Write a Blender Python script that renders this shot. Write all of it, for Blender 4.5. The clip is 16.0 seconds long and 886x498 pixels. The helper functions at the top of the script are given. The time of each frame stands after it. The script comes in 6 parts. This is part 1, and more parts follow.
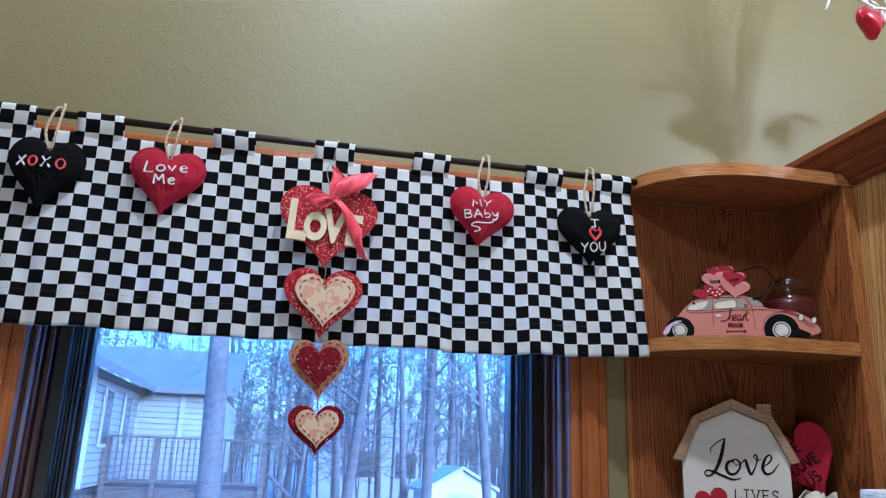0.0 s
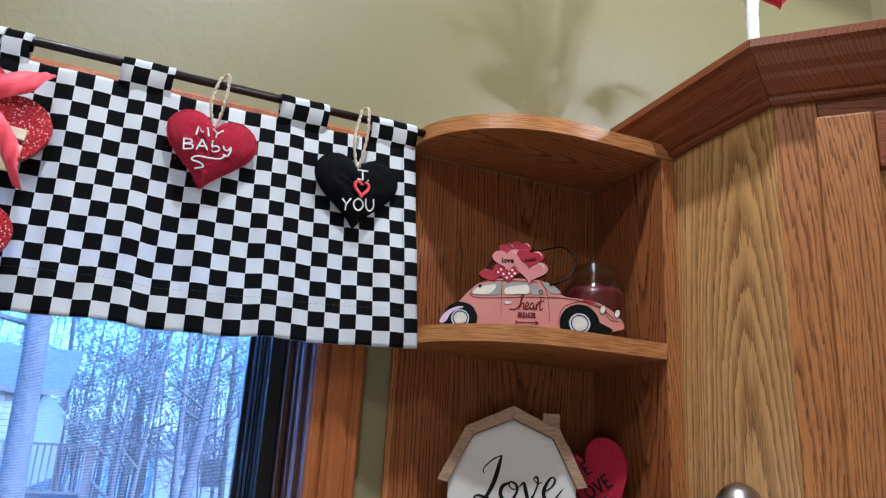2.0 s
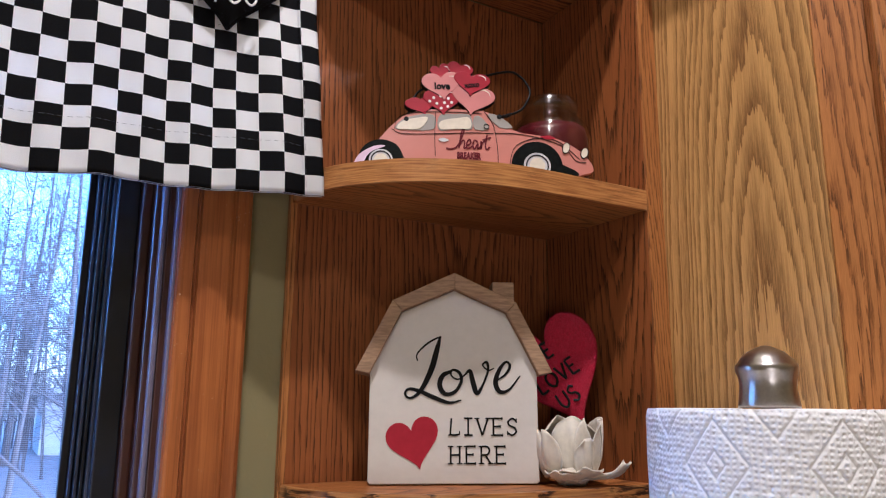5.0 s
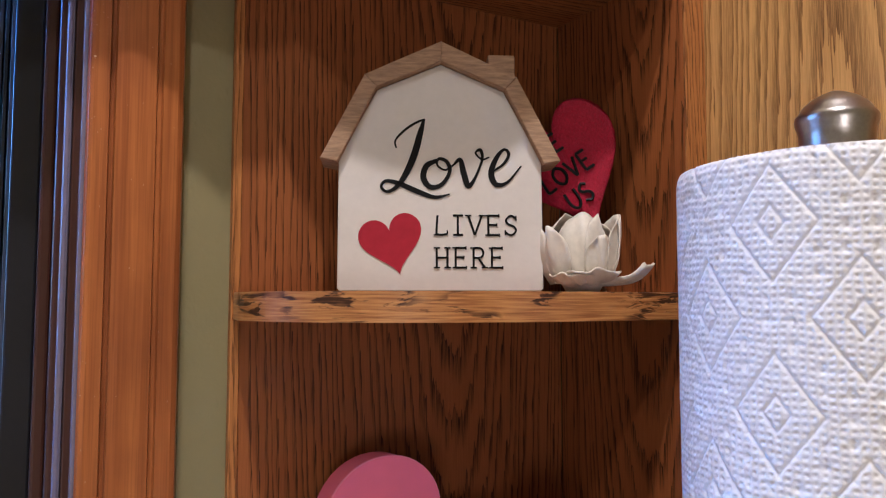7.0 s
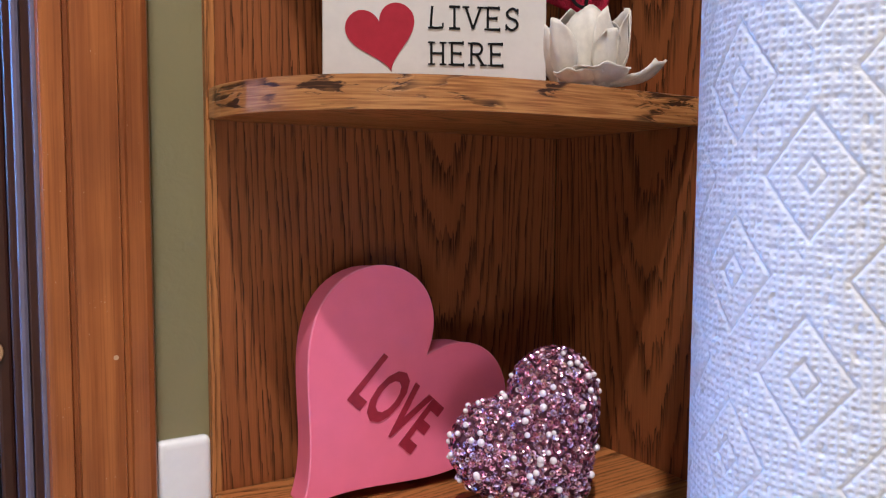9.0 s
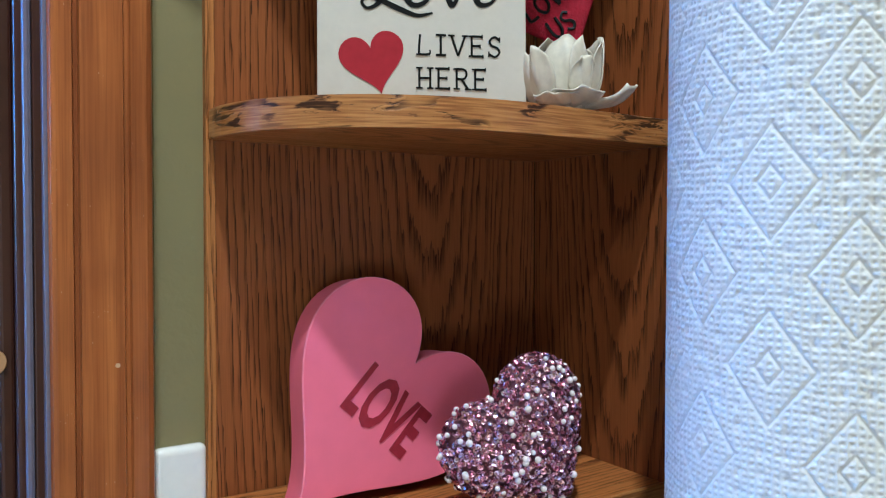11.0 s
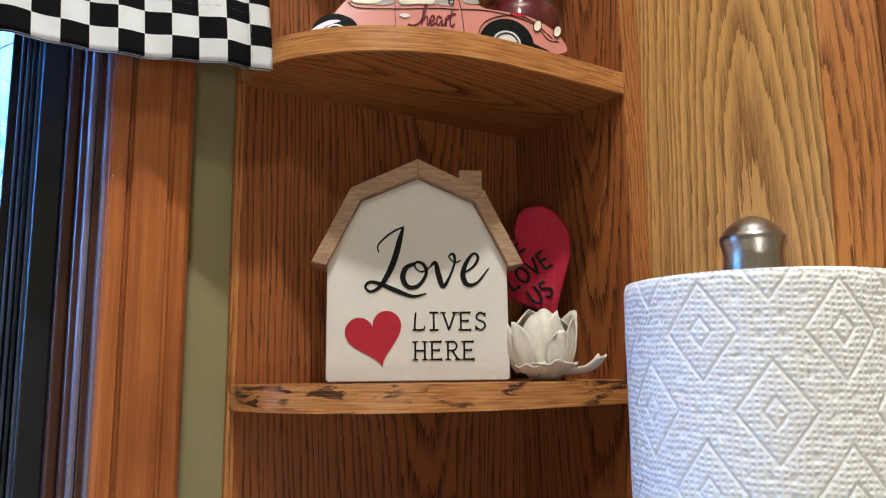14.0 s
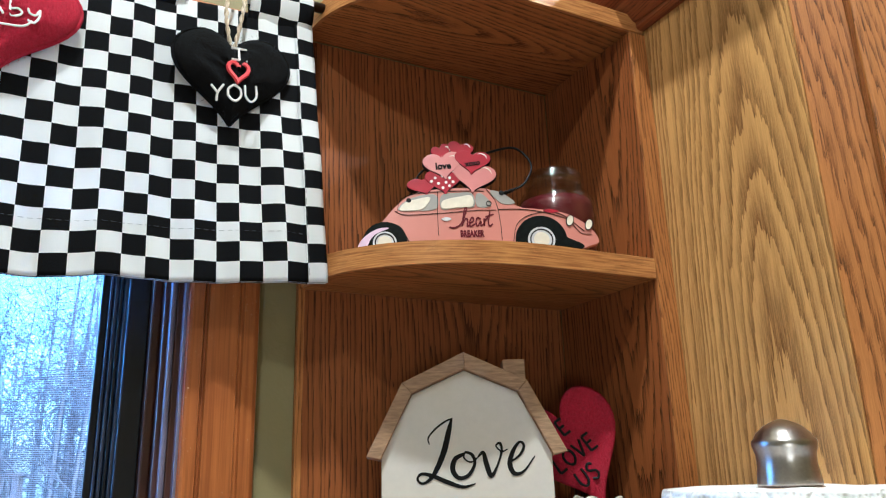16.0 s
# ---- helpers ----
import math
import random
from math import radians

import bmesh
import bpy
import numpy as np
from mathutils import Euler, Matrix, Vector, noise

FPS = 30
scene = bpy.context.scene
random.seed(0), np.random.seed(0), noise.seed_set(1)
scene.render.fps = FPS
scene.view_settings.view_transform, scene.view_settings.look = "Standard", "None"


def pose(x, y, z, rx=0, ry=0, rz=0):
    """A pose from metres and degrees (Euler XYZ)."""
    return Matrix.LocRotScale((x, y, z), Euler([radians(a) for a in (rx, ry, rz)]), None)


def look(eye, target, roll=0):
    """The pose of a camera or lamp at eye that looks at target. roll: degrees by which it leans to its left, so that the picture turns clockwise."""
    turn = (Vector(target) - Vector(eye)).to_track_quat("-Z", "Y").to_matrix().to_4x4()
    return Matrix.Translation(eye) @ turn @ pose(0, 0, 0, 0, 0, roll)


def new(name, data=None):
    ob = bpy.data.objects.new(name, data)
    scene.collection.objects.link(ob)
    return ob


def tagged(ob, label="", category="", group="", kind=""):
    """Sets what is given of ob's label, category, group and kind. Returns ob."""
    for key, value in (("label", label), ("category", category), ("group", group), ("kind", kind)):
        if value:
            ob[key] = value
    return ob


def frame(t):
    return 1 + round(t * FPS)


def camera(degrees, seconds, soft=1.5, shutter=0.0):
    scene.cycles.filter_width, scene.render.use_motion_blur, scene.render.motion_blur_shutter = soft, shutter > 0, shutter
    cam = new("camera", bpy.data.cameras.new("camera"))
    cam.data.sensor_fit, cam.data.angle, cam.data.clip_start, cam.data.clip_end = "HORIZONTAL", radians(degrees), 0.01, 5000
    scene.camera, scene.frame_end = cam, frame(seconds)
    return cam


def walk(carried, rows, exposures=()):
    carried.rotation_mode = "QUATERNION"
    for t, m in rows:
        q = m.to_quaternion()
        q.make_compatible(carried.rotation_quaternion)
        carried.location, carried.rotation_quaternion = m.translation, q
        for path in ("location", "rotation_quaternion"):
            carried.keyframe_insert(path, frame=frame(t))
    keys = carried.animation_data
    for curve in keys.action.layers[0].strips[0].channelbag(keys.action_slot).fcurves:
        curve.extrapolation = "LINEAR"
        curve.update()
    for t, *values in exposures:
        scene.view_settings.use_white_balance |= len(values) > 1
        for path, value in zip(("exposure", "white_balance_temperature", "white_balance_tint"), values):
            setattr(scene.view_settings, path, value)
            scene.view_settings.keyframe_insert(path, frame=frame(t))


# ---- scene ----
cam = camera(61.3, 16.0, soft=1.2)
PATH = [
    (0, (-0.499, -1.017, 1.719), (-0.095, 0.868, 2.252), 2.1),
    (0.5, (-0.412, -0.987, 1.736), (0.007, 0.897, 2.26), 2.9),
    (1, (-0.335, -0.964, 1.732), (0.123, 0.905, 2.275), 3.6),
    (1.5, (-0.288, -0.907, 1.728), (0.283, 0.925, 2.291), 3.7),
    (2, (-0.283, -0.821, 1.732), (0.446, 0.95, 2.309), 3.3),
    (2.5, (-0.283, -0.757, 1.739), (0.576, 0.956, 2.311), 2.7),
    (3, (-0.282, -0.715, 1.738), (0.667, 0.956, 2.296), 2.1),
    (3.5, (-0.275, -0.681, 1.723), (0.734, 0.958, 2.266), 1.7),
    (3.7, (-0.268, -0.671, 1.711), (0.755, 0.957, 2.263), 1.3),
    (5.8, (-0.169, -0.56, 1.688), (0.809, 1.158, 1.989), -0.1),
    (6, (-0.163, -0.55, 1.681), (0.822, 1.168, 1.963), -0.2),
    (6.5, (-0.139, -0.535, 1.66), (0.832, 1.199, 1.886), -0.1),
    (7, (-0.121, -0.51, 1.631), (0.85, 1.233, 1.772), 0.0),
    (7.5, (-0.117, -0.489, 1.615), (0.863, 1.254, 1.653), 0.1),
    (8, (-0.114, -0.478, 1.596), (0.881, 1.256, 1.538), 0.1),
    (8.5, (-0.114, -0.473, 1.583), (0.895, 1.248, 1.45), 0.4),
    (8.7, (-0.115, -0.473, 1.579), (0.906, 1.24, 1.433), 0.4),
    (10.8, (-0.137, -0.488, 1.558), (0.962, 1.182, 1.496), 0.1),
    (11, (-0.14, -0.491, 1.56), (0.962, 1.177, 1.511), 0.1),
    (11.5, (-0.151, -0.506, 1.572), (0.962, 1.156, 1.561), 0.2),
    (12, (-0.16, -0.52, 1.585), (0.955, 1.139, 1.616), 0.2),
    (12.5, (-0.162, -0.531, 1.6), (0.95, 1.129, 1.69), 0.1),
    (13, (-0.165, -0.54, 1.622), (0.934, 1.123, 1.793), -0.2),
    (13.5, (-0.168, -0.548, 1.637), (0.918, 1.113, 1.885), -0.4),
    (14, (-0.169, -0.559, 1.65), (0.899, 1.104, 1.956), -0.6),
    (14.5, (-0.173, -0.57, 1.662), (0.879, 1.092, 2.021), -0.8),
    (15, (-0.177, -0.581, 1.675), (0.849, 1.083, 2.099), -1.0),
    (15.5, (-0.175, -0.605, 1.694), (0.791, 1.075, 2.191), -1.4),
    (16, (-0.18, -0.62, 1.715), (0.706, 1.081, 2.283), -1.8),
]
EXPOSURES = [(0, 2.2, 3500, 10), (1.5, 2.35, 3550, 10), (3.5, 2.5, 3700, 14), (6, 2.55, 4000, 18), (8.5, 2.75, 3950, 18), (11, 2.75, 3500, 0), (12.5, 2.75, 3800, 4), (14, 2.8, 3880, 6), (16, 2.85, 3670, 3)]
walk(cam, [(t, look(eye, target, roll)) for t, eye, target, roll in PATH], EXPOSURES)

# ---- world, sun and lamps ----
world = bpy.data.worlds.new("world")
scene.world = world
world.use_nodes = True
sky = world.node_tree.nodes.new("ShaderNodeTexSky")
sky.sky_type = "NISHITA"
sky.sun_disc = False
sky.sun_elevation, sky.sun_rotation = radians(24), radians(150)
sky.air_density, sky.dust_density, sky.ozone_density = 1.2, 2.0, 3.5
world.node_tree.nodes["Background"].inputs["Strength"].default_value = 0.30
world.node_tree.links.new(sky.outputs[0], world.node_tree.nodes["Background"].inputs["Color"])


def lamp(name, kind, energy, colour, m, **more):
    data = bpy.data.lights.new(name, kind)
    data.energy, data.color = energy, colour
    for key, value in more.items():
        if key == "radius":
            data.shadow_soft_size = value
        if key == "angle":
            data.angle = value
        if key == "cone":
            data.spot_size, data.spot_blend = value, 0.08
    ob = new(name, data)
    ob.matrix_world = m
    return ob


WARM = (1.0, 0.665, 0.335)
lamp("sun", "SUN", 0.12, (0.95, 0.97, 1.0), look((0, 0, 0), (-0.47, 0.8, -0.41)), angle=radians(20))
lamp("ceiling_bulb", "SPOT", 27.0, WARM, pose(-0.25, -0.73, 3.40), radius=0.04, cone=radians(177))
lamp("pendant_bulb", "POINT", 2.6, WARM, pose(-0.44, -0.88, 2.60), radius=0.03)
for x, y in ((0.745, -0.80), (0.815, -0.82)):
    lamp("cabinet_top_bulb", "SPOT", 2.7, WARM, pose(x, y, 2.64), radius=0.012, cone=radians(177))
# Added fill with no visible source; brightens the lower bays and shelf undersides.
lamp("unseen_fill_bulb", "POINT", 8.0, WARM, pose(-1.25, -2.4, 1.15), radius=0.35)

# ---- materials ----


class Nodes:
    """Short hand for building one node material."""

    def __init__(self, name):
        self.mat = bpy.data.materials.new(name)
        self.mat.use_nodes = True
        self.tree = self.mat.node_tree
        self.bsdf = self.tree.nodes["Principled BSDF"]
        self.out = self.tree.nodes["Material Output"]

    def add(self, kind, **values):
        node = self.tree.nodes.new("ShaderNode" + kind)
        for key, value in values.items():
            if key == "operation":
                node.operation = value
            elif key == "data_type":
                node.data_type = value
            elif key == "dims":
                node.noise_dimensions = value
            elif key == "feature":
                node.feature = value
            elif key == "clamp":
                node.clamp = value
        return node

    def put(self, socket, value):
        if isinstance(value, bpy.types.NodeSocket):
            self.tree.links.new(value, socket)
        elif isinstance(value, tuple) and len(value) == 3 and socket.type == "RGBA":
            socket.default_value = (*value, 1.0)
        else:
            socket.default_value = value

    def math(self, op, a, b=0.0, c=0.0):
        node = self.add("Math", operation=op)
        for socket, value in zip(node.inputs, (a, b, c)):
            self.put(socket, value)
        return node.outputs[0]

    def vec(self, op, a, b=(0.0, 0.0, 0.0)):
        node = self.add("VectorMath", operation=op)
        self.put(node.inputs[0], a)
        self.put(node.inputs[1], b)
        return node.outputs["Value"] if op in ("LENGTH", "DOT_PRODUCT", "DISTANCE") else node.outputs[0]

    def noise(self, at, scale=1.0, detail=2.0, rough=0.5, warp=0.0):
        node = self.add("TexNoise")
        self.put(node.inputs["Vector"], at)
        for key, value in (("Scale", scale), ("Detail", detail), ("Roughness", rough), ("Distortion", warp)):
            self.put(node.inputs[key], value)
        return node.outputs["Fac"]

    def noise1(self, w, scale=1.0, detail=2.0):
        node = self.add("TexNoise", dims="1D")
        self.put(node.inputs["W"], w)
        self.put(node.inputs["Scale"], scale)
        self.put(node.inputs["Detail"], detail)
        return node.outputs["Fac"]

    def cells(self, at, scale, out="Distance", feature="F1"):
        node = self.add("TexVoronoi", feature=feature)
        self.put(node.inputs["Vector"], at)
        self.put(node.inputs["Scale"], scale)
        return node.outputs[out]

    def band(self, value, low, high):
        node = self.add("MapRange", clamp=True)
        self.put(node.inputs["Value"], value)
        self.put(node.inputs["From Min"], low)
        self.put(node.inputs["From Max"], high)
        return node.outputs[0]

    def mix(self, fac, a, b):
        node = self.add("Mix", data_type="RGBA")
        self.put(node.inputs["Factor"], fac)
        self.put(node.inputs[6], a)
        self.put(node.inputs[7], b)
        return node.outputs[2]

    def here(self, which="Object"):
        return self.add("TexCoord").outputs[which]

    def chance(self):
        return self.add("ObjectInfo").outputs["Random"]

    def bump(self, height, strength=0.3, distance=0.001):
        node = self.add("Bump")
        self.put(node.inputs["Height"], height)
        node.inputs["Strength"].default_value = strength
        node.inputs["Distance"].default_value = distance
        self.put(self.bsdf.inputs["Normal"], node.outputs[0])

    def done(self, colour, rough=0.5, metal=0.0, coat=0.0, sheen=0.0, spec=0.5):
        self.put(self.bsdf.inputs["Base Color"], colour)
        self.put(self.bsdf.inputs["Roughness"], rough)
        self.put(self.bsdf.inputs["Metallic"], metal)
        self.bsdf.inputs["Coat Weight"].default_value = coat
        self.bsdf.inputs["Coat Roughness"].default_value = 0.25
        self.bsdf.inputs["Sheen Weight"].default_value = sheen
        self.bsdf.inputs["Specular IOR Level"].default_value = spec
        return self.mat


def oak(name, along, light, dark, rings=230.0, lean=0.10, pores=0.8, arch=0.012, fine=1500.0, gloss=0.40, floor=0.06, off=0.0, ringed=0.34, width=0.55, still=None, sways=0.045, reach=0.055, jag=0.0022):
    """Flat-sawn oak: growth rings cut at a slant into arches, each ring a row of short dark pores along the grain axis (0, 1 or 2; 3 is upright on a side face)."""
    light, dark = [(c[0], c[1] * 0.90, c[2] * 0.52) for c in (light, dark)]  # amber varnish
    n = Nodes(name)
    sep = n.add("SeparateXYZ")
    n.put(sep.inputs[0], n.here())
    x, y, z = [sep.outputs[i] for i in range(3)]
    across, deep, grain = {0: (y, z, x), 1: (x, z, y), 2: (x, y, z), 3: (y, x, z)}[along]
    luck = n.chance() if still is None else still
    seed = n.math("MULTIPLY", luck, 7.3)
    com = n.add("CombineXYZ")
    n.put(com.inputs[0], n.math("ADD", across, seed))
    n.put(com.inputs[1], deep)
    n.put(com.inputs[2], grain)
    p = com.outputs[0]
    sway = n.math("MULTIPLY", n.math("SUBTRACT", n.noise(n.vec("MULTIPLY", p, (7.0, 7.0, 2.2)), 1.0, 2.0), 0.5), sways)
    mid = n.math("MULTIPLY", n.math("SUBTRACT", luck, 0.5), 0.07)
    mid = n.math("ADD", mid, off)
    u = n.math("ADD", n.math("ADD", across, sway), mid)
    w = n.math("ADD", n.math("ADD", n.math("MULTIPLY", grain, lean), arch), n.math("MULTIPLY", sway, 0.5))
    w = n.math("ADD", n.math("ADD", w, deep), n.math("MULTIPLY", luck, 0.03))
    r = n.math("SQRT", n.math("ADD", n.math("MULTIPLY", u, u), n.math("MULTIPLY", w, w)))
    jitter = n.math("MULTIPLY", n.noise(n.vec("MULTIPLY", p, (110.0, 110.0, 9.0)), 1.0, 3.0), jag)
    jitter = n.math("ADD", jitter, n.math("MULTIPLY", n.noise(n.vec("MULTIPLY", p, (520.0, 520.0, 24.0)), 1.0, 2.0), jag * 0.7))
    turn = n.math("ADD", n.math("MULTIPLY", n.math("ADD", r, jitter), rings), n.math("MULTIPLY", n.noise1(n.math("ADD", r, seed), 60.0, 1.0), 2.4))
    line = n.band(n.math("FRACT", turn), width, 0.0)
    fibre = n.noise(n.vec("MULTIPLY", p, (800.0, 800.0, 14.0)), 1.0, 3.0)
    streak = n.noise(n.vec("MULTIPLY", p, (40.0, 40.0, 1.5)), 1.0, 2.0)
    tone = n.math("ADD", n.math("MULTIPLY", line, ringed), n.math("ADD", n.math("MULTIPLY", fibre, 0.42), n.math("MULTIPLY", streak, 0.42)))
    base = n.mix(n.band(tone, 0.28, 0.95), light, dark)
    dash = n.band(n.noise(n.vec("MULTIPLY", p, (fine, fine, fine * reach)), 1.0, 1.0), 0.44, 0.53)
    pit = n.math("MULTIPLY", dash, n.math("ADD", n.math("MULTIPLY", line, 0.95), floor))
    colour = n.mix(n.math("MULTIPLY", pit, pores), base, tuple(c * 0.10 for c in dark))
    n.bump(n.math("SUBTRACT", n.math("MULTIPLY", fibre, 0.3), pit), 0.3, 0.0005)
    return n.done(colour, n.math("ADD", n.math("MULTIPLY", streak, 0.18), gloss - 0.05), spec=0.26)


OAK_BACK = oak("dark_oak_upright", 2, (0.285, 0.112, 0.028), (0.145, 0.050, 0.012), rings=225.0, lean=-0.075, arch=0.035, off=-0.034, pores=0.92, fine=1700.0, floor=0.10, ringed=0.46, width=0.48, still=0.5, sways=0.018, reach=0.022, jag=0.005)
OAK_BACK_SIDE = oak("dark_oak_side", 3, (0.275, 0.106, 0.026), (0.145, 0.050, 0.012), rings=225.0, lean=-0.075, arch=0.035, off=0.032, pores=0.92, fine=1700.0, floor=0.10, ringed=0.46, width=0.48, still=0.5, sways=0.02, reach=0.022, jag=0.005)
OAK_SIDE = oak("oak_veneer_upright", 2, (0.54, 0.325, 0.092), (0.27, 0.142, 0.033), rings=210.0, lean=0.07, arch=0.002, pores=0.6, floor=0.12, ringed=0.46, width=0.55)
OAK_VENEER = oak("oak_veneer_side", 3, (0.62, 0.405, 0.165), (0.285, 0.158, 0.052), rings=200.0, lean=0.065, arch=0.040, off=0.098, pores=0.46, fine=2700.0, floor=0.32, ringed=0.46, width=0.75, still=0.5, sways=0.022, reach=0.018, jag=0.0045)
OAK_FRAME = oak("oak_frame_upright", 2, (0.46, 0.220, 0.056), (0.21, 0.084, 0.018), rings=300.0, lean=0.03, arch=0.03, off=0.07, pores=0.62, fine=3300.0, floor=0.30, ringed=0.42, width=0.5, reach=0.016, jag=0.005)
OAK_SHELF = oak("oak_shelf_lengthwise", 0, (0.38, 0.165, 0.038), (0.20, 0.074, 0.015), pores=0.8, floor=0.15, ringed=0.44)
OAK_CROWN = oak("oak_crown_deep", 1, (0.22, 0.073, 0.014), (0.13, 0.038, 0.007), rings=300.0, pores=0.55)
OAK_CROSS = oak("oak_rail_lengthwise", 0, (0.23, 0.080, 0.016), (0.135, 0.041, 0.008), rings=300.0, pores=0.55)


def edge_wood(name, worn):
    n = Nodes(name)
    p = n.here()
    sep = n.add("SeparateXYZ")
    n.put(sep.inputs[0], p)
    knots = n.noise(n.vec("MULTIPLY", p, (26.0, 26.0, 130.0)), 1.0, 4.0, 0.65, 0.9)
    fine = n.noise(n.vec("MULTIPLY", p, (34.0, 34.0, 900.0)), 1.0, 3.0)
    base = n.mix(n.band(fine, 0.36, 0.66), (0.48, 0.235, 0.046), (0.25, 0.097, 0.016))
    seams = n.math("MULTIPLY", n.band(knots, 0.52, 0.57), n.band(n.noise(p, 24.0, 1.0), 0.44, 0.52))
    seams = n.math("MULTIPLY", seams, worn)
    col = n.mix(n.math("MULTIPLY", seams, n.band(fine, 0.10, 0.45)), base, (0.045, 0.018, 0.008))
    n.bump(n.math("SUBTRACT", n.math("MULTIPLY", fine, 0.3), seams), 0.4, 0.0007)
    return n.done(col, 0.36, spec=0.35)


OAK_EDGE = edge_wood("oak_edge_band", 1.0)
OAK_EDGE_FRESH = edge_wood("oak_edge_band_unmarked", 0.2)


def pine():
    """Orange-stained casing wood with soft grain, dust and little paint specks."""
    n = Nodes("stained_pine")
    p = n.here()
    q = n.vec("ADD", p, (0.3, 0.1, 0.0))
    grain = n.noise(n.vec("MULTIPLY", q, (130.0, 130.0, 2.2)), 1.0, 4.0, 0.6, 0.4)
    fine = n.noise(n.vec("MULTIPLY", q, (900.0, 900.0, 16.0)), 1.0, 2.0)
    blot = n.noise(n.vec("MULTIPLY", q, (20.0, 20.0, 7.0)), 1.0, 3.0)
    col = n.mix(n.band(grain, 0.3, 0.7), (0.43, 0.155, 0.020), (0.25, 0.078, 0.010))
    col = n.mix(n.math("MULTIPLY", n.band(fine, 0.45, 0.75), 0.4), col, (0.11, 0.028, 0.006))
    col = n.mix(n.math("MULTIPLY", n.band(blot, 0.45, 0.75), 0.6), col, (0.12, 0.03, 0.006))
    flat = n.vec("MULTIPLY", p, (1.0, 0.0, 1.0))
    dust = n.math("MULTIPLY", n.math("LESS_THAN", n.cells(flat, 400.0), 0.15), n.band(n.noise(p, 26.0, 2.0), 0.62, 0.70))
    fleck = n.math("LESS_THAN", n.cells(n.vec("ADD", flat, (0.012, 0.0, 0.013)), 26.0), 0.048)
    lint = n.math("MULTIPLY", n.math("LESS_THAN", n.cells(n.vec("MULTIPLY", flat, (1.0, 1.0, 0.4)), 210.0), 0.045), 0.5)
    col = n.mix(n.math("MAXIMUM", lint, n.math("MAXIMUM", n.math("MULTIPLY", dust, 0.6), n.math("MULTIPLY", fleck, 0.85))), col, (0.62, 0.44, 0.26))
    n.bump(n.math("ADD", n.math("MULTIPLY", fine, 0.4), fleck), 0.25, 0.0005)
    return n.done(col, n.math("ADD", n.math("MULTIPLY", blot, 0.22), 0.22), spec=0.32)


PINE = pine()


def plaster():
    """Olive wall paint over orange-peel plaster."""
    n = Nodes("olive_wall_paint")
    p = n.here()
    fine = n.noise(p, 260.0, 3.0)
    mid = n.noise(p, 55.0, 3.0, 0.55, 0.6)
    big = n.noise(p, 3.0, 3.0)
    col = n.mix(n.band(big, 0.3, 0.7), (0.240, 0.210, 0.088), (0.215, 0.188, 0.078))
    drips = n.band(n.cells(n.vec("MULTIPLY", p, (22.0, 22.0, 9.0)), 3.2), 0.02, 0.14)
    n.bump(n.math("ADD", n.math("MULTIPLY", fine, 0.25), n.math("ADD", mid, n.math("MULTIPLY", drips, -0.3))), 0.35, 0.0022)
    return n.done(col, n.math("ADD", n.math("MULTIPLY", mid, 0.15), 0.36), spec=0.45)


WALL = plaster()


def plain(name, colour, rough=0.5, metal=0.0, grit=0.12, scale=160.0, bump=0.15, coat=0.0, sheen=0.0, depth=0.0006, spec=0.5):
    """A near-plain surface with slight mottling and fine relief."""
    n = Nodes(name)
    p = n.here()
    a, b = n.noise(p, scale, 3.0), n.noise(p, scale * 0.12, 2.0)
    m = n.math("ADD", n.math("MULTIPLY", a, 0.6), n.math("MULTIPLY", b, 0.4))
    lo, hi = tuple(c * (1 - grit) for c in colour), tuple(min(c * (1 + grit), 0.95) for c in colour)
    if bump:
        n.bump(a, bump, depth)
    return n.done(n.mix(n.band(m, 0.3, 0.7), lo, hi), n.math("ADD", n.math("MULTIPLY", b, 0.12), rough - 0.06), metal, coat, sheen, spec)


CEILING = plain("ceiling_white", (0.76, 0.74, 0.68), 0.8, bump=0.4, depth=0.002)
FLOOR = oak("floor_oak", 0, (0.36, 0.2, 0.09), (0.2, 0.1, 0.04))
DARK_FRAME = plain("window_black_vinyl", (0.011, 0.011, 0.014), 0.38, bump=0.05, spec=0.35)
TRACK = plain("window_grey_track", (0.045, 0.05, 0.08), 0.4, bump=0.05, spec=0.4)
JAMB = plain("jamb_brown", (0.045, 0.016, 0.009), 0.33, scale=90.0)
# The strip's lilac tint is daylight reflection put into its colour.
WEATHER = plain("weatherstrip_daylight_tint", (0.15, 0.13, 0.18), 0.4)
LATCH = plain("tan_latch", (0.42, 0.25, 0.10), 0.45, grit=0.1)
STEEL = plain("brushed_steel", (0.42, 0.39, 0.36), 0.3, 1.0, scale=500.0, bump=0.1)
WIRE = plain("silver_wire", (0.6, 0.6, 0.6), 0.3, 1.0)
BLACK_WIRE = plain("black_wire", (0.004, 0.004, 0.004), 0.45, spec=0.2)
ROD = plain("dark_bronze_rod", (0.022, 0.014, 0.011), 0.35, 0.4)
PLATE = plain("white_switch_plate", (0.82, 0.81, 0.78), 0.22, grit=0.03, coat=0.4, bump=0.03)
ENAMEL = plain("white_enamel", (0.78, 0.77, 0.74), 0.3, coat=0.2, bump=0.05)
PAINT_WHITE = plain("sign_white_paint", (0.60, 0.565, 0.50), 0.5, grit=0.04)
INK = plain("black_print", (0.006, 0.006, 0.006), 0.6, spec=0.12)
RED_PRINT = plain("red_print", (0.31, 0.011, 0.02), 0.55, grit=0.1, spec=0.2)
PINK_BLOCK = plain("pink_painted_wood", (0.78, 0.17, 0.28), 0.42, grit=0.05, scale=60.0)
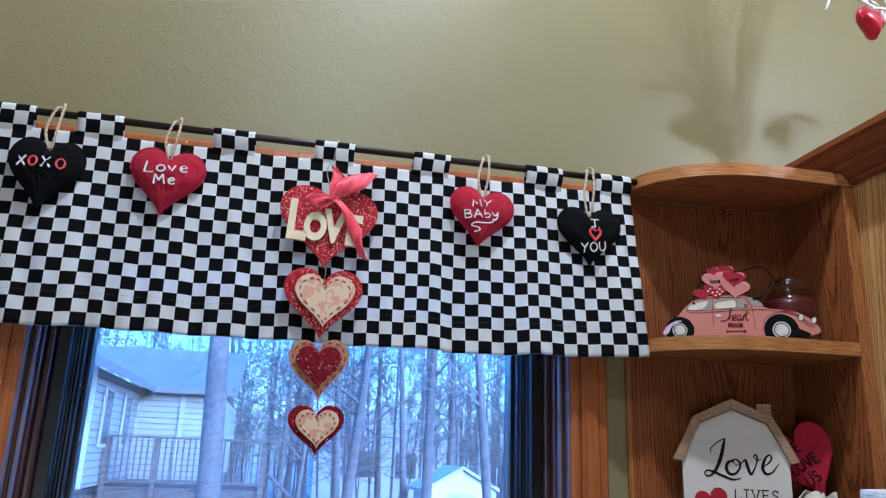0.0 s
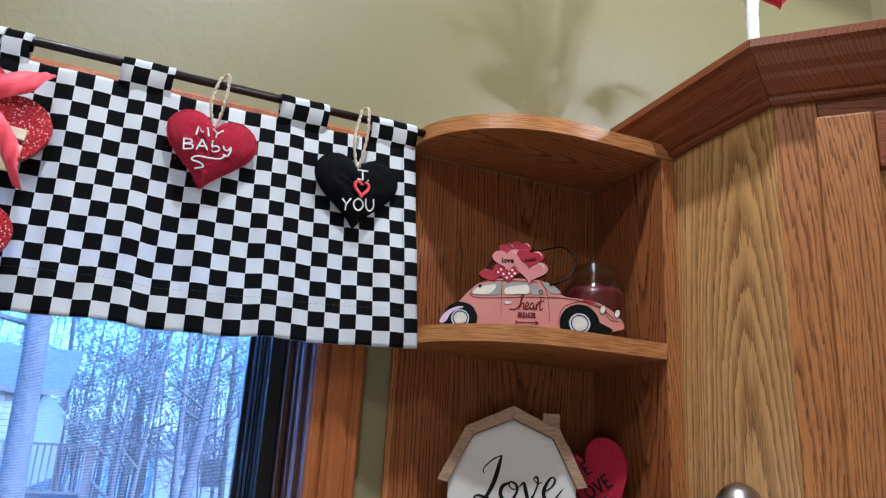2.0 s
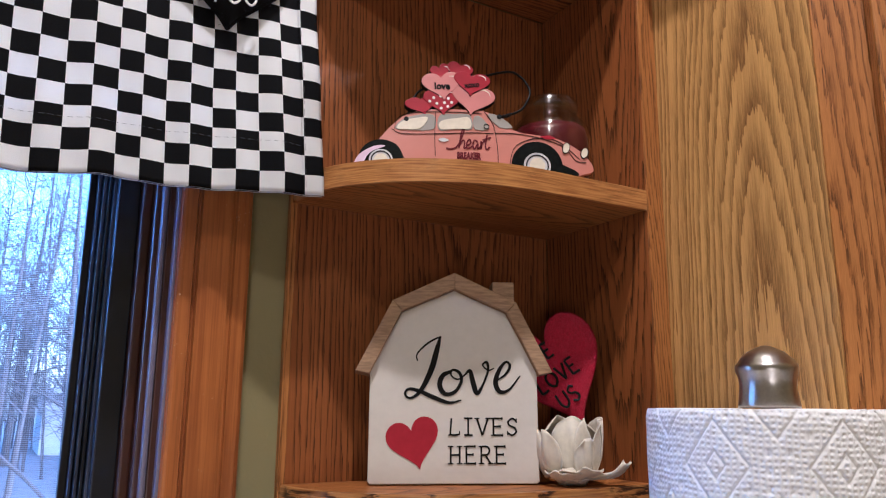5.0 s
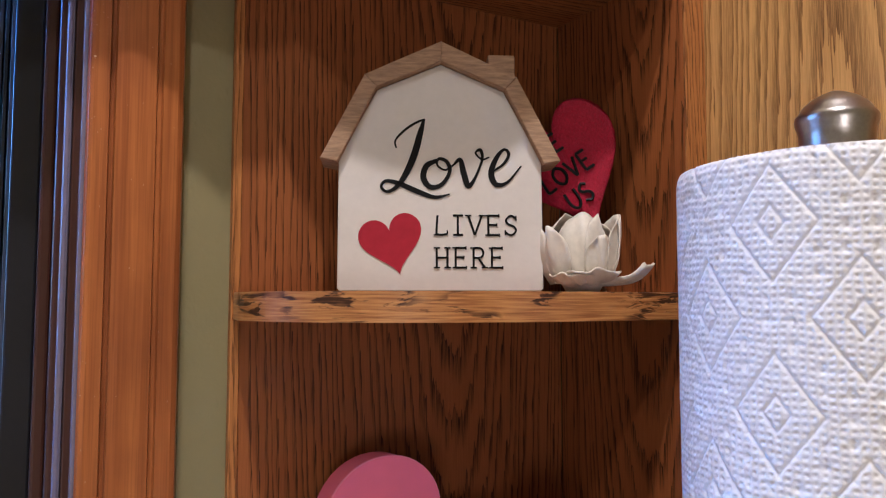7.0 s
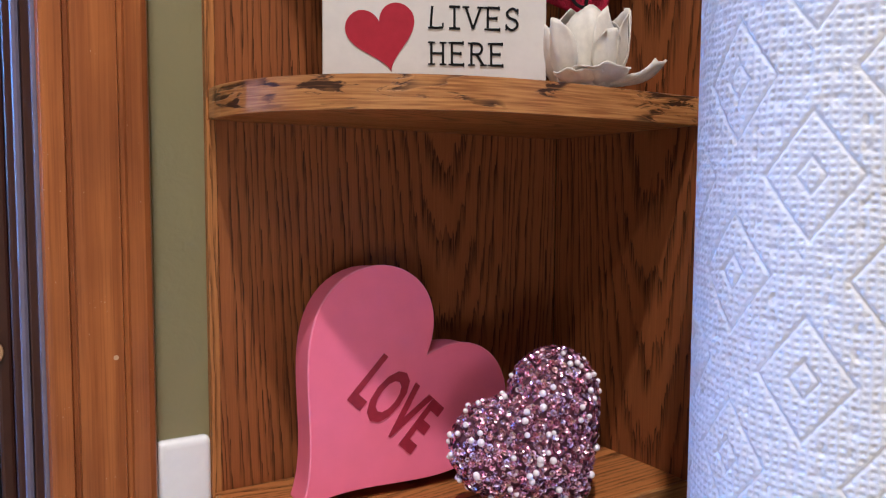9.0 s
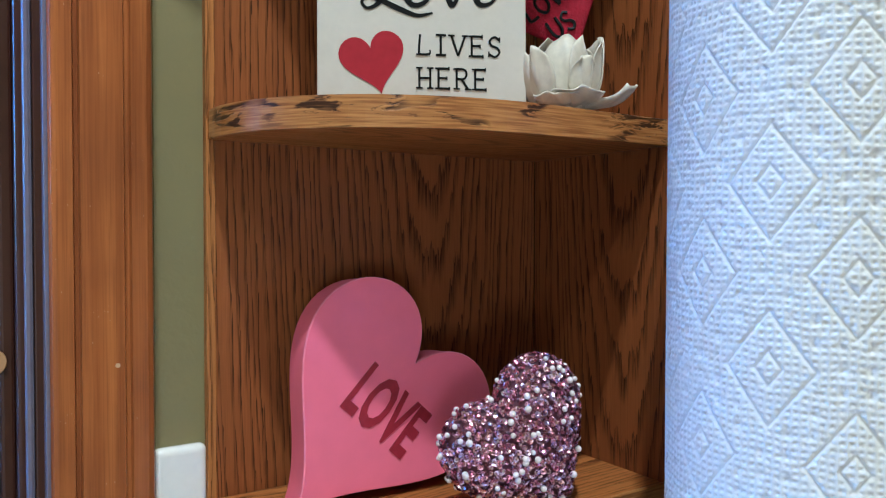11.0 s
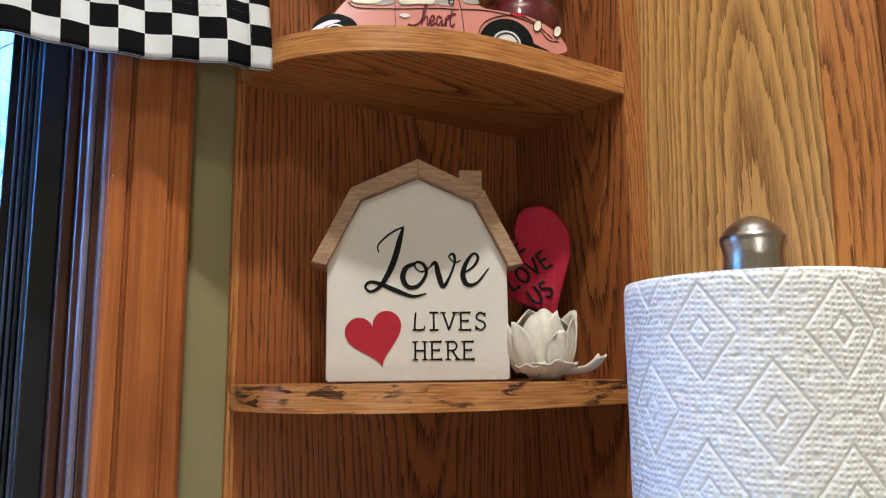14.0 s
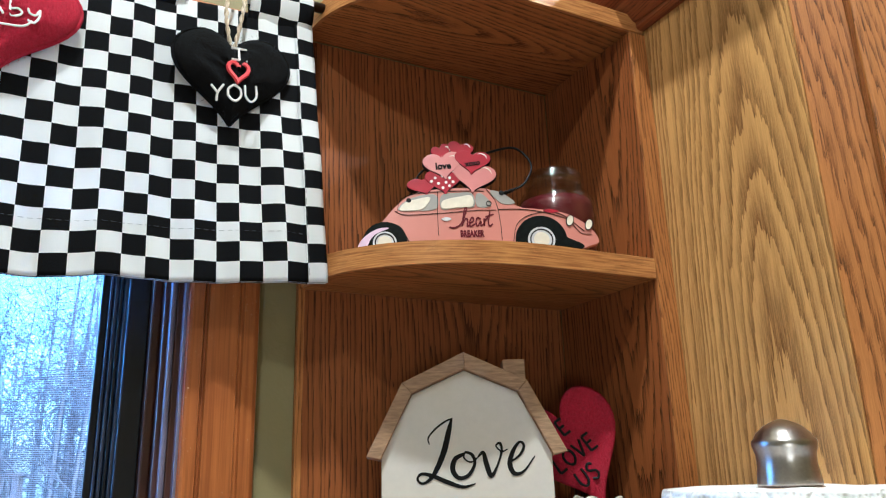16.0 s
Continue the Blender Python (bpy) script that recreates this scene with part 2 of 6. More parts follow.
PINK_EDGE = plain("pink_worn_edge", (0.80, 0.25, 0.38), 0.5, grit=0.22, scale=110.0)
SCRIPT_INK = plain("crimson_script_print", (0.10, 0.004, 0.009), 0.5, grit=0.1, spec=0.2)
ROSE_INK = plain("dark_rose_print", (0.27, 0.012, 0.03), 0.5, grit=0.2)
CAR_PINK = plain("car_salmon_enamel", (0.52, 0.215, 0.16), 0.25, grit=0.08, scale=40.0, coat=0.5, bump=0.03)
CAR_BLUSH = plain("blush_enamel", (0.54, 0.21, 0.19), 0.25, grit=0.14, scale=50.0, coat=0.5, bump=0.03)
CAR_RED = plain("red_enamel", (0.30, 0.012, 0.022), 0.35, grit=0.25, scale=50.0, bump=0.03, spec=0.25)
CAR_GLASS = plain("car_window_print", (0.33, 0.31, 0.28), 0.25, grit=0.2, scale=30.0, coat=0.5, bump=0.0)
CAR_CREAM = plain("cream_print", (0.72, 0.66, 0.52), 0.25, coat=0.5, bump=0.0)
CAR_TYRE = plain("tyre_print", (0.004, 0.005, 0.004), 0.5, grit=0.9, scale=260.0, coat=0.0, spec=0.08)
CAR_CHROME = plain("chrome_print", (0.60, 0.60, 0.62), 0.25, grit=0.3, scale=120.0, coat=0.5)
# Bumper colour with the purple-white glare mixed in.
LILAC = plain("bumper_glare_lilac", (0.66, 0.50, 0.66), 0.25, coat=0.5)
WHITE_DOT = plain("white_dots", (0.8, 0.72, 0.7), 0.4)
WHITE_TREE = plain("white_paper_tape", (0.82, 0.81, 0.79), 0.6, scale=220.0, bump=0.5, depth=0.001)
RED_ORNAMENT = plain("red_satin_ornament", (0.55, 0.02, 0.04), 0.28, 0.55, coat=0.3, bump=0.05)
PETAL = plain("silk_petal", (0.62, 0.57, 0.46), 0.6, scale=300.0, sheen=0.3, bump=0.25)
WAX = plain("red_wax", (0.11, 0.009, 0.018), 0.35)
CREAM_WOOD = plain("cream_wood_letter", (0.72, 0.62, 0.40), 0.5, scale=90.0)
RIBBON_PINK = plain("blush_satin_ribbon", (0.75, 0.42, 0.42), 0.35, sheen=0.4)
PEARL = plain("pearl", (0.80, 0.72, 0.74), 0.18, coat=0.6, bump=0.0)
PUFF_WHITE = plain("white_puff_paint", (0.80, 0.78, 0.76), 0.5)
PUFF_RED = plain("red_puff_paint", (0.62, 0.05, 0.05), 0.5)
MARKER = plain("black_puff_paint", (0.006, 0.006, 0.006), 0.5, spec=0.2)


def felt(name, colour, fuzzy=0.06):
    n = Nodes(name)
    p = n.here()
    fuzz = n.noise(n.vec("MULTIPLY", p, (900.0, 900.0, 500.0)), 1.0, 4.0, 0.7, 1.2)
    lump = n.noise(p, 70.0, 2.0)
    col = n.mix(n.band(fuzz, 0.3, 0.7), tuple(c * 0.6 for c in colour), tuple(min(1, c * 1.35) for c in colour))
    n.bump(n.math("ADD", fuzz, n.math("MULTIPLY", lump, 1.2)), 1.0, 0.0034)
    return n.done(col, 0.9, sheen=fuzzy, spec=0.1)


FELT_RED = felt("red_felt", (0.50, 0.010, 0.038))
FELT_BLACK = felt("black_felt", (0.007, 0.007, 0.008), 0.0)
FIBRE_GREY = plain("charcoal_felt_fibre", (0.045, 0.045, 0.048), 0.8, spec=0.2)
FIBRE_RED = plain("red_felt_fibre", (0.62, 0.05, 0.07), 0.8, spec=0.2)


def twine():
    n = Nodes("jute_twine")
    p = n.here()
    f = n.noise(n.vec("MULTIPLY", p, (900.0, 900.0, 420.0)), 1.0, 3.0, 0.6, 1.0)
    n.bump(f, 0.8, 0.001)
    return n.done(n.mix(n.band(f, 0.3, 0.7), (0.50, 0.38, 0.23), (0.72, 0.62, 0.46)), 0.85, sheen=0.2)


TWINE = twine()


def weathered():
    n = Nodes("grey_barn_wood")
    p = n.here()
    g = n.noise(n.vec("MULTIPLY", p, (60.0, 400.0, 400.0)), 1.0, 4.0, 0.6, 0.3)
    col = n.mix(n.band(g, 0.3, 0.7), (0.39, 0.255, 0.13), (0.20, 0.125, 0.062))
    n.bump(g, 0.5, 0.0008)
    return n.done(col, 0.75)


BARN_WOOD = weathered()


def glitter(name, colour, dim, rare=0.93):
    """Glued glitter: tiny flakes, each tilted its own way."""
    n = Nodes(name)
    p = n.here()
    cell = n.add("TexVoronoi")
    n.put(cell.inputs["Vector"], p)
    n.put(cell.inputs["Scale"], 950.0)
    tint = n.add("SeparateColor")
    n.put(tint.inputs[0], cell.outputs["Color"])
    col = n.mix(n.math("POWER", tint.outputs[0], 1.6), dim, colour)
    # Rare flakes take a pale colour as a painted-in sparkle.
    flash = n.math("GREATER_THAN", tint.outputs[1], rare)
    col = n.mix(flash, col, (0.95, 0.62, 0.55))
    n.bump(tint.outputs[2], 1.0, 0.0012)
    return n.done(col, 0.45, n.math("MULTIPLY", n.math("GREATER_THAN", tint.outputs[1], 0.7), n.math("SUBTRACT", 1.0, flash)), spec=0.2)


GLITTER_RED = glitter("red_glitter", (0.62, 0.03, 0.03), (0.20, 0.004, 0.008))
GLITTER_DARK = glitter("dark_red_glitter", (0.30, 0.012, 0.02), (0.11, 0.004, 0.008), 0.985)


def craft(name, ground, patch):
    n = Nodes(name)
    p = n.here()
    m = n.math("GREATER_THAN", n.noise(p, 105.0, 1.0, 0.4, 0.8), 0.53)
    f = n.noise(p, 500.0, 2.0)
    n.bump(f, 0.3, 0.0005)
    return n.done(n.mix(m, ground, patch), 0.65)


CRAFT = craft("printed_craft_paper", (0.66, 0.52, 0.33), (0.60, 0.34, 0.20))
CRAFT_BROWN = craft("tan_craft_paper", (0.40, 0.21, 0.085), (0.33, 0.15, 0.06))
STITCH = plain("maroon_stitch_print", (0.22, 0.02, 0.025), 0.6)


def sequin():
    n = Nodes("iridescent_sequin")
    rnd = n.add("NewGeometry").outputs["Random Per Island"]
    ramp = n.add("ValToRGB")
    el = ramp.color_ramp.elements
    el[0].position, el[0].color = 0.0, (0.55, 0.17, 0.27, 1)
    el[1].position, el[1].color = 1.0, (0.85, 0.66, 0.76, 1)
    for at, c in ((0.25, (0.82, 0.46, 0.58, 1)), (0.42, (0.30, 0.08, 0.18, 1)), (0.7, (0.88, 0.60, 0.62, 1)), (0.86, (0.58, 0.46, 0.78, 1))):
        e = el.new(at)
        e.color = c
    n.put(ramp.inputs[0], rnd)
    return n.done(ramp.outputs[0], 0.22, 0.85, coat=0.3)


SEQUIN = sequin()
SEQUIN_BASE = plain("mauve_cloth", (0.09, 0.025, 0.045), 0.7, bump=0.5)


def organza():
    n = Nodes("red_sheer_ribbon")
    p = n.here()
    f = n.noise(p, 90.0, 3.0)
    mat = n.done(n.mix(n.band(f, 0.3, 0.7), (0.66, 0.02, 0.045), (0.80, 0.07, 0.09)), 0.5, sheen=0.4)
    clear, both = n.add("BsdfTransparent"), n.add("MixShader")
    both.inputs[0].default_value = 0.88
    n.tree.links.new(clear.outputs[0], both.inputs[1])
    n.tree.links.new(n.bsdf.outputs[0], both.inputs[2])
    n.tree.links.new(both.outputs[0], n.out.inputs[0])
    return mat


ORGANZA = organza()


def checked():
    """Black and white woven check; the cloth lets some light through."""
    n = Nodes("checked_cotton")
    uv = n.here("UV")
    check = n.add("TexChecker")
    n.put(check.inputs["Vector"], uv)
    check.inputs["Scale"].default_value = 1.0
    weave = n.noise(n.vec("MULTIPLY", uv, (22.0, 22.0, 1.0)), 1.0, 3.0)
    crease = n.noise(n.vec("MULTIPLY", uv, (0.35, 0.35, 1.0)), 1.0, 3.0)
    white = n.mix(n.band(weave, 0.3, 0.7), (0.87, 0.87, 0.87), (0.81, 0.81, 0.81))
    black = n.mix(n.band(weave, 0.3, 0.7), (0.004, 0.004, 0.005), (0.009, 0.009, 0.010))
    col = n.mix(check.outputs["Fac"], white, black)
    n.bump(n.math("ADD", n.math("MULTIPLY", weave, 0.12), crease), 0.45, 0.004)
    mat = n.done(col, 0.85, spec=0.1)
    thin, both = n.add("BsdfTranslucent"), n.add("MixShader")
    n.put(thin.inputs["Color"], col)
    both.inputs[0].default_value = 0.36
    n.tree.links.new(n.bsdf.outputs[0], both.inputs[1])
    n.tree.links.new(thin.outputs[0], both.inputs[2])
    n.tree.links.new(both.outputs[0], n.out.inputs[0])
    return mat


CHECK = checked()


def window_glass(name="window_glass", tint=(0.96, 0.95, 0.98, 1), rough=0.02, sheen=0.04):
    n = Nodes(name)
    clear, gloss, both = n.add("BsdfTransparent"), n.add("BsdfGlossy"), n.add("MixShader")
    clear.inputs[0].default_value = tint
    gloss.inputs["Roughness"].default_value = rough
    rim = n.add("LayerWeight")
    rim.inputs["Blend"].default_value = 0.5
    n.put(both.inputs[0], n.math("ADD", n.math("MULTIPLY", n.math("POWER", rim.outputs["Facing"], 3.0), 0.7), sheen))
    n.tree.links.new(clear.outputs[0], both.inputs[1])
    n.tree.links.new(gloss.outputs[0], both.inputs[2])
    n.tree.links.new(both.outputs[0], n.out.inputs[0])
    return n.mat


PANE = window_glass()
JAR_GLASS = window_glass("jar_glass", (0.92, 0.89, 0.86, 1), 0.08)
LID_GLASS = window_glass("lid_glass", (0.96, 0.95, 0.90, 1), 0.12, 0.07)


def insect_screen():
    """Fine grey mesh, about 1.4 mm between threads."""
    n = Nodes("insect_screen")
    sep = n.add("SeparateXYZ")
    n.put(sep.inputs[0], n.here())
    lines = []
    for axis in (0, 2):
        saw = n.math("FRACT", n.math("DIVIDE", sep.outputs[axis], 0.0015))
        lines.append(n.math("LESS_THAN", saw, 0.20 if axis == 2 else 0.10))
    thread = n.math("MAXIMUM", *lines)
    mat = n.done((0.30, 0.32, 0.36), 0.6)
    clear, both = n.add("BsdfTransparent"), n.add("MixShader")
    n.put(both.inputs[0], thread)
    n.tree.links.new(clear.outputs[0], both.inputs[1])
    n.tree.links.new(n.bsdf.outputs[0], both.inputs[2])
    n.tree.links.new(both.outputs[0], n.out.inputs[0])
    return mat


SCREEN = insect_screen()
TOWEL = plain("paper_towel", (0.80, 0.795, 0.785), 0.85, grit=0.03, scale=900.0, bump=0.4, depth=0.0004)
CARD = plain("cardboard_core", (0.45, 0.35, 0.25), 0.8)
BARK = plain("bark", (0.10, 0.088, 0.08), 0.9, grit=0.4, scale=14.0, bump=0.8, depth=0.03)
SIDING = plain("pale_siding", (0.29, 0.29, 0.28), 0.7, grit=0.05, scale=2.0, bump=0.0)
ROOF_AND_LAP_SHADE = plain("grey_shingle_lap_shade", (0.13, 0.125, 0.125), 0.85, grit=0.25, scale=6.0, bump=0.3, depth=0.01)
TRIM_OUT = plain("outdoor_trim", (0.32, 0.32, 0.30), 0.6, scale=4.0, bump=0.0)
DECK = plain("weathered_deck", (0.075, 0.062, 0.055), 0.8, grit=0.25, scale=5.0, bump=0.2)
PANE_AND_DECK_SHADE = plain("dark_pane_and_deck_shade", (0.05, 0.06, 0.07), 0.15, bump=0.0)
LEAF_LITTER = plain("leaf_litter", (0.22, 0.19, 0.165), 0.95, grit=0.35, scale=3.0, bump=0.5, depth=0.03)
THREAD = plain("grey_thread", (0.12, 0.12, 0.12), 0.7)
WHITE_SIDING = plain("white_shed_boards", (0.46, 0.46, 0.45), 0.7, scale=3.0, bump=0.0)

# ---- building helpers ----


def thing(name, m, label, category, group="", kind=""):
    ob = new(name)
    ob.empty_display_size = 0.02
    ob.matrix_world = m
    return tagged(ob, label, category, group, kind)


def mesh_of(name, bm, material, smooth=False):
    me = bpy.data.meshes.new(name)
    bmesh.ops.recalc_face_normals(bm, faces=bm.faces)
    bm.to_mesh(me)
    bm.free()
    me.materials.append(material)
    if smooth:
        me.shade_smooth()
    return me


def centred(bm):
    lo = Vector([min(v.co[i] for v in bm.verts) for i in range(3)])
    hi = Vector([max(v.co[i] for v in bm.verts) for i in range(3)])
    c = (lo + hi) / 2
    bmesh.ops.translate(bm, verts=bm.verts, vec=-c)
    return c


def part(name, bm, material, parent=None, label="", smooth=False, kind=""):
    """Links a bmesh as one mesh object with its origin in its middle, under a thing or a part."""
    c = centred(bm)
    ob = new(name, mesh_of(name, bm, material, smooth))
    if parent is not None:
        ob.parent = parent
        ob.location = c - Vector(parent["mid"]) if "mid" in parent else c
        ob["mid"] = tuple(c)
    else:
        ob.location = c
    return tagged(ob, label, kind=kind)


def raw(name, verts, faces, material, parent=None, label="", smooth=False, kind=""):
    """As part(), from plain vertex and face lists, for large meshes."""
    v = np.array(verts, float).reshape(-1, 3)
    c = (v.min(0) + v.max(0)) / 2
    me = bpy.data.meshes.new(name)
    me.from_pydata((v - c).tolist(), [], faces)
    me.materials.append(material)
    if smooth:
        me.shade_smooth()
    ob = new(name, me)
    if parent is not None:
        ob.parent = parent
        ob.location = Vector(c) - Vector(parent["mid"]) if "mid" in parent else Vector(c)
        ob["mid"] = tuple(c)
    else:
        ob.location = Vector(c)
    return tagged(ob, label, kind=kind)


def box(x0, x1, y0, y1, z0, z1, bevel=0.0, bm=None):
    fresh = bm is None
    bm = bm or bmesh.new()
    m = Matrix.LocRotScale(((x0 + x1) / 2, (y0 + y1) / 2, (z0 + z1) / 2), None, (abs(x1 - x0), abs(y1 - y0), abs(z1 - z0)))
    made = bmesh.ops.create_cube(bm, size=1.0, matrix=m)
    if bevel and fresh:
        bmesh.ops.bevel(bm, geom=bm.edges[:], offset=bevel, segments=2, affect="EDGES", profile=0.5)
    return bm


def plate(outline, y0, y1, bevel=0.0, bm=None):
    """A flat plate: an outline in x and z, from y0 (front, nearer the room) to y1."""
    bm = bm or bmesh.new()
    front = [bm.verts.new((x, y0, z)) for x, z in outline]
    back = [bm.verts.new((x, y1, z)) for x, z in outline]
    n = len(outline)
    face = bm.faces.new(front)
    bm.faces.new(back[::-1])
    for i in range(n):
        bm.faces.new((front[i], back[i], back[(i + 1) % n], front[(i + 1) % n]))
    if bevel:
        bmesh.ops.bevel(bm, geom=list(face.edges), offset=bevel, segments=2, affect="EDGES", profile=0.5)
    return bm


def prism(outline, z0, z1, bevel=0.0):
    """As plate(), lying flat: an outline in x and y between two heights."""
    bm = bmesh.new()
    low = [bm.verts.new((x, y, z0)) for x, y in outline]
    top = [bm.verts.new((x, y, z1)) for x, y in outline]
    n = len(outline)
    bm.faces.new(low[::-1])
    bm.faces.new(top)
    for i in range(n):
        bm.faces.new((low[i], low[(i + 1) % n], top[(i + 1) % n], top[i]))
    if bevel:
        bmesh.ops.bevel(bm, geom=[e for e in bm.edges if abs(e.verts[0].co.z - e.verts[1].co.z) < 1e-6], offset=bevel, segments=2, affect="EDGES", profile=0.5)
    return bm


def smooth_line(points, steps=6, closed=False):
    """A Catmull-Rom line through control points of any dimension."""
    p = [np.array(q, float) for q in points]
    p = [p[-1]] + p + p[:2] if closed else [2 * p[0] - p[1]] + p + [2 * p[-1] - p[-2]]
    out = []
    for a, b, c, d in zip(p, p[1:], p[2:], p[3:]):
        for k in range(steps):
            t = k / steps
            out.append(0.5 * (2 * b + (c - a) * t + (2 * a - 5 * b + 4 * c - d) * t**2 + (3 * b - a - 3 * c + d) * t**3))
    return out if closed else out + [p[-2]]


def tube(bm, points, radii, sides=6, caps=True):
    """A round tube along 3D points, with one radius or one for each point."""
    pts = [Vector(p) for p in points]
    radii = [radii] * len(pts) if isinstance(radii, (int, float)) else radii
    rings, up = [], Vector((0.31, 0.22, 0.93))
    for i, p in enumerate(pts):
        way = (pts[min(i + 1, len(pts) - 1)] - pts[max(i - 1, 0)]).normalized()
        side = way.cross(up)
        side = side.normalized() if side.length > 1e-4 else way.orthogonal().normalized()
        up = side.cross(way).normalized()
        rings.append([bm.verts.new(p + radii[i] * (math.cos(a) * side + math.sin(a) * up)) for a in [2 * math.pi * k / sides for k in range(sides)]])
    for a, b in zip(rings, rings[1:]):
        for k in range(sides):
            bm.faces.new((a[k], a[(k + 1) % sides], b[(k + 1) % sides], b[k]))
    if caps:
        bm.faces.new(rings[0][::-1])
        bm.faces.new(rings[-1])
    return bm


def lathe(profile, sides=48, bm=None, centre=(0, 0)):
    """Turns (radius, z) pairs round a vertical axis."""
    bm = bm or bmesh.new()
    rings = []
    for r, z in profile:
        rings.append([bm.verts.new((centre[0] + r * math.cos(a), centre[1] + r * math.sin(a), z)) for a in [2 * math.pi * k / sides for k in range(sides)]] if r > 1e-6 else [bm.verts.new((*centre, z))])
    for a, b in zip(rings, rings[1:]):
        for k in range(sides):
            l = (k + 1) % sides
            if len(a) == 1 and len(b) > 1:
                bm.faces.new((a[0], b[l], b[k]))
            elif len(b) == 1 and len(a) > 1:
                bm.faces.new((a[k], a[l], b[0]))
            elif len(a) > 1:
                bm.faces.new((a[k], a[l], b[l], b[k]))
    return bm


def heart_line(width, height, n=48, turn=0.0, cx=0.0, cz=0.0, point=1.0, plump=0.0):
    """A heart's outline about its middle. turn: degrees counter-clockwise. point: over 1 draws the tip out straighter."""
    out = []
    c, s = math.cos(radians(turn)), math.sin(radians(turn))
    for k in range(n):
        t = 2 * math.pi * k / n
        x = 16 * math.sin(t) ** 3 / 32
        z = (13 * math.cos(t) - 5 * math.cos(2 * t) - 2 * math.cos(3 * t) - math.cos(4 * t) + 2.5) / 29
        x, z = x + plump * (0.5 * math.sin(t) - x), z + plump * (0.5 * math.cos(t) - z)
        x *= 1 + (point - 1) * max(0.0, -z)
        x, z = x * width, z * height
        out.append((cx + c * x - s * z, cz + s * x + c * z))
    return out


def puffy_heart(width, height, thick, turn=0.0, rings=9, n=56, lump=0.0, seam=0.0, flat_back=1.0, plump=0.0):
    """A stuffed heart: rings shrink towards the middle while the front and back swell."""
    bm = bmesh.new()
    edge = heart_line(width, height, n, turn, plump=plump)
    loops = {}
    for sign in (-1, 1):
        loops[sign] = []
        for k in range(rings):
            s = 1.0 - (k / rings) ** 1.35
            y = thick / 2 * (1 - s**2.1) ** 0.55
            row = []
            for x, z in edge:
                wob = lump * noise.noise((x * 40 + 3 * sign, z * 40, k * 0.4)) if k else 0.0
                row.append(bm.verts.new((x * s, sign * (y * (flat_back if sign > 0 else 1.0) + wob * (1 - s)), z * s)))
            loops[sign].append(row)
        mid = bm.verts.new((0, sign * thick / 2 * (flat_back if sign > 0 else 1.0), 0))
        for a, b in zip(loops[sign], loops[sign][1:]):
            for k in range(n):
                bm.faces.new((a[k], a[(k + 1) % n], b[(k + 1) % n], b[k]))
        last = loops[sign][-1]
        for k in range(n):
            bm.faces.new((last[k], last[(k + 1) % n], mid))
    bmesh.ops.remove_doubles(bm, verts=loops[-1][0] + loops[1][0], dist=1e-6)
    return bm


# Letters as pen strokes in a box one high.
STROKES = {}
STROKES["X"] = (0.7, [[(0, 1), (0.65, 0)], [(0.62, 1), (0.02, 0)]])
STROKES["O"] = (0.72, [[(0.33, 1), (0.04, 0.72), (0.04, 0.28), (0.33, 0), (0.62, 0.28), (0.62, 0.72), (0.34, 1)]])
STROKES["o"] = (0.62, [[(0.28, 0.62), (0.05, 0.42), (0.08, 0.1), (0.3, 0), (0.52, 0.2), (0.48, 0.5), (0.26, 0.62)]])
STROKES["L"] = (0.62, [[(0.12, 1), (0.08, 0.5), (0.06, 0.02)], [(0.06, 0.02), (0.3, 0.0), (0.56, 0.04)]])
STROKES["l"] = (0.72, [[(0.3, 1), (0.18, 0.5), (0.04, 0.06), (0.02, 0.22), (0.14, 0.2), (0.34, 0.0), (0.62, 0.08)]])
STROKES["v"] = (0.56, [[(0, 0.6), (0.2, 0.02)], [(0.2, 0.02), (0.46, 0.62)]])
STROKES["V"] = (0.66, [[(0, 1), (0.3, 0)], [(0.3, 0), (0.62, 1)]])
STROKES["e"] = (0.56, [[(0.06, 0.32), (0.3, 0.36), (0.46, 0.46), (0.32, 0.64), (0.1, 0.46), (0.1, 0.14), (0.3, 0), (0.5, 0.12)]])
STROKES["E"] = (0.62, [[(0.06, 1), (0.06, 0)], [(0.06, 1), (0.54, 1)], [(0.06, 0.52), (0.44, 0.52)], [(0.06, 0), (0.56, 0)]])
STROKES["M"] = (0.85, [[(0.05, 0), (0.14, 1)], [(0.14, 1), (0.38, 0.35)], [(0.38, 0.35), (0.66, 1)], [(0.66, 1), (0.76, 0)]])
STROKES["Y"] = (0.64, [[(0, 1), (0.28, 0.5)], [(0.6, 1), (0.28, 0.5), (0.2, 0)]])
STROKES["B"] = (0.64, [[(0.06, 1), (0.06, 0)], [(0.06, 1), (0.44, 0.92), (0.46, 0.62), (0.08, 0.52), (0.52, 0.42), (0.5, 0.08), (0.06, 0)]])
STROKES["A"] = (0.68, [[(0, 0), (0.3, 1)], [(0.3, 1), (0.62, 0)], [(0.12, 0.36), (0.5, 0.36)]])
STROKES["b"] = (0.58, [[(0.08, 1), (0.08, 0), (0.36, 0.02), (0.48, 0.26), (0.34, 0.5), (0.08, 0.42)]])
STROKES["y"] = (0.56, [[(0, 0.6), (0.06, 0.3), (0.28, 0.22), (0.44, 0.6)], [(0.44, 0.6), (0.4, 0.1), (0.2, -0.34), (-0.02, -0.2)]])
STROKES["I"] = (0.5, [[(0.22, 1), (0.22, 0)], [(0, 1), (0.46, 1)], [(0, 0), (0.46, 0)]])
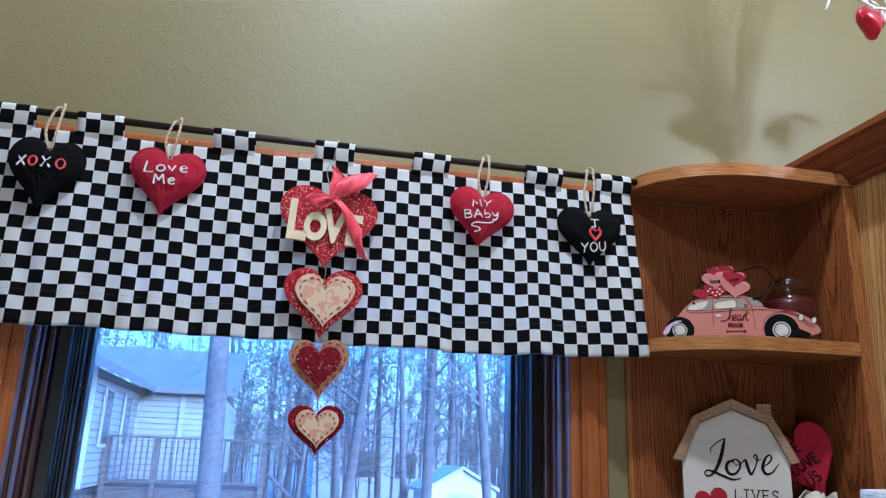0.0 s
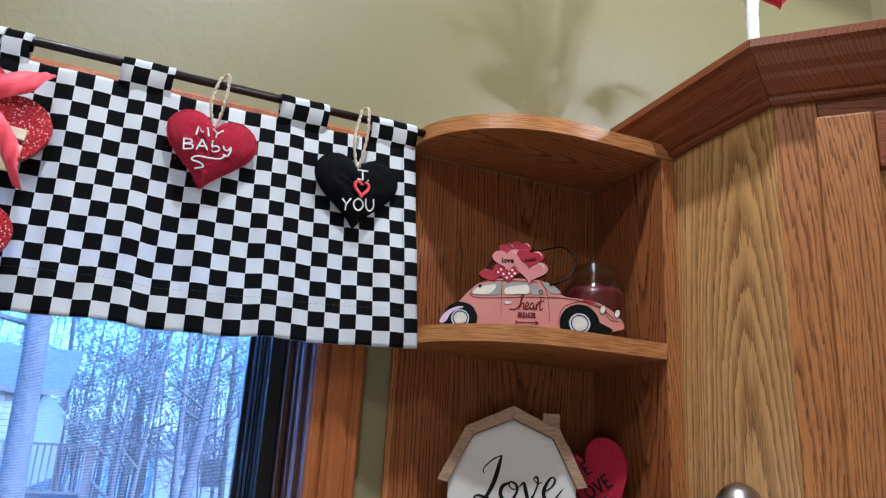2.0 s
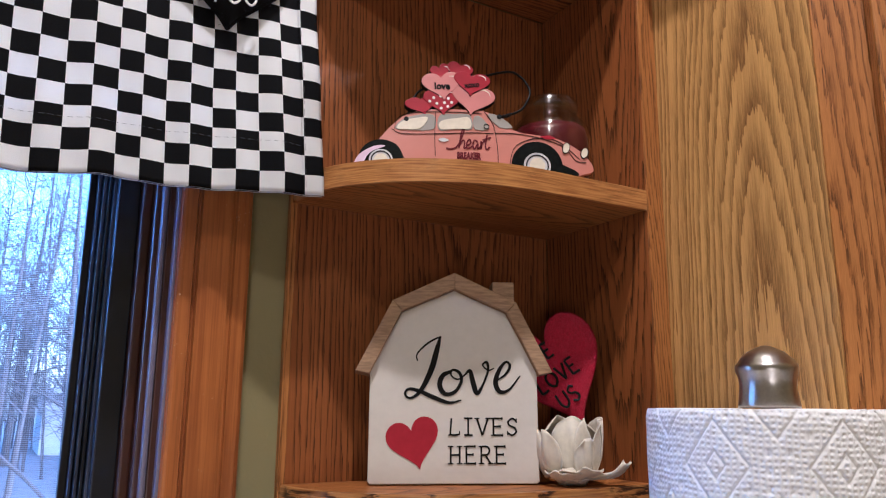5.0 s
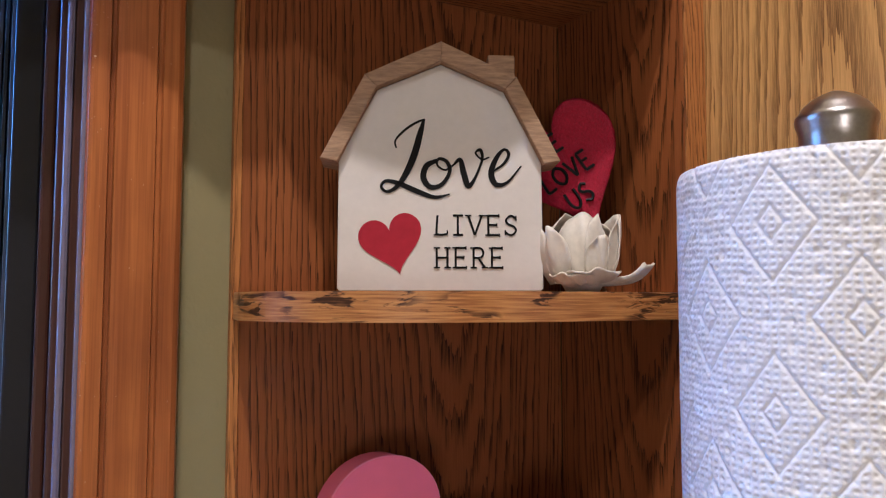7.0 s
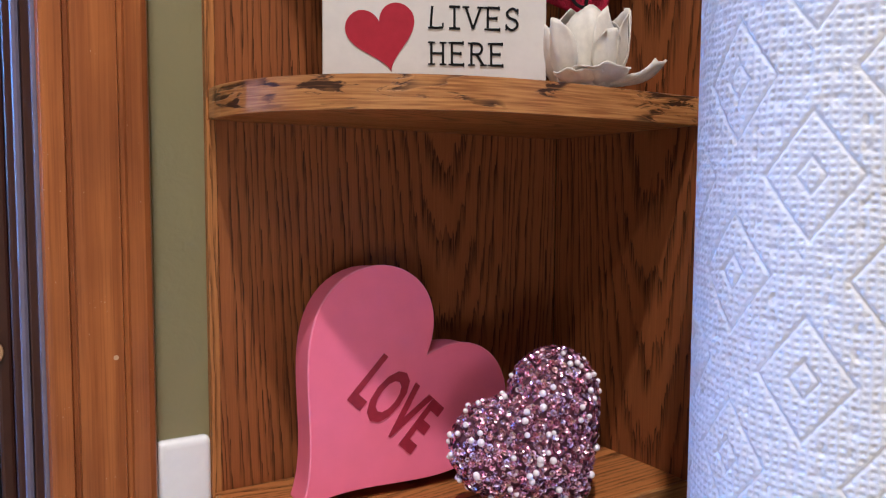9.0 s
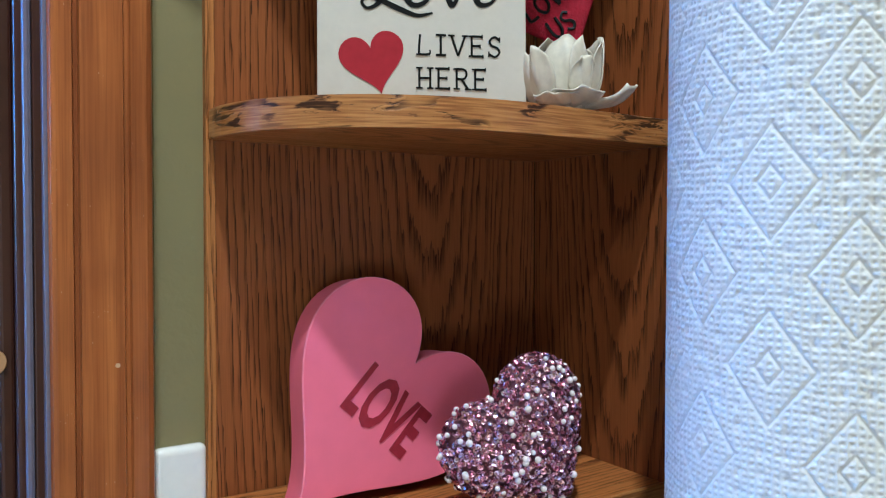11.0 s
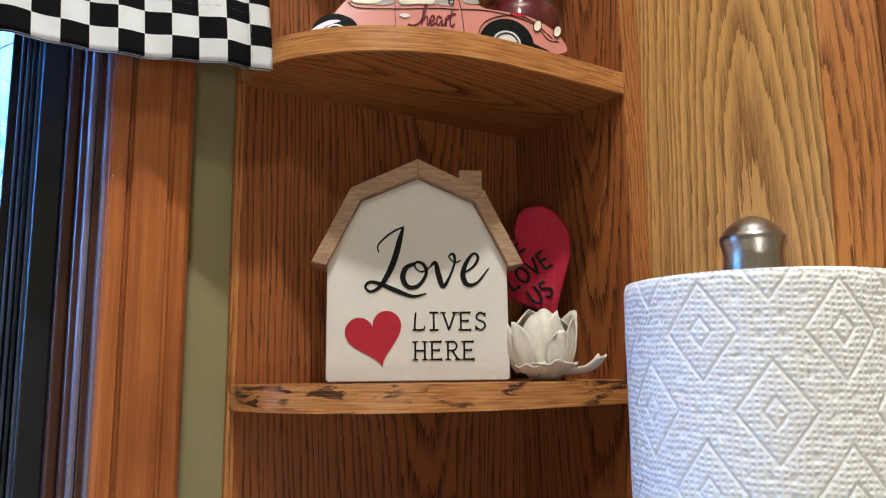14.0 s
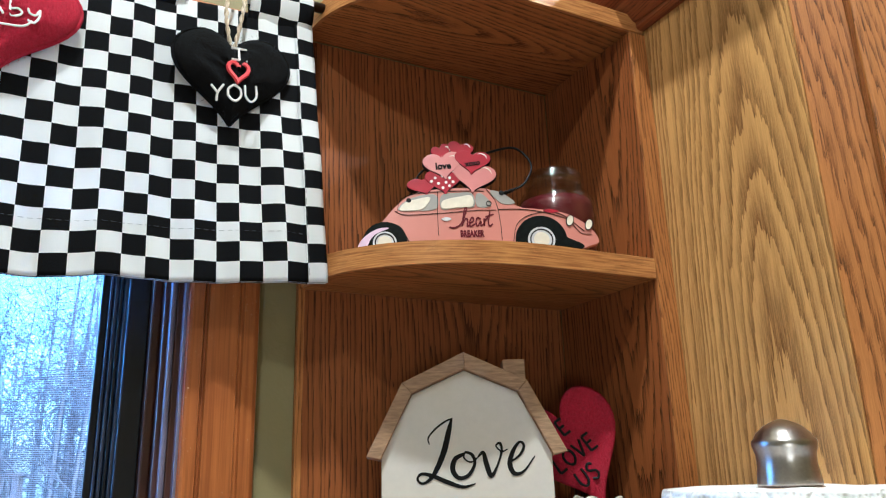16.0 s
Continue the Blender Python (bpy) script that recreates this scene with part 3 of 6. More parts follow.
STROKES["U"] = (0.68, [[(0.04, 1), (0.04, 0.3), (0.3, 0), (0.58, 0.3), (0.6, 1)]])
STROKES["S"] = (0.6, [[(0.5, 0.86), (0.28, 1), (0.06, 0.8), (0.14, 0.58), (0.42, 0.44), (0.5, 0.2), (0.28, 0), (0.02, 0.14)]])
STROKES["H"] = (0.7, [[(0.08, 1), (0.08, 0)], [(0.58, 1), (0.58, 0)], [(0.08, 0.5), (0.58, 0.5)]])
STROKES["R"] = (0.68, [[(0.08, 1), (0.08, 0)], [(0.08, 1), (0.42, 0.98), (0.54, 0.76), (0.42, 0.52), (0.08, 0.5)], [(0.3, 0.5), (0.6, 0)]])
STROKES["W"] = (0.9, [[(0, 1), (0.2, 0)], [(0.2, 0), (0.4, 0.7)], [(0.4, 0.7), (0.6, 0)], [(0.6, 0), (0.8, 1)]])


def pen_word(word, size, gap=0.12):
    """The strokes of a word as lines of (x, z), and its length."""
    x, lines = 0.0, []
    for ch in word:
        if ch == " ":
            x += 0.5 * size
            continue
        wide, strokes = STROKES[ch]
        for s in strokes:
            pts = smooth_line(s, 5) if len(s) > 2 else s
            lines.append([(x + q[0] * size, q[1] * size) for q in pts])
        x += (wide + gap) * size
    return lines, x - gap * size


def pen_tubes(word, size, radius, cx, cz, turn, depth, bm=None, gap=0.12, wider=1.0):
    """A word laid down in round paint lines, about (cx, cz), at depth(x, z)."""
    bm = bm or bmesh.new()
    lines, wide = pen_word(word, size, gap)
    c, s = math.cos(radians(turn)), math.sin(radians(turn))
    for line in lines:
        pts = []
        for x, z in line:
            x, z = (x - wide / 2) * wider, z - size / 2
            X, Z = cx + c * x - s * z, cz + s * x + c * z
            pts.append((X, depth(X, Z), Z))
        tube(bm, pts, radius, 5)
    return bm


def ribbon(bm, points, widths, y0, y1):
    """A flat inked line of changing width in the plane y, y0 in front."""
    p = [Vector(q[:2]) for q in points]
    rows = []
    for i, q in enumerate(p):
        way = (p[min(i + 1, len(p) - 1)] - p[max(i - 1, 0)])
        way = way.normalized() if way.length > 1e-9 else Vector((1, 0))
        side = Vector((-way.y, way.x)) * widths[i] / 2
        rows.append([bm.verts.new((q.x + e * side.x, y, q.y + e * side.y)) for e, y in ((1, y0), (-1, y0), (-1, y1), (1, y1))])
    for a, b in zip(rows, rows[1:]):
        for k in range(4):
            bm.faces.new((a[k], a[(k + 1) % 4], b[(k + 1) % 4], b[k]))
    bm.faces.new(rows[0][::-1])
    bm.faces.new(rows[-1])
    return bm


def lettering(body, size, material, parent, at, turn=0.0, thick=0.0004, squeeze=1.0, bold=0.0, name="lettering", label="", shear=0.0):
    """Words in the built-in font, centred at (x, y, z), facing -y. turn: degrees counter-clockwise."""
    cu = bpy.data.curves.new(name, "FONT")
    cu.body, cu.size, cu.extrude, cu.offset, cu.shear = body, size, thick, bold, shear
    cu.align_x, cu.align_y = "CENTER", "CENTER"
    cu.resolution_u = 3
    tmp = new("letters", cu)
    me = bpy.data.meshes.new_from_object(tmp.evaluated_get(bpy.context.evaluated_depsgraph_get()))
    bpy.data.objects.remove(tmp)
    bpy.data.curves.remove(cu)
    me.transform(Matrix.Translation(at) @ pose(0, 0, 0, 0, -turn, 0) @ pose(0, 0, 0, 90, 0, 0) @ Matrix.Diagonal((squeeze, 1, 1, 1)))
    bm = bmesh.new()
    bm.from_mesh(me)
    bpy.data.meshes.remove(me)
    return part(name, bm, material, parent, label)


# ---- the room ----
ROOM_X0, ROOM_X1, ROOM_Y0, CEIL = -2.7, 0.91, -3.3, 3.60
WALL_Y = 0.006  # the window wall's inner face
WIN_X0, WIN_X1, WIN_Z0, WIN_Z1 = -0.8045, -0.0925, 1.02, 2.06


def setting(name, bm, material, label, category):
    return tagged(part(name, bm, material), label, category, kind="structure")


def build_room():
    bm = bmesh.new()
    y0, y1 = WALL_Y, WALL_Y + 0.16
    box(ROOM_X0, WIN_X0, y0, y1, -0.8, CEIL, bm=bm)
    box(WIN_X1, ROOM_X1 + 0.12, y0, y1, -0.8, CEIL, bm=bm)
    box(WIN_X0, WIN_X1, y0, y1, -0.8, WIN_Z0, bm=bm)
    box(WIN_X0, WIN_X1, y0, y1, WIN_Z1, CEIL, bm=bm)
    setting("wall_north", bm, WALL, "olive green painted plaster wall around the window", "wall")
    setting("wall_east", box(ROOM_X1, ROOM_X1 + 0.12, ROOM_Y0, WALL_Y, -0.8, CEIL), WALL, "olive green painted plaster wall", "wall")
    setting("wall_west", box(ROOM_X0 - 0.12, ROOM_X0, ROOM_Y0, WALL_Y + 0.16, -0.8, CEIL), WALL, "olive green painted plaster wall", "wall")
    setting("wall_south", box(ROOM_X0 - 0.12, ROOM_X1 + 0.12, ROOM_Y0 - 0.12, ROOM_Y0, -0.8, CEIL), WALL, "olive green painted plaster wall", "wall")
    setting("floor", box(ROOM_X0 - 0.12, ROOM_X1 + 0.12, ROOM_Y0 - 0.12, WALL_Y + 0.16, -0.1, 0), FLOOR, "brown wooden kitchen floor", "floor")
    setting("ceiling", box(ROOM_X0 - 0.12, ROOM_X1 + 0.12, ROOM_Y0 - 0.12, WALL_Y + 0.16, CEIL, CEIL + 0.1), CEILING, "plain white ceiling", "ceiling")


build_room()


def casing_bar(x0, x1, z0, z1, flip):
    """A flat casing board with two shallow grooves down its length and a rounded outer edge."""
    w = x1 - x0
    prof = [(0, 0.018), (0, 0.004), (0.0015, 0.0012), (0.004, 0.0), (0.0125, 0.0), (0.0135, 0.0034), (0.0157, 0.0034), (0.0165, -0.0009), (0.0215, -0.0012),
            (0.0355, -0.0012), (0.0400, -0.0009), (0.0410, 0.003), (0.0435, 0.003), (0.0445, 0.0), (w - 0.005, 0.0012), (w - 0.0015, 0.004), (w, 0.009), (w, 0.018)]
    bm = bmesh.new()
    rows = []
    for z in (z0, z1):
        rows.append([bm.verts.new(((x1 - u) if flip else (x0 + u), -0.012 + d, z)) for u, d in prof])
    n = len(prof)
    for k in range(n):
        bm.faces.new((rows[0][k], rows[0][(k + 1) % n], rows[1][(k + 1) % n], rows[1][k]))
    bm.faces.new(rows[0][::-1])
    bm.faces.new(rows[1])
    return bm


def build_window():
    win = thing("window_1", pose(0, 0, 0), "tall kitchen window with black sash, insect screen and stained wood casing", "window", kind="structure")
    cx = -0.0925
    part("casing", casing_bar(cx, -0.034, WIN_Z0 - 0.06, 2.066, False), PINE, win, "orange-stained wood casing with grooves and specks")
    part("casing", casing_bar(-0.863, -0.8045, WIN_Z0 - 0.06, 2.066, True), PINE, win, "orange-stained wood casing with grooves and specks")
    head = casing_bar(2.0665, 2.1285, 0.034, 0.863, False)
    bmesh.ops.transform(head, matrix=Matrix(((0, 0, -1, 0), (0, 1, 0, 0), (1, 0, 0, 0), (0, 0, 0, 1))), verts=head.verts)
    bmesh.ops.recalc_face_normals(head, faces=head.faces)
    part("head_casing", head, PINE, win)
    part("sill", box(-0.88, -0.02, -0.05, 0.012, WIN_Z0 - 0.092, WIN_Z0 - 0.063, 0.005), PINE, win)
    for inner, sgn in ((WIN_X1, -1), (WIN_X0, 1)):
        def at(u, v):
            return min(inner + sgn * u, inner + sgn * v), max(inner + sgn * u, inner + sgn * v)

        part("weatherstrip", box(*at(-0.0003, 0.0022), -0.0085, 0.003, WIN_Z0, WIN_Z1, 0.0006), WEATHER, win, "vinyl strip with reflected daylight in its lilac-grey")
        part("jamb", box(*at(0.0, 0.0065), 0.003, 0.13, WIN_Z0, WIN_Z1, 0.001), JAMB, win, "brown wooden jamb")
        part("weatherstrip", box(*at(0.0066, 0.0112), 0.003, 0.0135, WIN_Z0, WIN_Z1, 0.0022), WEATHER, win)
        part("stop", box(*at(0.0066, 0.0150), 0.0137, 0.13, WIN_Z0, WIN_Z1, 0.002), JAMB, win)
        part("stop", box(*at(0.0151, 0.0230), 0.027, 0.13, WIN_Z0, WIN_Z1, 0.002), JAMB, win)
        part("sash_stile", box(*at(0.0231, 0.0402), 0.040, 0.13, WIN_Z0, WIN_Z1, 0.0015), DARK_FRAME, win, "black vinyl sash stile")
        for k in range(3):
            part("track", box(*at(0.0404 + 0.0036 * k, 0.0426 + 0.0036 * k), 0.0525 + 0.004 * k, 0.0845, WIN_Z0, WIN_Z1, 0.0005), DARK_FRAME if k % 2 else TRACK, win)
        part("track_back", box(*at(0.0403, 0.0534), 0.0850, 0.1295, WIN_Z0, WIN_Z1, 0.0005), DARK_FRAME, win)
        part("track", box(*at(0.0515, 0.0534), 0.066, 0.0845, WIN_Z0, WIN_Z1, 0.0005), TRACK, win)
        part("screen_frame", box(*at(0.0535, 0.0594), 0.078, 0.092, WIN_Z0, WIN_Z1, 0.001), DARK_FRAME, win, "black screen frame")
    gx0, gx1 = WIN_X0 + 0.0595, WIN_X1 - 0.0595
    part("sash_rail", box(gx0, gx1, 0.080, 0.12, WIN_Z0, WIN_Z0 + 0.06, 0.002), DARK_FRAME, win)
    part("sash_rail", box(gx0, gx1, 0.080, 0.12, WIN_Z1 - 0.06, WIN_Z1, 0.002), DARK_FRAME, win)
    pane = part("pane", box(gx0 - 0.003, gx1 + 0.003, 0.100, 0.104, WIN_Z0 + 0.05, WIN_Z1 - 0.05), PANE, win, "clear window glass")
    pane.visible_shadow = False
    bm = bmesh.new()
    bm.faces.new([bm.verts.new(p) for p in ((gx0, 0.088, WIN_Z0 + 0.055), (gx1, 0.088, WIN_Z0 + 0.055), (gx1, 0.088, WIN_Z1 - 0.055), (gx0, 0.088, WIN_Z1 - 0.055))])
    part("screen", bm, SCREEN, win, "fine grey insect screen")
    knob = lathe([(0, 0.0), (0.0076, 0.0), (0.0081, 0.0006), (0.0081, 0.0018), (0.0076, 0.0025), (0, 0.0026)], 40)
    cut = bmesh.ops.bisect_plane(knob, geom=knob.verts[:] + knob.edges[:] + knob.faces[:], plane_co=(0, 0, 0), plane_no=(-1, 0, 0), clear_outer=True)
    bmesh.ops.edgeloop_fill(knob, edges=[e for e in cut["geom_cut"] if isinstance(e, bmesh.types.BMEdge)])
    bmesh.ops.transform(knob, matrix=pose(-0.1200, 0.0268, 1.481, 90, 0, 0), verts=knob.verts)
    part("latch_tab", knob, LATCH, win, "half-round tan latch tab")


build_window()

# ---- end shelf unit beside the window ----
W, D = 0.278, 0.143  # inner width, depth
Z0, Z2, Z1, ZT = 1.383, 1.637, 1.888, 2.136  # shelf tops
FACE = 0.298  # side face of the corner cabinet


def shelf_line(x_end, inset=0.0):
    """The curved front of a shelf, from the wall to the cabinet."""
    out = []
    for k in range(25):
        a = math.pi / 2 * k / 24
        out.append((0.17 - (0.17 - inset) * math.cos(a), -0.006 - (D - 0.006 - inset) * math.sin(a) ** 0.92))
    return out + [(x_end, -D + inset)]


def build_end_shelf():
    unit = thing("end_shelf_unit", pose(0, 0, 0), "stained oak open end shelf with rounded shelves beside the window", "shelf unit")
    part("back_panel", box(0.0, W, 0.0, WALL_Y, Z0 - 0.019, ZT - 0.019, 0.0008), OAK_BACK, unit, "dark brown oak back panel")
    part("edge_strip", box(-0.0006, 0.0055, -0.0014, WALL_Y - 0.0002, Z0 - 0.018, ZT - 0.02, 0.0006), OAK_FRAME, unit, "lighter oak edge strip")
    part("side_panel", box(W, FACE - 0.0006, -D + 0.0015, 0.0, Z0 - 0.019, ZT - 0.0195, 0.001), OAK_BACK_SIDE, unit, "dark brown oak side panel")
    part("front_edge", box(W - 0.0004, FACE - 0.0008, -D - 0.001, -D + 0.0012, Z0 - 0.018, ZT - 0.02, 0.0006), OAK_FRAME, unit, "lighter oak edge strip")
    for z in (Z0, Z2, Z1, ZT):
        end = FACE - 0.002
        line = shelf_line(end, 0.003)
        bm = prism([(0.0, -0.0004)] + line + [(end, -0.0004)] if z == ZT else [(0.0, -0.0004)] + shelf_line(W - 0.0004, 0.003) + [(W - 0.0004, -0.0004)], z - 0.018, z)
        shelf = part("shelf", bm, OAK_SHELF, unit, "rounded oak shelf")
        outer, inner = shelf_line(end), shelf_line(end, 0.0032)
        bm = prism(outer + inner[::-1], z - 0.0182, z + 0.0004, 0.0012)
        if z == Z2:
            part("edge_band", bm, OAK_EDGE, shelf, "oak edge band with dark grain marks")
        else:
            part("edge_band", bm, OAK_EDGE_FRESH, shelf, "smooth oak edge band")


build_end_shelf()

# ---- diagonal corner cabinet ----
DIAG = math.sqrt(0.5)


def build_corner_cabinet():
    cab = thing("corner_cabinet", pose(0, 0, 0), "golden oak diagonal corner wall cabinet with raised panel door", "cabinet")
    z0, z1, wide = 1.372, 2.126, 0.4342
    part("side_panel", box(FACE, FACE + 0.012, -0.2965, 0.005, z0, z1, 0.0006), OAK_VENEER, cab, "pale oak veneer side panel")
    part("side_panel", box(0.6055, 0.909, -0.6055, -0.5935, z0, z1, 0.0006), OAK_SIDE, cab)
    part("top_panel", prism([(FACE + 0.001, 0.004), (FACE + 0.001, -0.297), (0.605, -0.604), (0.908, -0.604), (0.908, 0.004)], z1, z1 + 0.012), OAK_SHELF, cab)
    part("bottom_panel", prism([(FACE + 0.013, 0.003), (FACE + 0.013, -0.29), (0.605, -0.592), (0.905, -0.592), (0.905, 0.003)], z0 + 0.004, z0 + 0.02), OAK_SHELF, cab)
    # The front has its own turned axes, so that its wood grain runs true.
    front = new("face_frame", mesh_of("face_frame", box(0, 0.0405, -0.0, 0.018, z0, z1, 0.001), OAK_FRAME))
    turn = pose(FACE, -FACE, 0, 0, 0, -45)
    front.parent, front.matrix_local = cab, turn
    tagged(front, "golden oak face frame stile")

    def on(name, bm, material, parent, label=""):
        c = centred(bm)
        ob = new(name, mesh_of(name, bm, material))
        ob.parent = parent
        ob.matrix_local = Matrix.Translation(c)
        return tagged(ob, label)

    on("stile", box(wide - 0.0405, wide, 0, 0.018, z0, z1, 0.001), OAK_FRAME, front)
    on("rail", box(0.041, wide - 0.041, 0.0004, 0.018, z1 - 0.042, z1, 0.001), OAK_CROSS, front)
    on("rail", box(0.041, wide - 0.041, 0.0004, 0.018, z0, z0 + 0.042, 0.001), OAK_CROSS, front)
    door = new("door", mesh_of("door", box(0.036, 0.088, -0.019, -0.001, z0 + 0.03, z1 - 0.030, 0.003), OAK_FRAME))
    door.parent, door.matrix_local = cab, turn
    tagged(door, "closed golden oak raised panel door")
    on("door_stile", box(wide - 0.088, wide - 0.036, -0.019, -0.001, z0 + 0.03, z1 - 0.03, 0.003), OAK_FRAME, door)
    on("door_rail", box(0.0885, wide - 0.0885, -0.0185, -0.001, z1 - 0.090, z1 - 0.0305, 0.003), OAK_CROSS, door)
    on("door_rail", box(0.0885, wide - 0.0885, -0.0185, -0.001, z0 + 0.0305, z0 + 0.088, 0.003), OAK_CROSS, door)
    px0, px1, pz0, pz1 = 0.089, wide - 0.089, z0 + 0.0885, z1 - 0.0905
    bm = bmesh.new()
    rings = [[bm.verts.new((x, y, z)) for x, z in ((px0 + i, pz0 + i), (px1 - i, pz0 + i), (px1 - i, pz1 - i), (px0 + i, pz1 - i))] for i, y in ((0.0, -0.008), (0.004, -0.006), (0.034, -0.0145), (0.036, -0.0165))]
    for a, b in zip(rings, rings[1:]):
        for k in range(4):
            bm.faces.new((a[k], a[(k + 1) % 4], b[(k + 1) % 4], b[k]))
    bm.faces.new(rings[-1])
    on("panel", bm, OAK_SIDE, door, "raised oak centre panel")

    # Crown: a stepped profile of (out, up), mitred at the corner.
    prof = [(0.0, 2.121), (0.006, 2.121), (0.009, 2.1235), (0.009, 2.128), (0.013, 2.1295), (0.024, 2.141), (0.0265, 2.1455), (0.034, 2.152), (0.0405, 2.1635), (0.044, 2.166), (0.0475, 2.168), (0.0475, 2.177), (0.030, 2.177), (0.0, 2.1275)]

    def crown(path_a, path_b, name, material):
        bm = bmesh.new()
        rows = []
        for (x, y), (mx, my) in (path_a, path_b):
            rows.append([bm.verts.new((x + o * mx, y + o * my, z)) for o, z in prof])
        n = len(prof)
        for k in range(n):
            bm.faces.new((rows[0][k], rows[0][(k + 1) % n], rows[1][(k + 1) % n], rows[1][k]))
        bm.faces.new(rows[0][::-1])
        bm.faces.new(rows[1])
        return part(name, bm, material, cab, "stepped dark oak crown moulding")

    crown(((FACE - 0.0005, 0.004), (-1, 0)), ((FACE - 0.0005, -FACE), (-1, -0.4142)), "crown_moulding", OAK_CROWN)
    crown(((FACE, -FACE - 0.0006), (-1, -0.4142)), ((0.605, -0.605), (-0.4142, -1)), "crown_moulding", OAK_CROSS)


build_corner_cabinet()


def build_switch_plate():
    bm = box(-0.0335, -0.0005, -0.001, WALL_Y, 1.305, 1.4205, 0.0)
    bmesh.ops.bevel(bm, geom=[e for e in bm.edges if min(v.co.y for v in e.verts) < 0.0], offset=0.005, segments=4, affect="EDGES", profile=0.6)
    plate_ob = part("switch_plate", bm, PLATE, None, "", True)
    tagged(plate_ob, "glossy white wall plate squeezed between casing and cabinet", "wall plate", kind="structure")


build_switch_plate()

# ---- valance on its rod ----
ROD_Y, ROD_Z = -0.040, 2.128
CHECK_SIZE = 0.0168  # along the drop; fifteen checks from hem to seam
VAL_X0, VAL_X1, VAL_TOP, VAL_LOW = -1.0, 0.0065, 2.107, 1.8555


def cloth_low(x):
    """The hem's height: nearly level, lifting a little towards the shelf."""
    k = min(1.0, max(0.0, (x + 0.24) / 0.24))
    return VAL_LOW + 0.0070 * k * k * (3 - 2 * k) + 0.0010 * math.sin(x * 33.0) + 0.0008 * math.sin(x * 75.0)


def cloth_right(a):
    """The right edge slants inwards from the hem (1) up to the seam (0)."""
    return VAL_X1 - 0.0115 * (1 - a)


def check_at(x, a):
    """Checks counted along the cloth, a from the seam (0) to the hem (1): the seam is gathered a little more."""
    top = -1.19 - 58.77 * x - 0.043 * math.sin(6.0 * x) + 0.048 * math.cos(35.0 * x)
    low = -0.568 - 58.06 * x + 0.119 * math.cos(12.0 * x) + 0.062 * math.sin(23.0 * x) - 0.082 * math.cos(23.0 * x)
    return 200.0 - top - (low - top) * a


def cloth_y(x, z):
    """How far the cloth stands from the wall: soft folds that grow towards the hem."""
    k = min(1.0, max(0.0, (VAL_TOP - z) / 0.235))
    fold = 0.0034 * math.sin(x * 41.0 + 0.6 * math.sin(x * 17.0)) + 0.0018 * math.sin(x * 93.0 + 1.3) + 0.0015 * math.sin(x * 190.0 + z * 22)
    sag = 0.0022 * noise.noise((x * 16.0, z * 14.0, 1.7)) * 2
    near = min(1.0, max(0.0, (x + 0.16) / 0.16))
    flare = 0.018 * near * near * (3 - 2 * near) * k  # the shelf pushes the corner out
    return ROD_Y + 0.0025 - flare - 0.001 * k + fold * (0.25 + 0.75 * k) + sag


def cloth_grid(rows, cols, place, name, parent, label=""):
    """A sheet of cloth with thickness and check coordinates; place(i, j) gives the point and its cloth coordinates."""
    bm = bmesh.new()
    uv = bm.loops.layers.uv.new("UVMap")
    grid, flat = [], {}
    for i in range(rows + 1):
        line = []
        for j in range(cols + 1):
            p, q = place(i / rows, j / cols)
            v = bm.verts.new(p)
            flat[v] = q
            line.append(v)
        grid.append(line)
    for i in range(rows):
        for j in range(cols):
            f = bm.faces.new((grid[i][j], grid[i][j + 1], grid[i + 1][j + 1], grid[i + 1][j]))
            for loop in f.loops:
                loop[uv].uv = flat[loop.vert]
    ob = part(name, bm, CHECK, parent, label, True)
    thick = ob.modifiers.new("thickness", "SOLIDIFY")
    thick.thickness, thick.offset = 0.0011, 0.0
    return ob


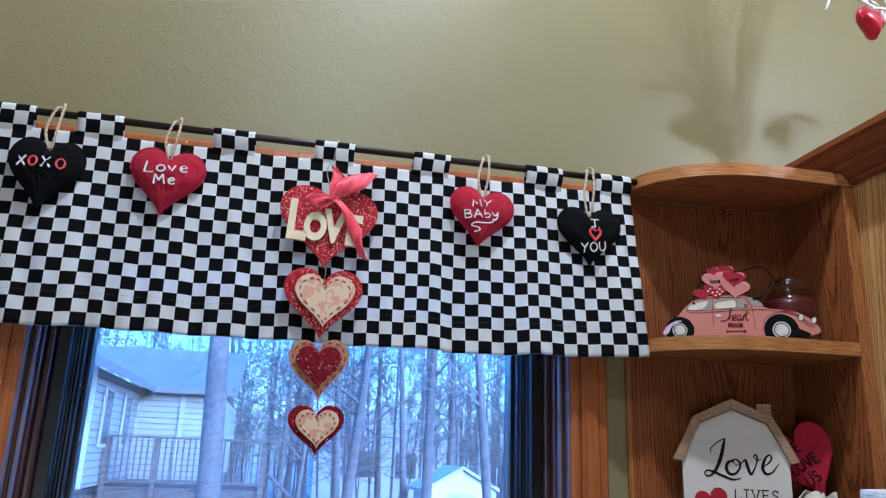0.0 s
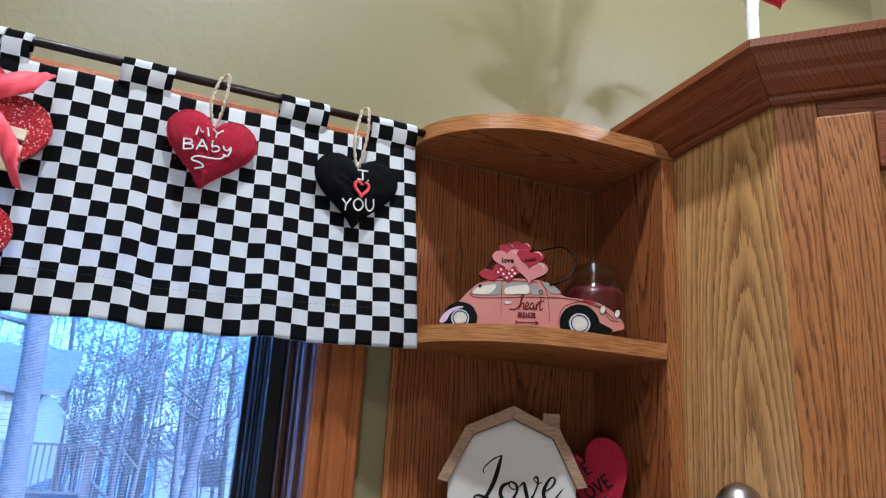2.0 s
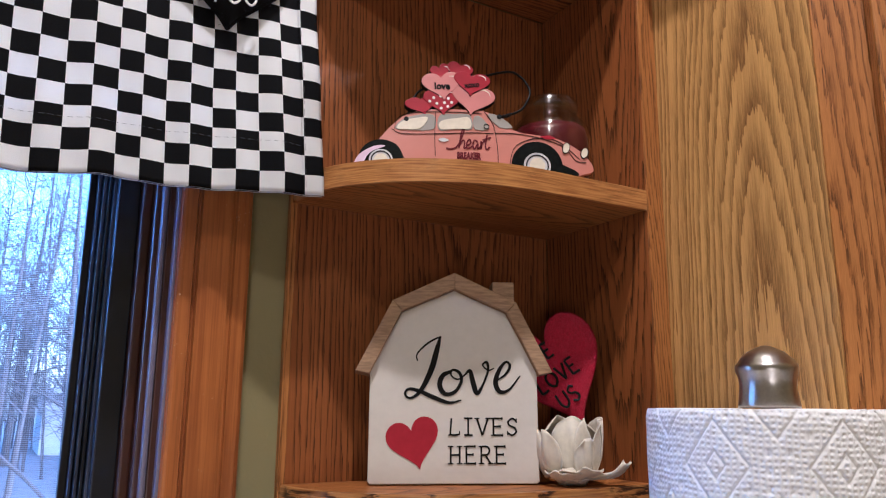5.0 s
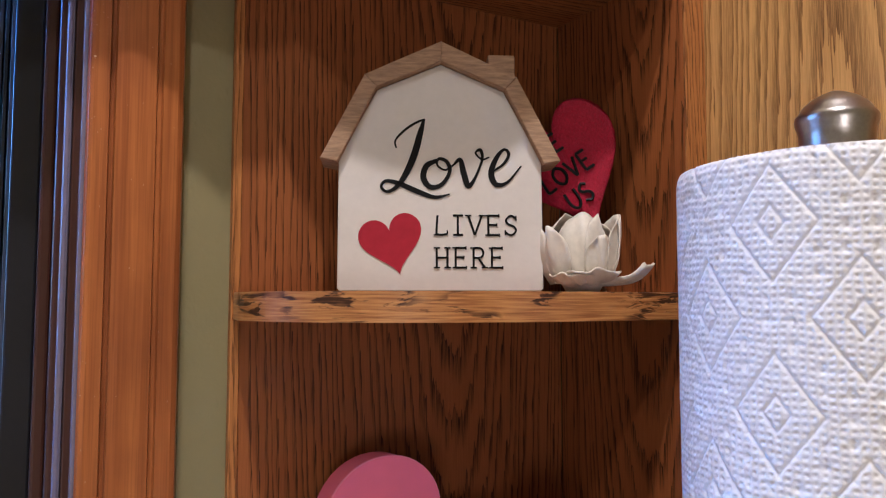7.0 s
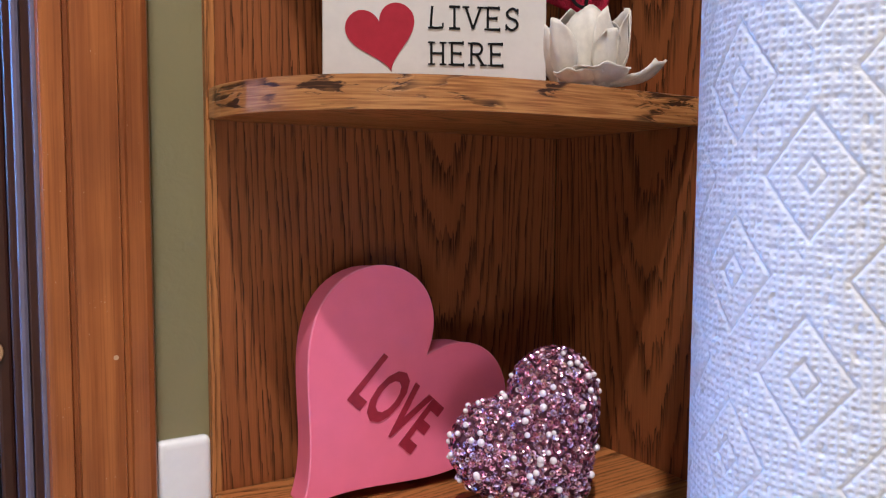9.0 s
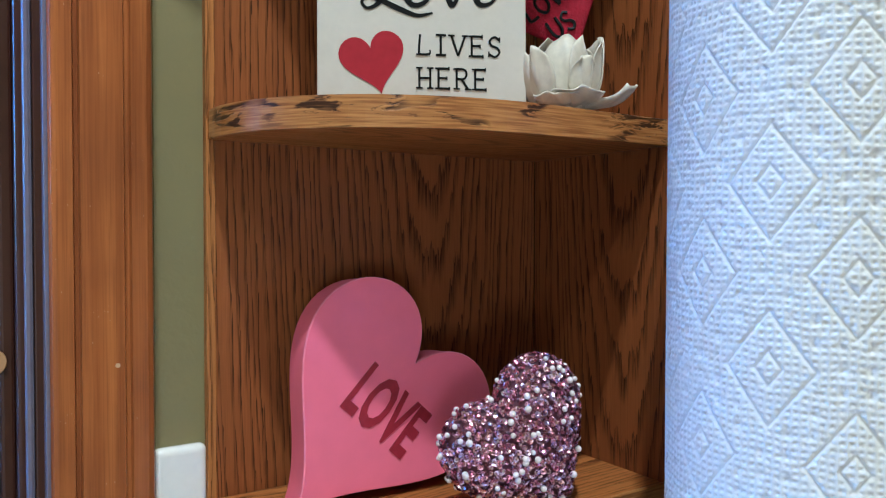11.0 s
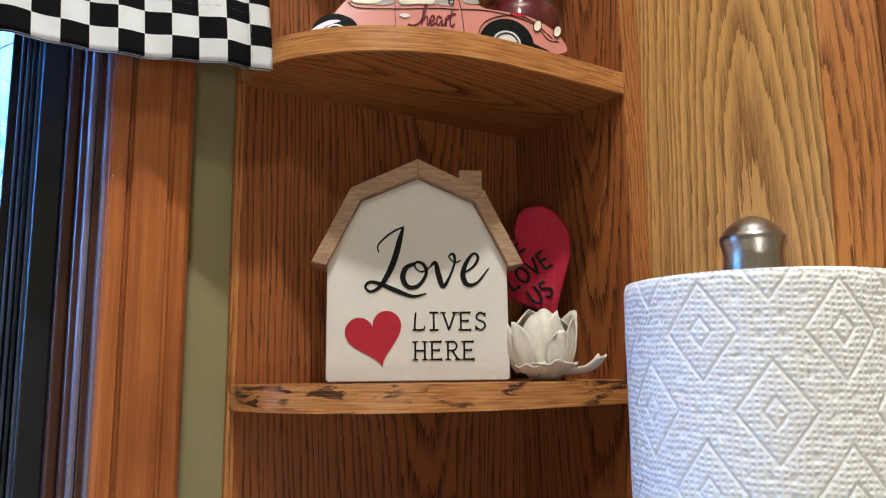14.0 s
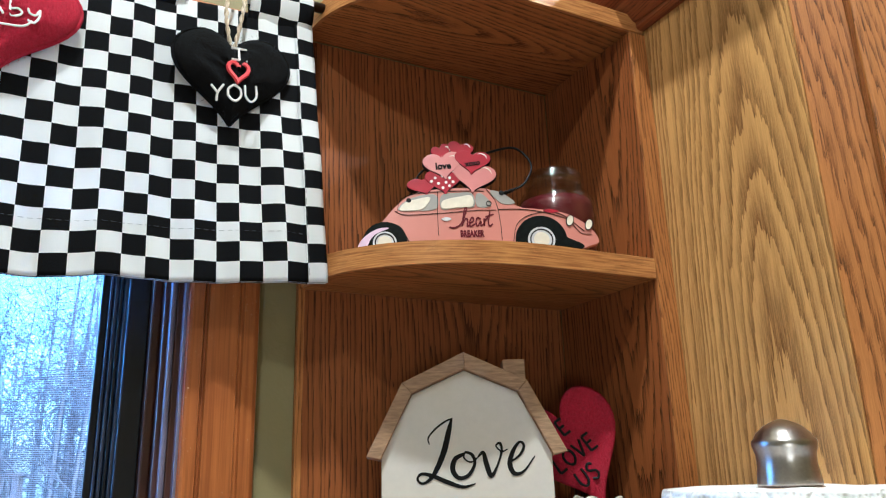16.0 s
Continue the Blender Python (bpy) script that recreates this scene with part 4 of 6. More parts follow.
def build_valance():
    val = thing("valance", pose(0, 0, 0), "black and white checked cotton tab-top valance", "curtain")

    def drop(x, a):
        return VAL_TOP - 0.0015 * abs(math.sin(x * 21.0)) + (cloth_low(x) - VAL_TOP) * a

    def sheet(a, b):
        x = VAL_X0 + (cloth_right(a) - VAL_X0) * b
        z = drop(x, a)
        return (x, cloth_y(x, z) - 0.0006, z), (check_at(x, a), 35.0 - 15.0 * a)

    cloth_grid(60, 320, sheet, "cloth", val, "checked cotton panel with soft folds")

    def low_hem(a, b):
        k = 1.0 - 0.165 * (1 - a)
        x = VAL_X0 + (cloth_right(k) - VAL_X0) * b
        z = drop(x, k) - 0.0004
        return (x, cloth_y(x, z) + 0.0016, z), (check_at(x, k), 35.0 - 15.0 * k)

    cloth_grid(6, 300, low_hem, "hem", val)

    def side_hem(a, b):
        x = cloth_right(a) - 0.0172 + 0.0176 * b
        z = drop(x, a) - 0.0002
        return (x, cloth_y(x, z) - 0.0019 - 0.0006 * math.sin(math.pi * b), z), (check_at(x, a), 35.0 - 15.0 * a)

    cloth_grid(60, 6, side_hem, "side_hem", val, "folded checked side hem")
    bm = bmesh.new()
    for k in range(23):
        ends = []
        for a in (0.04 + k * 0.0415, 0.04 + k * 0.0415 + 0.024):
            x = cloth_right(a) - 0.0150
            z = drop(x, a)
            ends.append((x, cloth_y(x, z) - 0.0033, z))
        tube(bm, ends, 0.00016, 4)
    part("stitching", bm, THREAD, val, "", kind="stuff")
    bm = bmesh.new()
    for k in range(166):
        x = VAL_X0 + 0.01 + k * 0.0060
        z = cloth_low(x) + 0.0405
        tube(bm, [(x, cloth_y(x, z) - 0.0015, z), (x + 0.0036, cloth_y(x + 0.0036, z) - 0.0015, z)], 0.00014, 4)
    part("stitching", bm, THREAD, val, "", kind="stuff")
    for x0, x1 in ((-1.0, -0.948), (-0.885, -0.831), (-0.780, -0.724), (-0.610, -0.556), (-0.475, -0.421), (-0.337, -0.285), (-0.170, -0.115), (-0.063, -0.0060)):

        def tab(a, b, x0=x0, x1=x1):
            x = x0 + (x1 - x0) * b
            r = 0.0062
            leg, arc = 0.032, math.pi * r
            s = a * (2 * leg + arc)
            if s < leg:
                ease = math.sin(math.pi / 2 * s / leg)
                z = ROD_Z - leg + s
                y = (cloth_y(x, min(z, VAL_TOP)) - ROD_Y + 0.0016) * (1 - ease) - r * ease
            elif s < leg + arc:
                g = (s - leg) / r
                y, z = -r * math.cos(g), ROD_Z + r * math.sin(g)
            else:
                y, z = r, ROD_Z - (s - leg - arc)
            y += 0.0006 * math.sin(x * 300.0 + x0 * 50)
            return (x + 0.0008 * math.sin(s * 120 + x0 * 9), ROD_Y + y, z), (check_at(x, 0.0), 35.0 + (s - (VAL_TOP - ROD_Z + leg)) / CHECK_SIZE)

        cloth_grid(26, 8, tab, "tab", val)


build_valance()


def build_rod():
    rod = thing("curtain_rod", pose(0, 0, 0), "slim dark bronze curtain rod above the window", "curtain rod")
    bm = tube(bmesh.new(), [(-1.1, ROD_Y, ROD_Z), (-0.5, ROD_Y, ROD_Z), (0.006, ROD_Y, ROD_Z)], 0.0048, 14)
    part("rod", bm, ROD, rod, "", True)
    for x in (-1.06, -0.9, -0.018):
        bm = tube(bmesh.new(), [(x, WALL_Y - 0.0005, ROD_Z - 0.004), (x, ROD_Y + 0.003, ROD_Z - 0.004)], 0.0035, 8)
        part("bracket", bm, ROD, rod)


build_rod()

# ---- hearts on the rod ----


def loop_line(top_x, low_x, low_z, low_y):
    """Twine from a heart's notch up over the rod and down its back."""
    pts = [(low_x - 0.002, low_y, low_z), (low_x - 0.008, ROD_Y - 0.012, (low_z + ROD_Z) / 2), (top_x - 0.006, ROD_Y - 0.010, ROD_Z + 0.002), (top_x - 0.003, ROD_Y, ROD_Z + 0.009),
           (top_x + 0.001, ROD_Y - 0.004, ROD_Z + 0.0125), (top_x + 0.003, ROD_Y - 0.0105, ROD_Z + 0.004), (low_x + 0.006, ROD_Y - 0.014, (low_z + ROD_Z) / 2 + 0.004), (low_x + 0.001, low_y, low_z)]
    return smooth_line(pts, 6)


def felt_heart(x, z, wide, high, turn, material, label, words, loop_x, lean=0.0):
    """A stuffed felt heart hung by jute twine, lettered in puffy paint."""
    y = ROD_Y - 0.0085
    z, wide, high = z - 0.003, wide * 0.95, high * 0.95
    ob = thing("felt_heart", pose(x, y, z, 0, 0, lean), label, "heart ornament", "felt hearts on the curtain rod")
    thick = 0.032
    bm = puffy_heart(wide, high, thick, turn, 12, 72, lump=0.007, plump=0.12, flat_back=0.25)
    body = part("body", bm, material, ob, "stuffed felt heart", True)
    # loose fibres on the nap
    g = random.Random(int(abs(x) * 1000))
    verts, faces = [], []
    spots = [(v.co.copy(), v.normal.copy()) for v in body.data.vertices if v.co.y < 0.004]
    for _ in range(3400):
        (p, n), (q, _n) = g.choice(spots), g.choice(spots)
        p = p + Vector((g.gauss(0, 0.0022), 0, g.gauss(0, 0.0022)))
        way = (n * 0.55 + Vector((g.gauss(0, 0.7), g.gauss(0, 0.3), g.gauss(-0.2, 0.7)))).normalized()
        side = way.orthogonal().normalized() * 0.00032
        end = p + way * g.uniform(0.0018, 0.0042)
        k0 = len(verts)
        verts += [tuple(p - side), tuple(p + side), tuple(end)]
        faces.append((k0, k0 + 1, k0 + 2))
    raw("nap", verts, faces, FIBRE_GREY if material is FELT_BLACK else FIBRE_RED, ob, "fuzzy felt fibres", False, "stuff")
    # sewn rim
    rim = [(a * 1.012, 0.0, b * 1.012) for a, b in heart_line(wide, high, 56, turn, plump=0.12)]
    bm = tube(bmesh.new(), rim + rim[:1], 0.0016, 5, False)
    part("seam", bm, material, ob)

    def depth(px, pz):
        c, s = math.cos(radians(-turn)), math.sin(radians(-turn))
        a, b = (c * px - s * pz) / (wide / 2), (s * px + c * pz) / (high / 2)
        r = min(0.98, math.sqrt(a * a + b * b) * 0.98)
        return -thick / 2 * (1 - r**2.1) ** 0.55 - 0.0007

    for word, size, cx, cz, tilt, colour, rad, wider in words:
        if word == "heart":
            line = [(p, depth(p, q), q) for p, q in heart_line(size, size * 1.05, 24, 0, cx, cz)]
            part("painted_heart", tube(bmesh.new(), line + line[:1], rad, 5, False), PUFF_RED, ob, "small red painted heart")
        elif word == "swirl":
            pts = smooth_line([(cx + 0.0175, cz + 0.0085), (cx + 0.0125, cz + 0.003), (cx + 0.002, cz + 0.0015), (cx - 0.0105, cz + 0.0012), (cx - 0.0150, cz - 0.003), (cx - 0.006, cz - 0.0050), (cx - 0.0030, cz - 0.0085), (cx - 0.0110, cz - 0.0115)], 6)
            part("painted_swirl", tube(bmesh.new(), [(p[0], depth(p[0], p[1]), p[1]) for p in pts], rad, 5), PUFF_WHITE, ob)
        else:
            part("lettering", pen_tubes(word, size, rad, cx, cz, tilt, depth, wider=wider), colour, ob, "hand-painted lettering")
    c, s = math.cos(radians(turn)), math.sin(radians(turn))
    nx, nz = -s * high * 0.31, c * high * 0.34
    line = [(p[0] - x, p[1] - y, p[2] - z) for p in loop_line(loop_x, x + nx, z + nz, y)]
    bm = bmesh.new()
    dense = smooth_line(line, 3)
    for turn_by in (0.0, math.pi):
        tube(bm, [(p[0] + 0.0010 * math.cos(k * 0.75 + turn_by), p[1] + 0.0010 * math.sin(k * 0.75 + turn_by), p[2]) for k, p in enumerate(dense)], 0.0011, 5)
    part("twine_loop", bm, TWINE, ob, "twisted jute twine loop", True)
    return ob


def build_felt_hearts():
    w, r = PUFF_WHITE, PUFF_RED
    felt_heart(-0.8055, 2.046, 0.0915, 0.0955, -3, FELT_BLACK, "black felt stuffed heart lettered xoxo on jute twine",
               [("X", 0.0135, -0.0242, 0.0095, 0, w, 0.0013, 1.15), ("O", 0.0130, -0.0106, 0.0095, 0, r, 0.0014, 1.1), ("X", 0.0135, 0.0044, 0.0095, 0, w, 0.0013, 1.15), ("O", 0.0135, 0.0210, 0.0095, 0, r, 0.0014, 1.1)], -0.799)
    felt_heart(-0.661, 2.052, 0.0955, 0.0913, -3, FELT_RED, "red felt stuffed heart lettered Love Me on jute twine",
               [("L", 0.0150, -0.020, 0.0125, -4, w, 0.0012, 1.5), ("ove", 0.0135, 0.0075, 0.0150, 4, w, 0.0012, 1.45), ("Me", 0.0125, 0.000, -0.0030, 4, w, 0.0012, 1.45)], -0.655)
    felt_heart(-0.2385, 2.048, 0.0955, 0.087, -5, FELT_RED, "red felt stuffed heart lettered My Baby on jute twine",
               [("MY", 0.0100, -0.0030, 0.0150, 2, w, 0.0009, 1.75), ("BAby", 0.0115, -0.0026, 0.0000, 6, w, 0.0009, 1.55), ("swirl", 0.02, -0.0015, -0.0150, 0, w, 0.0009, 1.0)], -0.232)
    felt_heart(-0.0758, 2.036, 0.1000, 0.0885, 0, FELT_BLACK, "black felt stuffed heart lettered I love You on jute twine",
               [("I", 0.0115, 0.0030, 0.0148, 3, w, 0.0010, 2.4), ("heart", 0.0165, 0.0022, -0.0025, 0, r, 0.0019, 1.0), ("YOU", 0.0130, 0.0012, -0.0200, 9, w, 0.0010, 1.25)], -0.072)


build_felt_hearts()


def build_heart_chain():
    x0, y0, grow = -0.4505, ROD_Y - 0.0135, 1.0378
    ch = thing("heart_chain", pose(x0, y0, -0.068) @ Matrix.Scale(grow, 4), "chain of four glitter and craft paper wooden hearts reading Love", "hanging sign")

    def layer(name, wide, high, z, front, back, material, label="", turn=0.0, x=0.0, parent=ch, point=1.06):
        return part(name, plate(heart_line(wide, high, 56, turn, x, z, point), front, back, 0.0006), material, parent, label)

    def stitched(wide, high, z, y, x, parent, turn=0.0):
        line = heart_line(wide, high, 96, turn, x, z, 1.06)
        bm = bmesh.new()
        for k in range(0, 96, 4):
            ribbon(bm, [line[k], line[(k + 1) % 96], line[(k + 2) % 96]], [0.0017] * 3, y - 0.0003, y + 0.0004)
        part("stitching", bm, STITCH, parent, "printed maroon dashes", kind="stuff")

    top = layer("glitter_heart", 0.125, 0.107, 1.9975, -0.004, 0.003, GLITTER_RED, "red glitter wooden heart", -2)
    for ch_, lx, lz, size, tilt in (("L", -0.0395, 2.0005, 0.070, -3), ("O", -0.0160, 1.9945, 0.047, -4), ("V", 0.0080, 1.9960, 0.057, -4), ("E", 0.0325, 1.9930, 0.053, -4)):
        lettering(ch_, size, CREAM_WOOD, ch, (lx, -0.0068, lz), tilt, 0.0024, 0.72, 0.0028, "wooden_letter", "cream painted wooden letter")
    layer("glitter_heart", 0.098, 0.089, 1.8985, -0.004, 0.003, GLITTER_RED, "red glitter wooden heart", 0, 0.001)
    layer("paper_heart", 0.074, 0.067, 1.9010, -0.0088, -0.0045, CRAFT, "cream printed craft heart", 0, 0.003)
    stitched(0.062, 0.056, 1.9012, -0.0092, 0.003, ch)
    layer("paper_heart", 0.072, 0.074, 1.8170, -0.004, 0.002, CRAFT_BROWN, "tan craft paper heart", 4, 0.003)
    stitched(0.063, 0.065, 1.8172, -0.0044, 0.003, ch, 4)
    layer("glitter_heart", 0.055, 0.053, 1.8190, -0.0072, -0.0046, GLITTER_DARK, "dark red glitter heart", 2, 0.0025)
    layer("glitter_heart", 0.067, 0.060, 1.7455, -0.004, 0.002, GLITTER_DARK, "dark red glitter wooden heart", 2, 0.005)
    layer("paper_heart", 0.051, 0.045, 1.7470, -0.0082, -0.0045, CRAFT, "cream printed craft heart", 2, 0.006)
    stitched(0.041, 0.036, 1.7472, -0.0086, 0.006, ch, 2)
    for x, za, zb in ((0.0, 1.952, 1.925), (0.002, 1.860, 1.838), (0.004, 1.788, 1.762)):
        bm = tube(bmesh.new(), smooth_line([(x, 0.0005, za), (x + 0.002, -0.0045, (za + zb) / 2), (x, 0.0005, zb)], 5), 0.0006, 5)
        part("link", bm, WIRE, ch, "thin wire link", True)
    hook = smooth_line([(0.002, 0.0005, 2.030), (-0.001, -0.001, 2.052), (-0.006, 0.001, 2.075), (0.000, 0.002, 2.088), (0.006, 0.002, 2.078), (0.001, 0.008, 2.086), (0.004, 0.006, 2.114), (0.006, 0.0125, 2.1245), (0.006, 0.0195, 2.116)], 6)
    part("wire_hook", tube(bmesh.new(), hook, 0.0008, 6), WIRE, ch, "twisted silver wire hook", True)

    def bow(points, wide, seed):
        pts = smooth_line(points, 8)
        bm = bmesh.new()
        rows = []
        for k, p in enumerate(pts):
            f = k / (len(pts) - 1)
            w = wide * (0.3 + 0.7 * math.sin(math.pi * min(1.0, 0.12 + f * 0.72)))
            tw = 0.8 * math.sin(f * 4.0 + seed)
            side = Vector((math.cos(tw) * 0.8, math.sin(tw) * 0.5, math.cos(f * 3 + seed) * 0.45)) * w / 2
            row = []
            for e in range(7):
                g = e / 3 - 1
                row.append(bm.verts.new(Vector(p) + side * g + Vector((0, 0.0014 * math.sin(g * 6 + k * 0.6), 0))))
            rows.append(row)
        for a, b in zip(rows, rows[1:]):
            for e in range(6):
                bm.faces.new((a[e], a[e + 1], b[e + 1], b[e]))
        ob = part("ribbon", bm, ORGANZA, ch, "red sheer organza ribbon", True)
        ob.modifiers.new("thickness", "SOLIDIFY").thickness = 0.0003

    knot = (0.006, -0.013, 2.034)
    bow([knot, (0.004, -0.014, 2.048), (0.010, -0.012, 2.064), (0.003, -0.010, 2.078)], 0.024, 0.4)
    bow([knot, (0.018, -0.016, 2.048), (0.036, -0.015, 2.062), (0.053, -0.012, 2.074)], 0.032, 1.2)
    bow([knot, (-0.010, -0.018, 2.036), (-0.024, -0.016, 2.026), (-0.012, -0.013, 2.022), knot], 0.021, 2.0)
    bow([knot, (0.018, -0.017, 2.022), (0.030, -0.016, 2.004), (0.036, -0.015, 1.982), (0.047, -0.011, 1.958)], 0.026, 0.9)
    bow([knot, (0.010, -0.016, 2.040), (0.001, -0.016, 2.030), knot], 0.012, 0.1)


build_heart_chain()

# ---- upper shelf: car sign and candle ----


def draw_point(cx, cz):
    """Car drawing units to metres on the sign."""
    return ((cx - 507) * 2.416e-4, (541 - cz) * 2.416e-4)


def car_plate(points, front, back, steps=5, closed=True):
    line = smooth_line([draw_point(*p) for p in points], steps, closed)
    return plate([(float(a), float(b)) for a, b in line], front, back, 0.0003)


def disc(cx, cz, r, front, back, n=40):
    return plate([(cx + r * math.cos(2 * math.pi * k / n), cz + r * math.sin(2 * math.pi * k / n)) for k in range(n)], front, back, 0.0003)


def ring(cx, cz, r, thick, y, n=36, a0=0.0, a1=360.0):
    pts = [(cx + r * math.cos(radians(a0 + (a1 - a0) * k / n)), cz + r * math.sin(radians(a0 + (a1 - a0) * k / n))) for k in range(n + 1)]
    return ribbon(bmesh.new(), pts, [thick] * (n + 1), y - 0.0003, y + 0.0003)


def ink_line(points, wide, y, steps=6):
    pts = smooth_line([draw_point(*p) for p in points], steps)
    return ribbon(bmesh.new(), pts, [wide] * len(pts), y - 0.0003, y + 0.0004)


def build_car_sign():
    sign = thing("car_sign", pose(0.124, -0.075, Z1 + 0.0005, -3, 0, -24.6), "flat pink beetle car sign carrying hearts, reading heart breaker", "sign")
    f = -0.003
    part("body", car_plate([(165, 525), (128, 492), (160, 455), (205, 405), (262, 335), (320, 288), (400, 267), (500, 262), (590, 264), (640, 285), (712, 338), (790, 350), (880, 366), (950, 405), (990, 448), (1000, 482), (970, 495), (900, 512), (690, 532), (500, 534), (300, 532)], f, 0.003), CAR_PINK, sign, "salmon pink enamelled car body")
    glass = [[(275, 348), (292, 318), (340, 295), (412, 288), (413, 344), (330, 352)], [(432, 346), (434, 290), (490, 282), (546, 284), (552, 338), (490, 342)],
             [(563, 338), (561, 288), (588, 290), (616, 334)], [(612, 276), (652, 282), (704, 324), (652, 326)]]
    for g in glass:
        part("window", car_plate(g, f - 0.0006, f + 0.0004, 4), CAR_GLASS, sign, "grey and cream painted window")
    part("window_glint", car_plate([(279, 346), (300, 318), (350, 304), (392, 300), (366, 343), (315, 350)], f - 0.0011, f - 0.0004, 4), CAR_CREAM, sign)
    part("window_glint", car_plate([(437, 343), (439, 312), (500, 298), (543, 294), (547, 335), (495, 340)], f - 0.0011, f - 0.0004, 4), CAR_CREAM, sign)
    for cx, cz, big in ((225, 474, 1.03), (790, 472, 1.2)):
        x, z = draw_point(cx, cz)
        wheel = part("wheel", disc(x, z, 0.0190 * big, f - 0.0010, f + 0.0005), CAR_TYRE, sign, "black tyre with pale hubcap")
        part("hubcap", disc(x, z, 0.0100 * big, f - 0.0016, f - 0.0008), CAR_CHROME, wheel)
        part("hub_ring", ring(x, z, 0.0080 * big, 0.0011, f - 0.0018), BLACK_WIRE, wheel)
        part("hub_centre", disc(x, z, 0.0058 * big, f - 0.0021, f - 0.0012), CAR_CREAM, wheel)
    part("fender_shadow", car_plate([(830, 420), (880, 460), (940, 490), (935, 508), (870, 520), (820, 470)], f - 0.0008, f + 0.0002), CAR_TYRE, sign, "black tread below the front fender")
    part("rear_bumper", car_plate([(128, 492), (150, 452), (200, 420), (240, 418), (185, 445), (160, 490), (140, 500)], f - 0.0012, f + 0.0002), LILAC, sign, "bumper with glare put into its pale lilac")
    for pts, w in (([(420, 275), (417, 360), (419, 448)], 0.0007), ([(600, 268), (632, 320), (645, 400), (648, 470)], 0.0006), ([(688, 480), (705, 410), (750, 375), (820, 362), (880, 378), (950, 440)], 0.0007),
                   ([(180, 425), (230, 398), (280, 412), (312, 470)], 0.0006), ([(262, 350), (300, 366), (420, 362), (560, 352), (632, 352)], 0.0005), ([(640, 350), (720, 350), (800, 362), (890, 392), (935, 445), (975, 452)], 0.0006), ([(270, 352), (285, 305), (345, 282), (480, 274), (590, 276)], 0.0005)):
        part("outline", ink_line(pts, w * 0.72, f - 0.0004), INK, sign, "thin dark drawn line")
    for cx, cz in ((900, 398), (968, 415)):
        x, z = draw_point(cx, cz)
        lens = plate([(x + 0.0030 * math.cos(a) + 0.001 * math.sin(a), z + 0.0048 * math.sin(a)) for a in [2 * math.pi * k / 24 for k in range(24)]], f - 0.0012, f + 0.0002, 0.0003)
        light = part("headlight", lens, CAR_CREAM, sign, "cream oval headlight")
        rim = [(x + 0.0032 * math.cos(a) + 0.001 * math.sin(a), z + 0.0050 * math.sin(a)) for a in [2 * math.pi * k / 24 for k in range(25)]]
        part("rim", ribbon(bmesh.new(), rim, [0.0006] * 25, f - 0.0014, f - 0.0006), INK, light)
    part("door_handle", car_plate([(430, 385), (448, 378), (468, 385), (448, 393)], f - 0.0010, f + 0.0002), CAR_CHROME, sign)
    part("mirror", ring(*draw_point(606, 326), 0.0022, 0.0006, f - 0.0010), INK, sign)
    part("badge", car_plate([(805, 356), (840, 352), (862, 362), (830, 366)], f - 0.0008, f + 0.0002), CAR_RED, sign)
    # the stack of hearts, back to front
    for cx, cz, w, h, turn, mat, lift in ((440, 118, 62, 60, 20, CAR_RED, 0.0), (508, 112, 82, 66, -12, CAR_RED, 0.0004), (372, 252, 104, 62, 14, CAR_RED, 0.0004), (446, 236, 118, 86, 4, CAR_RED, 0.0008),
                                          (556, 226, 136, 96, -8, CAR_BLUSH, 0.0012), (444, 174, 124, 92, 8, CAR_BLUSH, 0.0016), (552, 162, 114, 80, -6, CAR_RED, 0.0020)):
        x, z = draw_point(cx, cz)
        u = 2.9e-4
        part("heart", plate(heart_line(w * u * 1.025, h * u * 1.03, 40, turn, x, z - 0.0004), f + 0.0003 - lift, 0.0028 - lift, 0.0004), INK, sign, "dark outline behind a heart")
        glint = [(x + w * u * p, z + h * u * q) for p, q in ((0.16, 0.36), (0.27, 0.37), (0.37, 0.28), (0.40, 0.16))]
        part("glint", ribbon(bmesh.new(), smooth_line(glint, 4), [0.0009 * math.sin(math.pi * (k + 0.6) / 14) for k in range(len(smooth_line(glint, 4)))], f - lift - 0.0005, f - lift), WHITE_DOT if mat is CAR_RED else CAR_CREAM, sign, "pale painted highlight")
        part("heart", plate(heart_line(w * u, h * u, 40, turn, x, z), f - lift - 0.0003, f + 0.0010 - lift, 0.0006), mat, sign, "glossy painted heart")
    dots = bmesh.new()
    for cx, cz in ((412, 222), (438, 214), (466, 222), (424, 244), (452, 240), (478, 238), (440, 262), (464, 254), (398, 236)):
        x, z = draw_point(cx, cz)
        plate([(x + 0.0013 * math.cos(2 * math.pi * k / 10), z + 0.0013 * math.sin(2 * math.pi * k / 10)) for k in range(10)], f - 0.0016, f - 0.0006, bm=dots)
    part("polka_dots", dots, WHITE_DOT, sign, "white polka dots", kind="stuff")
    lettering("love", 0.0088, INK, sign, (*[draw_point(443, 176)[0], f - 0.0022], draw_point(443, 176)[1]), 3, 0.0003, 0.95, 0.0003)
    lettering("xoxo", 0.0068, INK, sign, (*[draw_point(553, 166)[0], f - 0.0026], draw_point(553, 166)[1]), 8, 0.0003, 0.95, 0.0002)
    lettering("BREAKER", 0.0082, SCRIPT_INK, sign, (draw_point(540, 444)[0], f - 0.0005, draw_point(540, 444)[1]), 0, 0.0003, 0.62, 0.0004)
